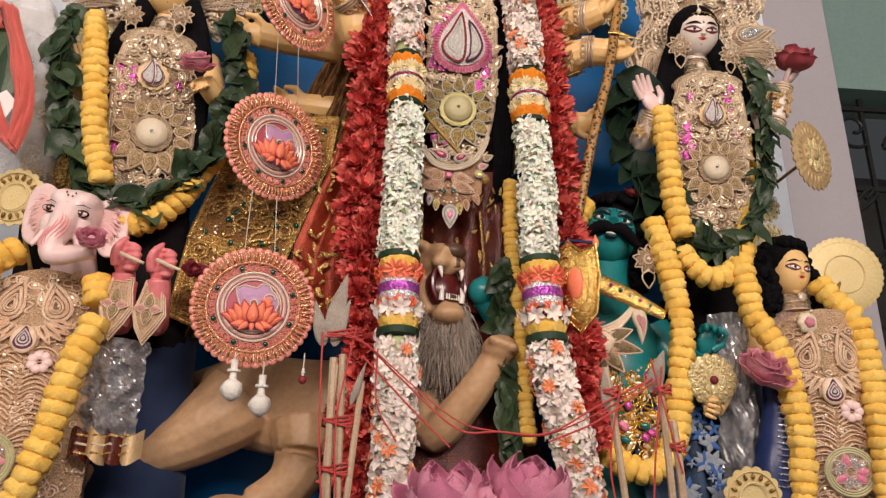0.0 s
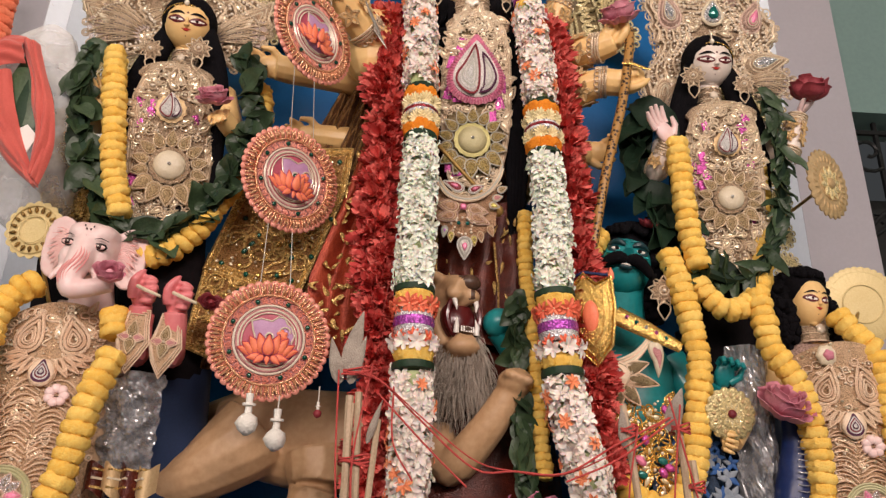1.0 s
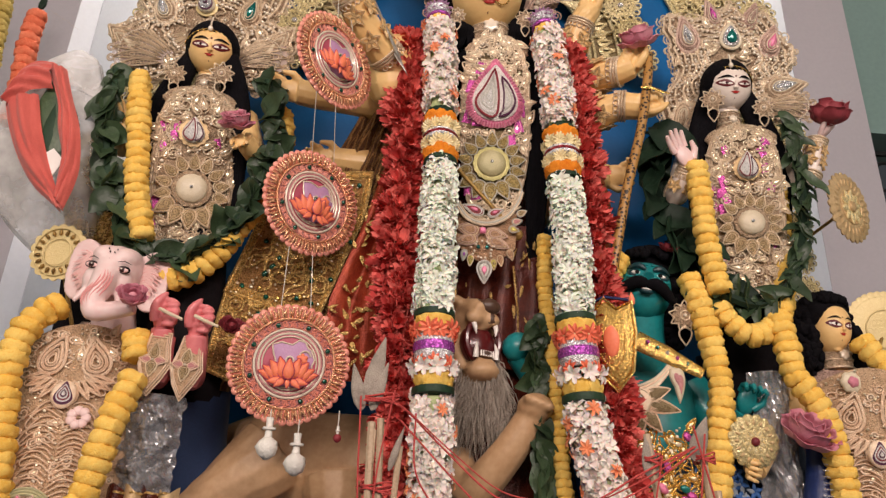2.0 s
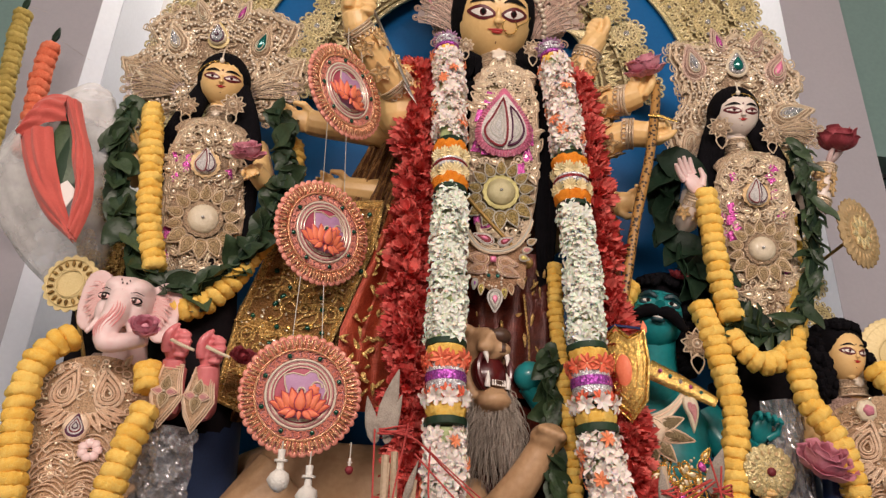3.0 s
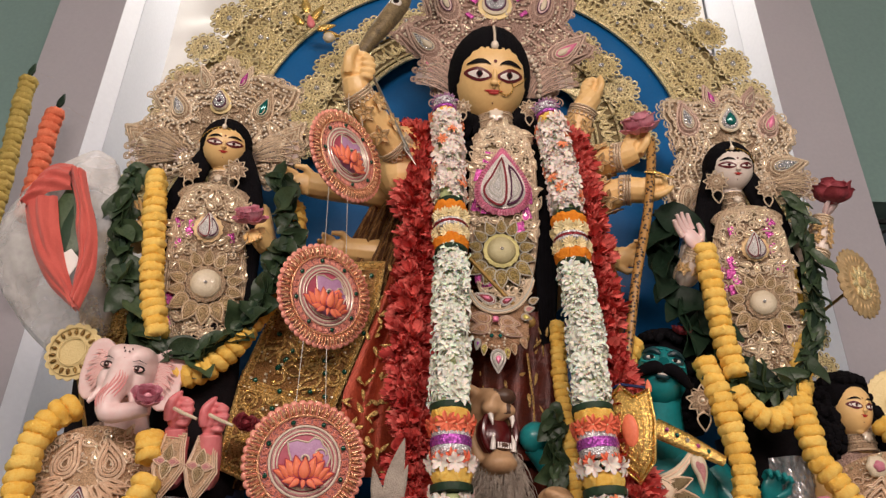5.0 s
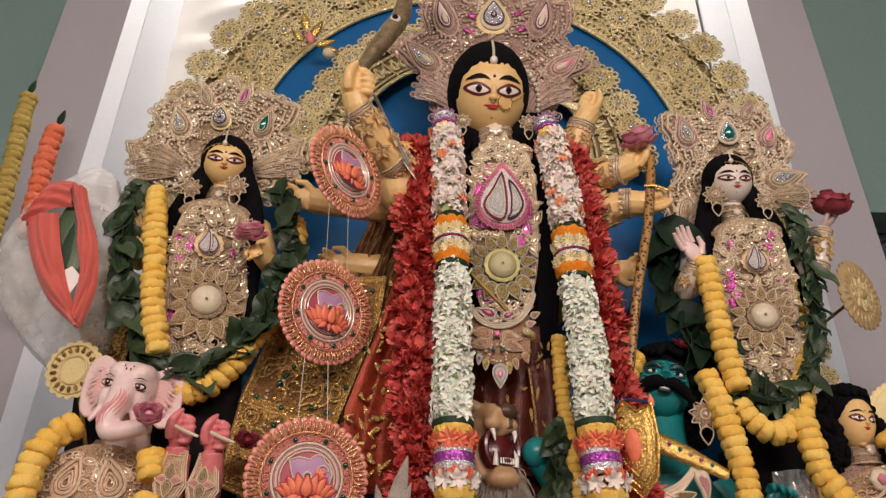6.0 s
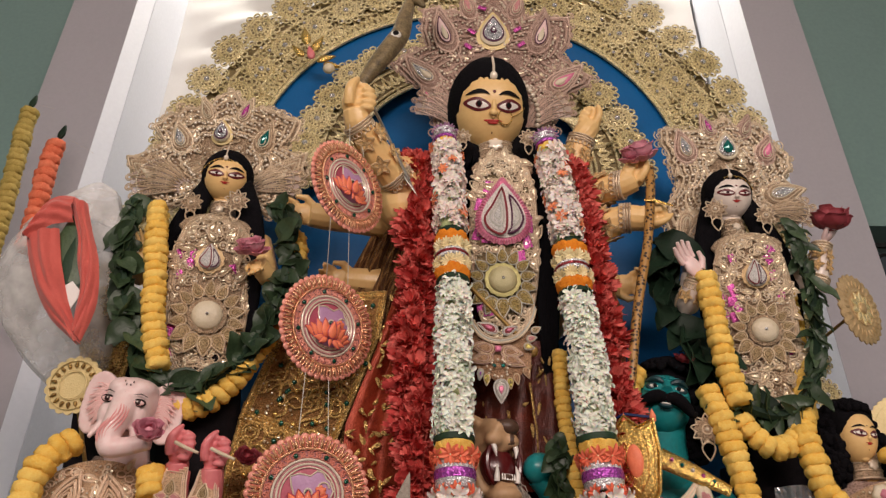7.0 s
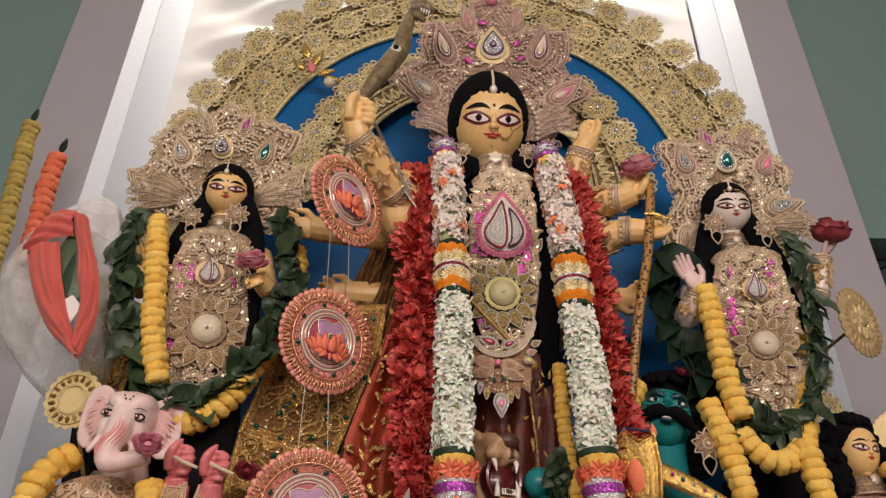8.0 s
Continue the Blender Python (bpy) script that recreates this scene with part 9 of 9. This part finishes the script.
# ---- weapons, snake, peacock, shield ----
t = thing("snake_staff", (0.24, 1.42, 2.03), "spotted brown snake-skin staff held by the goddess", "staff")
part("shaft", Geo().tube(spline([(0.354, 1.425, 2.575), (0.345, 1.42, 2.50), (0.322, 1.42, 2.374), (0.282, 1.42, 2.224), (0.240, 1.42, 2.03)], 24), 0.0105, 10), M_LEOP, t)
part("gold_knot", Geo().tube([(0.325, 1.41, 2.475), (0.345, 1.405, 2.472), (0.372, 1.405, 2.462), (0.385, 1.40, 2.455)], [0.003, 0.005, 0.004, 0.002], 8, flat=0.5), M_GOLDB, t, "knotted bright gold foil")
sp = [(-0.336, 1.385, 2.760), (-0.305, 1.39, 2.83), (-0.268, 1.395, 2.905), (-0.242, 1.40, 2.965), (-0.232, 1.40, 3.03), (-0.214, 1.40, 3.105), (-0.193, 1.395, 3.118), (-0.182, 1.385, 3.080)]
g = Geo().tube(spline(sp, 30), [0.012 + 0.013 * math.sin(math.pi * min(1, i / 24)) for i in range(30)], 14)
g.tube(spline([(-0.216, 1.395, 3.098), (-0.186, 1.388, 3.104), (-0.166, 1.380, 3.082)], 8), [0.024, 0.025, 0.024, 0.022, 0.019, 0.016, 0.012, 0.006], 12)
g.tube(spline([(-0.216, 1.395, 3.085), (-0.196, 1.388, 3.068), (-0.184, 1.382, 3.044)], 7), [0.016, 0.015, 0.013, 0.012, 0.010, 0.008, 0.004], 10)
for k in range(4):
    g.tube([(-0.192 + 0.007 * k, 1.372, 3.080 - 0.003 * k), (-0.192 + 0.006 * k, 1.370, 3.064 - 0.004 * k)], [0.003, 0.0006], 6, 1)
g.ell(Matrix.Translation((-0.253, 1.377, 2.935)), 0.014, 0.008, 0.013, 12, 8, 1)
g.ell(Matrix.Translation((-0.253, 1.370, 2.935)), 0.008, 0.003, 0.008, 10, 6, 2)
solid("snake_statue", g, [M_SNAKE, M_EYEW, M_BLACK], "olive painted snake statue rising from goddess's fist", "statue")
t = thing("arrow", (-0.19, 1.39, 2.46), "thin steel arrow slanting down to the shoulder", "weapon")
part("shaft", Geo().tube([(-0.318, 1.33, 2.72), (-0.205, 1.375, 2.49)], 0.0035, 6), M_STEEL, t)
part("blade", Geo().plate([(-0.006, 0.05), (0.0, -0.012), (0.006, 0.05), (0.0, 0.06)][::-1], facing(-0.190, 1.385, 2.462, 0, 0, 28), 0.002, 0.001), M_STEEL, t)
t = thing("gold_rod", (0.05, 1.415, 2.11), "slim dull gold rod lying across the breastplate", "weapon")
part("shaft", Geo().tube([(-0.075, 1.425, 2.262), (0.048, 1.418, 2.118)], 0.0045, 8), M_GOLDD, t)
part("knob", Geo().ell(Matrix.Translation((0.052, 1.415, 2.110)), 0.013, 0.010, 0.013, 12, 8), M_GOLDD, t)
t = thing("gilt_flame", (-0.50, 1.68, 3.10), "crumpled gilt foil ornament with a pink petal", "ornament")
for i, (a, b, r, s) in enumerate(((-0.545, 3.20, 20, 0.075), (-0.525, 3.17, -15, 0.07), (-0.55, 3.15, 50, 0.06), (-0.51, 3.13, -60, 0.06), (-0.49, 3.12, -95, 0.055))):
    part("foil_leaf", Geo().plate(tear(s * 0.4, s, 12, 0.3), facing(a, 1.68, b, 0, 0, r), 0.003, 0.006), M_GOLDB, t)
part("pink_petal", Geo().plate(tear(0.024, 0.055, 12), facing(-0.522, 1.665, 3.125, 0, 0, 15), 0.004, 0.006), M_SKINR, t)
part("bead", Geo().ell(Matrix.Translation((-0.468, 1.66, 3.085)), 0.018, 0.015, 0.016, 10, 8), M_CREAM, t)
for i, (x, y, z, s, r) in enumerate(((0.258, 1.545, 2.80, 0.08, 82), (-0.40, 1.52, 2.70, 0.10, 130), (-0.37, 1.50, 2.67, 0.09, -40), (-0.43, 1.53, 2.66, 0.10, 150))):
    solid("foil_leaf", Geo().plate(tear(s * 0.35, s, 14, 0.2), facing(x, y, z, 0, 10, r), 0.002, 0.003), M_GOLDP, "crumpled bright gold foil leaf behind an arm", "ornament", group="foil leaves")

# shield and scabbard of the demon
t = thing("shield", (0.255, 1.42, 1.82), "embossed gold foil shield with orange oval", "shield")
SM = facing(0.222, 1.362, 1.884, -34, 4)
so = [(-0.052, 0.070), (-0.036, 0.060), (-0.012, 0.082), (0.012, 0.060), (0.040, 0.070), (0.044, 0.01), (0.034, -0.055), (0.004, -0.090), (-0.030, -0.055), (-0.048, 0.0)][::-1]
part("plate", Geo().plate(so, SM, 0.006, 0.010, inset=0.86), M_GOLDB, t)
g = Geo()
for k in (1.0, 0.82, 0.6):
    g.wire([(a * k, b * k) for a, b in so], SM, 0.003, 6, 0.008 + 0.01 * (1 - k))
part("rim", g, M_GOLDB, t)
part("oval", Geo().plate(circle(0.015, 18, 0, 0, 1.9), SM @ Matrix.Translation((0, 0, 0.014)), 0.003, 0.003), M_MOTIFO, t, "orange oval inset")
for a in (-0.05, -0.012, 0.04):
    part("red_tip", Geo().plate(tear(0.012, 0.026, 8), SM @ Matrix.Translation((a, 0.062, 0.004)), 0.003, 0.002), M_MOTIFO, t)
part("blue_edge", Geo().tube([SM @ Vector((-0.05, 0.073, 0.004)), SM @ Vector((-0.012, 0.086, 0.004)), SM @ Vector((0.038, 0.073, 0.004))], 0.003, 5), M_PEACOCK, t)
t = thing("scabbard", (0.33, 1.41, 1.84), "bright gold foil scabbard across the demon's chest", "weapon")
part("sheath", Geo().tube([(0.278, 1.415, 1.905), (0.335, 1.405, 1.875), (0.395, 1.40, 1.842)], [0.021, 0.018, 0.011], 12, flat=0.5), M_GOLDB, t)
for k in range(5):
    part("stud", Geo().ell(Matrix.Translation((0.295 + 0.018 * k, 1.396, 1.897 - 0.0095 * k)), 0.004, 0.004, 0.004, 6, 5), (M_MAGENTA, M_TEALG, M_SILVER)[k % 3], t)


def chest_medal(x, y, z, label):
    """Nested thread teardrop with three corded petals sweeping to one side."""
    m = facing(x, y, z, 0, 6)
    t = thing("chest_ornament", (x, y, z - 0.03), label, "ornament", "chest ornaments")
    for i, (a, ln) in enumerate(((-60, 0.052), (-92, 0.066), (-128, 0.050), (-160, 0.036))):
        o = tear(0.026, ln, 16, 0.3)
        lm = m @ Matrix.Rotation(radians(a), 4, "Z") @ Matrix.Translation((0, 0.018, 0.003 * (3 - i)))
        p = part("petal", Geo().plate(o, lm, 0.004, 0.005), M_LACED, t)
        g = Geo()
        for k in (1.0, 0.84, 0.66, 0.48):
            g.wire([(p_ * k, ln * 0.25 * (1 - k) + q * k) for p_, q in o], lm, 0.0013, 5, 0.005 + 0.004 * (1 - k))
        part("petal_edge", g, M_ZARIT, p)
    d = part("medal", Geo().plate(tear(0.060, 0.066, 24), m @ Matrix.Translation((0, 0.030, 0.012)) @ Matrix.Rotation(math.pi, 4, "Z"), 0.005, 0.004), M_ZARIT, t, "nested thread teardrop")
    for k, mt in ((0.88, M_LACED), (0.70, M_CREAM), (0.58, M_LACED), (0.46, M_GLINT), (0.34, M_ROSED), (0.24, M_GLINT), (0.12, M_TEALG)):
        part("medal_ring", Geo().plate(tear(0.060 * k, 0.066 * k, 20), m @ Matrix.Translation((0, 0.030 - 0.022 * (1 - k), 0.0160 + 0.004 * (1 - k))) @ Matrix.Rotation(math.pi, 4, "Z"), 0.002, 0.001), mt, d)


chest_medal(0.262, 1.402, 1.782, "cream and gold thread medal on the demon's chest")
t = thing("corded_collar", (0.285, 1.41, 1.80), "curved cream corded collar of the demon", "ornament")
for k in range(4):
    part("cord", Geo().tube(spline([(0.236 + 0.002 * k, 1.402, 1.824 - 0.005 * k), (0.262, 1.398, 1.812 - 0.005 * k), (0.300, 1.400, 1.826 - 0.005 * k), (0.328, 1.404, 1.850 - 0.004 * k), (0.342 + 0.002 * k, 1.408, 1.872)], 20), 0.0030, 6), M_ZARIT if k % 2 else M_CREAM, t)
for i, (a, ln) in enumerate(((-158, 0.056), (-176, 0.066))):
    o = tear(0.022, ln, 16, 0.2)
    lm = facing(0.338 + 0.012 * i, 1.402, 1.852, 0, 6) @ Matrix.Rotation(radians(a), 4, "Z")
    p = part("petal", Geo().plate(o, lm, 0.004, 0.004), M_CREAM, t)
    part("inset", Geo().plate([(a_ * 0.5, ln * 0.2 + b_ * 0.55) for a_, b_ in o], lm @ Matrix.Translation((0, 0, 0.006)), 0.002, 0.001), M_ROSEF, p)
random.seed(95)
jt = thing("jewelled_belt", (0.31, 1.43, 1.60), "gold wire belt with coloured foil gems", "ornament")
filler(jt, facing(0.310, 1.43, 1.685, 0, 4), [(-0.06, 0.06), (0.06, 0.06), (0.08, -0.03), (0.05, -0.10), (-0.04, -0.10), (-0.07, 0.0)], lambda a, b: 0.012, 110, M_GOLDB, 0.013, 40)
for i in range(11):
    part("gem", Geo().plate(circle(0.007, 8, 0, 0, 1.4), facing(0.31 + random.uniform(-.06, .06), 1.412, 1.67 + random.uniform(-.07, .06), 0, 0, random.uniform(0, 90)), 0.003, 0.002), (M_MAGENTA, M_TEALG, M_PINKF)[i % 3], jt)
print_cloth, _ = drape("printed_cloth", [(0.33, 1.45, 1.70), (0.335, 1.445, 1.60), (0.36, 1.44, 1.44)], [(0.47, 1.45, 1.70), (0.49, 1.445, 1.60), (0.51, 1.44, 1.44)], 6, 0.010, M_PRINT, "navy cloth printed with pale blue flowers")
g = Geo()
for i in range(48):
    x, z = random.uniform(0.36, 0.49), random.uniform(1.47, 1.69)
    for k in range(5):
        a = 1.2566 * k
        g.plate(tear(0.005 + 0.004 * (i % 3), 0.010 + 0.006 * (i % 3), 8, 0.4), facing(x, 1.426, z, 0, 0, math.degrees(a) + 40 * i), 0.0015, 0.001, (i % 3 + k // 4) % 2)
part("flower_print", g, [material("white_print", (0.30, 0.34, 0.39), (0.20, 0.24, 0.29), 0.6), material("mid_blue_print", (0.03, 0.12, 0.36), (0.02, 0.08, 0.26), 0.6)], print_cloth, "white and blue flower print", kind="stuff")
# peacock neck and breast
g = Geo()
g.tube(spline([(0.602, 1.425, 1.735), (0.603, 1.425, 1.69), (0.592, 1.42, 1.63), (0.578, 1.42, 1.56), (0.58, 1.44, 1.42)], 24), [0.018 + 0.022 * min(1, i / 16) for i in range(24)], 16)
for k in range(16):
    z = 1.70 - 0.0105 * k
    g.tube([(0.590 - 0.0015 * k, 1.388, z), (0.602 - 0.0015 * k, 1.386 - 0.0006 * k, z - 0.002), (0.616 - 0.0015 * k, 1.392, z)], 0.0013, 5, 1)
solid("peacock_statue", g, [M_PEACOCK, M_SILVER], "deep blue peacock statue neck with silver ridges", "statue")

# ---- plastic sleeves, wrapped plant ----
def crumple(x0, x1, z0, z1, y, amp, seed):
    def fn(u, v):
        p = Vector((mixp(x0, x1, u), y, mixp(z0, z1, v)))
        n_ = noise.noise(Vector((u * 4 + seed, v * 7, 0))) + 0.5 * noise.noise(Vector((u * 9, v * 15 + seed, 3)))
        n_ += 0.35 * abs(noise.noise(Vector((u * 16, v * 26, seed))))
        p.y += amp * n_ - 0.03 * math.sin(math.pi * u)
        p.x += 0.006 * noise.noise(Vector((v * 8, seed, u)))
        return p
    return fn


solid("plastic_sleeve", Geo().sheet(crumple(-0.645, -0.545, 1.76, 1.58, 1.42, 0.02, 2), 26, 40, 0.0008), M_FILM, "crumpled clear plastic sleeve beside a garland", "plastic", smooth=False)
solid("plastic_sleeve", Geo().sheet(crumple(0.50, 0.58, 1.86, 1.50, 1.45, 0.02, 5), 20, 40, 0.0008), M_FILM, "crumpled clear plastic sheet near the peacock", "plastic", smooth=False)
t = thing("ribbon_bundle", (-0.59, 1.40, 1.545), "gold and dark plaid ribbon bundle with foil", "ribbon")
for k in range(4):
    fx = -0.635 + 0.028 * k
    part("ribbon", Geo().sheet(lambda u, v, fx=fx, k=k: (fx + 0.030 * u + 0.002 * k, 1.385 - 0.016 * math.sin(math.pi * u) - 0.004 * k, 1.60 - 0.045 * v + 0.008 * math.sin(4 * u + k)), 8, 6, 0.002), (M_BROCD, M_TAN)[k % 2], t)
    for q in range(3):
        part("stripe", Geo().tube([(fx + 0.003, 1.384 - 0.004 * k, 1.592 - 0.014 * q), (fx + 0.017, 1.366 - 0.004 * k, 1.595 - 0.014 * q), (fx + 0.033, 1.380 - 0.004 * k, 1.592 - 0.014 * q)], 0.0022, 5), M_CREAM if q % 2 else M_TRIM, t)

bag = thing("wrapped_plant", (-0.91, 1.42, 2.02), "plant wrapped in white gauze with coral red cloth", "wrapped plant")
def bagfn(u, v):
    """A limp gauze bag: blunt top, slack belly to one side, gathered foot."""
    a = 2 * math.pi * u
    z = mixp(2.030, 2.470, v)
    w = 0.132 * math.sin(math.pi * (0.03 + 0.89 * v)) ** 0.60 * (1 - 0.25 * v ** 5)
    cx = -0.868 - 0.068 * math.sin(math.pi * v * 0.85)
    k = 1 + 0.10 * noise.noise(Vector((2.6 * math.cos(a), 2.6 * math.sin(a), 5 * v))) + 0.05 * abs(noise.noise(Vector((6 * math.cos(a), 6 * math.sin(a), 4 * v + 3)))) + 0.03 * math.sin(7 * a + 5 * v)
    return (cx + w * k * math.cos(a), 1.43 + 0.09 * (1 - v) ** 2 + 0.55 * w * k * math.sin(a), z)
part("gauze", Geo().sheet(bagfn, 80, 48, 0.001), M_VEIL, bag, "crumpled translucent white gauze")
part("gauze_top", Geo().sheet(lambda u, v: Vector(bagfn(0.45 + 0.60 * u, 0.76 + 0.235 * v + 0.05 * math.sin(4 * u))) + Vector((0, -0.004, 0.002)), 40, 14, 0.001), M_VEIL, bag, "doubled gauze at the top")


def cloth_band(ea, eb, y, bulge, seed, name="red_cloth", mat=M_REDCL, label="folded coral red cloth"):
    """A soft strip of cloth between two hanging edges, bulging forward and creased."""
    ea, eb = spline([(x, y, z) for x, z in ea], 30), spline([(x, y, z) for x, z in eb], 30)

    def fn(u, v):
        k = min(28, int(v * 29))
        f = v * 29 - k
        p = ea[k].lerp(ea[k + 1], f).lerp(eb[k].lerp(eb[k + 1], f), u)
        p.y -= bulge * math.sin(math.pi * u) + 0.004 * noise.noise(Vector((6 * u, 3 * v, seed))) + 0.0030 * math.sin(15 * u + 6 * math.sin(3 * v + seed)) * math.sin(math.pi * u)
        return p
    part(name, Geo().sheet(fn, 24, 44, 0.002), mat, bag, label)


cloth_band([(-0.969, 2.305), (-0.945, 2.245), (-0.909, 2.179), (-0.869, 2.128), (-0.823, 2.091), (-0.809, 2.08)], [(-0.913, 2.328), (-0.885, 2.246), (-0.864, 2.196), (-0.838, 2.141), (-0.816, 2.098), (-0.806, 2.08)], 1.344, 0.016, 1)
cloth_band([(-0.905, 2.395), (-0.867, 2.312), (-0.855, 2.259), (-0.833, 2.197), (-0.829, 2.141), (-0.825, 2.110)], [(-0.868, 2.388), (-0.846, 2.326), (-0.811, 2.248), (-0.797, 2.177), (-0.798, 2.134), (-0.806, 2.085)], 1.342, 0.014, 4)
cloth_band([(-0.974, 2.305), (-0.968, 2.341), (-0.95, 2.387), (-0.927, 2.404), (-0.895, 2.402)], [(-0.960, 2.300), (-0.944, 2.317), (-0.924, 2.333), (-0.903, 2.340), (-0.883, 2.340)], 1.336, 0.015, 8)
part("leaf", Geo().plate(tear(0.085, 0.20, 20, 0.1), facing(-0.868, 1.353, 2.190, 0, 0, 8), 0.004, 0.004), M_LEAF, bag, "folded green leaf")
part("leaf", Geo().plate(tear(0.07, 0.18, 20, -0.2), facing(-0.850, 1.356, 2.18, 10, 0, 2), 0.004, 0.004), M_LEAFD, bag, "folded green leaf")
part("paper_slip", Geo().plate([(-0.020, 0.034), (-0.016, -0.034), (-0.008, -0.050), (0.004, -0.020), (0.020, 0.022), (-0.004, 0.046)], facing(-0.850, 1.346, 2.165, 0, 0, 0), 0.002, 0.001), M_CLOTHW, bag, "folded white paper slip")

# ---- offering sticks with red thread ----
def stick_bundle(x, y, z0, sticks, label):
    t = thing("stick_bundle", (x, y, z0), label, "ritual sticks", "stick bundles")
    for dx, dz, lean, r in sticks:
        pts = [(x + dx, y, z0), (x + dx + lean * 0.5, y - 0.004, z0 + dz * 0.5), (x + dx + lean, y, z0 + dz)]
        part("stick", Geo().tube(spline(pts, 8), r, 7), M_BAMBOO, t)
    return t


st = stick_bundle(-0.185, 1.10, 1.488, [(0, 0.20, -0.004, 0.0055), (0.014, 0.205, -0.006, 0.005), (0.024, 0.17, 0.012, 0.0045), (-0.006, 0.19, 0.006, 0.004)], "peeled bamboo sticks bound with red thread")
for x, z, s, w, r in ((-0.196, 1.715, 0.092, 0.025, -10), (-0.203, 1.702, 0.066, 0.019, 16), (-0.190, 1.702, 0.070, 0.018, -14), (-0.162, 1.625, 0.062, 0.010, -16)):
    part("quill", Geo().plate(tear(w, s, 14, 0.12), facing(x, 1.094, z, 0, 0, r), 0.002, 0.002), M_QUILL, st, "dry grey quill leaf")
st2 = stick_bundle(0.205, 1.10, 1.488, [(0.0, 0.20, -0.02, 0.005), (0.062, 0.20, -0.008, 0.005), (0.076, 0.13, -0.006, 0.0055)], "bamboo sticks wound with red thread by lotuses")
for x, z, s, w, r in ((0.190, 1.628, 0.058, 0.022, 10), (0.247, 1.655, 0.064, 0.024, -18)):
    part("quill", Geo().plate(tear(w, s, 14, 0.1), facing(x, 1.098, z, 0, 0, r), 0.002, 0.002), M_QUILL, st2, "dry grey quill leaf")
random.seed(99)
TH = [(-0.20, 1.72), (-0.15, 1.715), (-0.095, 1.66), (-0.027, 1.60), (0.03, 1.588), (0.10, 1.592), (0.173, 1.627), (0.248, 1.672)]
for k in range(2):
    cord("red_thread", [(x + random.uniform(-.006, .006), 1.085 + random.uniform(-.008, .008), z + random.uniform(-.010, .010)) for x, z in TH], 0.0014 - 0.0004 * k, M_REDTH,
         "loose red cotton thread strung between stick bundles", n=40, group="red threads")
for x0, z0, x1, z1 in ((-0.15, 1.69, -0.03, 1.575), (-0.13, 1.70, -0.10, 1.58), (-0.205, 1.72, -0.19, 1.50), (-0.16, 1.73, -0.172, 1.50), (0.10, 1.585, 0.25, 1.67), (0.20, 1.66, 0.19, 1.49), (0.26, 1.69, 0.235, 1.50), (0.245, 1.70, 0.278, 1.55)):
    mx, mz = (x0 + x1) / 2 + random.uniform(-.015, .015), (z0 + z1) / 2 - 0.012
    cord("red_thread", [(x0, 1.086, z0), (mx, 1.082, mz), (x1, 1.088, z1)], 0.0013, M_REDTH, "loose red cotton thread hanging from sticks", n=18, group="red threads")
for x, z, w in ((-0.180, 1.715, 0.026), (-0.176, 1.60, 0.022), (-0.178, 1.54, 0.022), (0.262, 1.655, 0.014), (0.190, 1.65, 0.012), (0.275, 1.58, 0.014)):
    for k in range(4):
        cord("red_winding", [(x + w * math.cos(q), 1.10 + 0.012 * math.sin(q), z + 0.003 * k + 0.003 * math.sin(2 * q + k)) for q in [0.7 * i for i in range(10)]], 0.0013, M_REDTH,
             "red thread wound tight round the sticks", n=20, group="red windings")


# motifs on the skirt front
g = Geo()
for i in range(64):
    g.plate(tear(random.uniform(0.003, 0.009), random.uniform(0.008, 0.032), 7, 0.6), facing(random.uniform(-0.10, 0.11), random.uniform(1.464, 1.474), random.uniform(1.86, 2.13), random.uniform(-35, 35), random.uniform(-25, 25), random.uniform(-40, 40) + 180 * (i % 2)), 0.001, 0.001)
part("woven_pattern", g, M_TRIM, skirt, "small gold motifs", kind="stuff")

# switch box on the left pillar
t = thing("switch_box", (-1.62, 2.19, 2.33), "dark grey metal switch box on the pillar", "switch box")
part("box", Geo().box(-1.72, 2.13, 2.33, -1.52, 2.204, 2.39), M_DARK, t, smooth=False)
part("cover", Geo().box(-1.72, 2.135, 2.392, -1.55, 2.204, 2.45), M_STEEL, t, smooth=False)
part("strip", Geo().box(-1.70, 2.12, 2.455, -1.60, 2.204, 2.50), M_DARK, t, smooth=False)
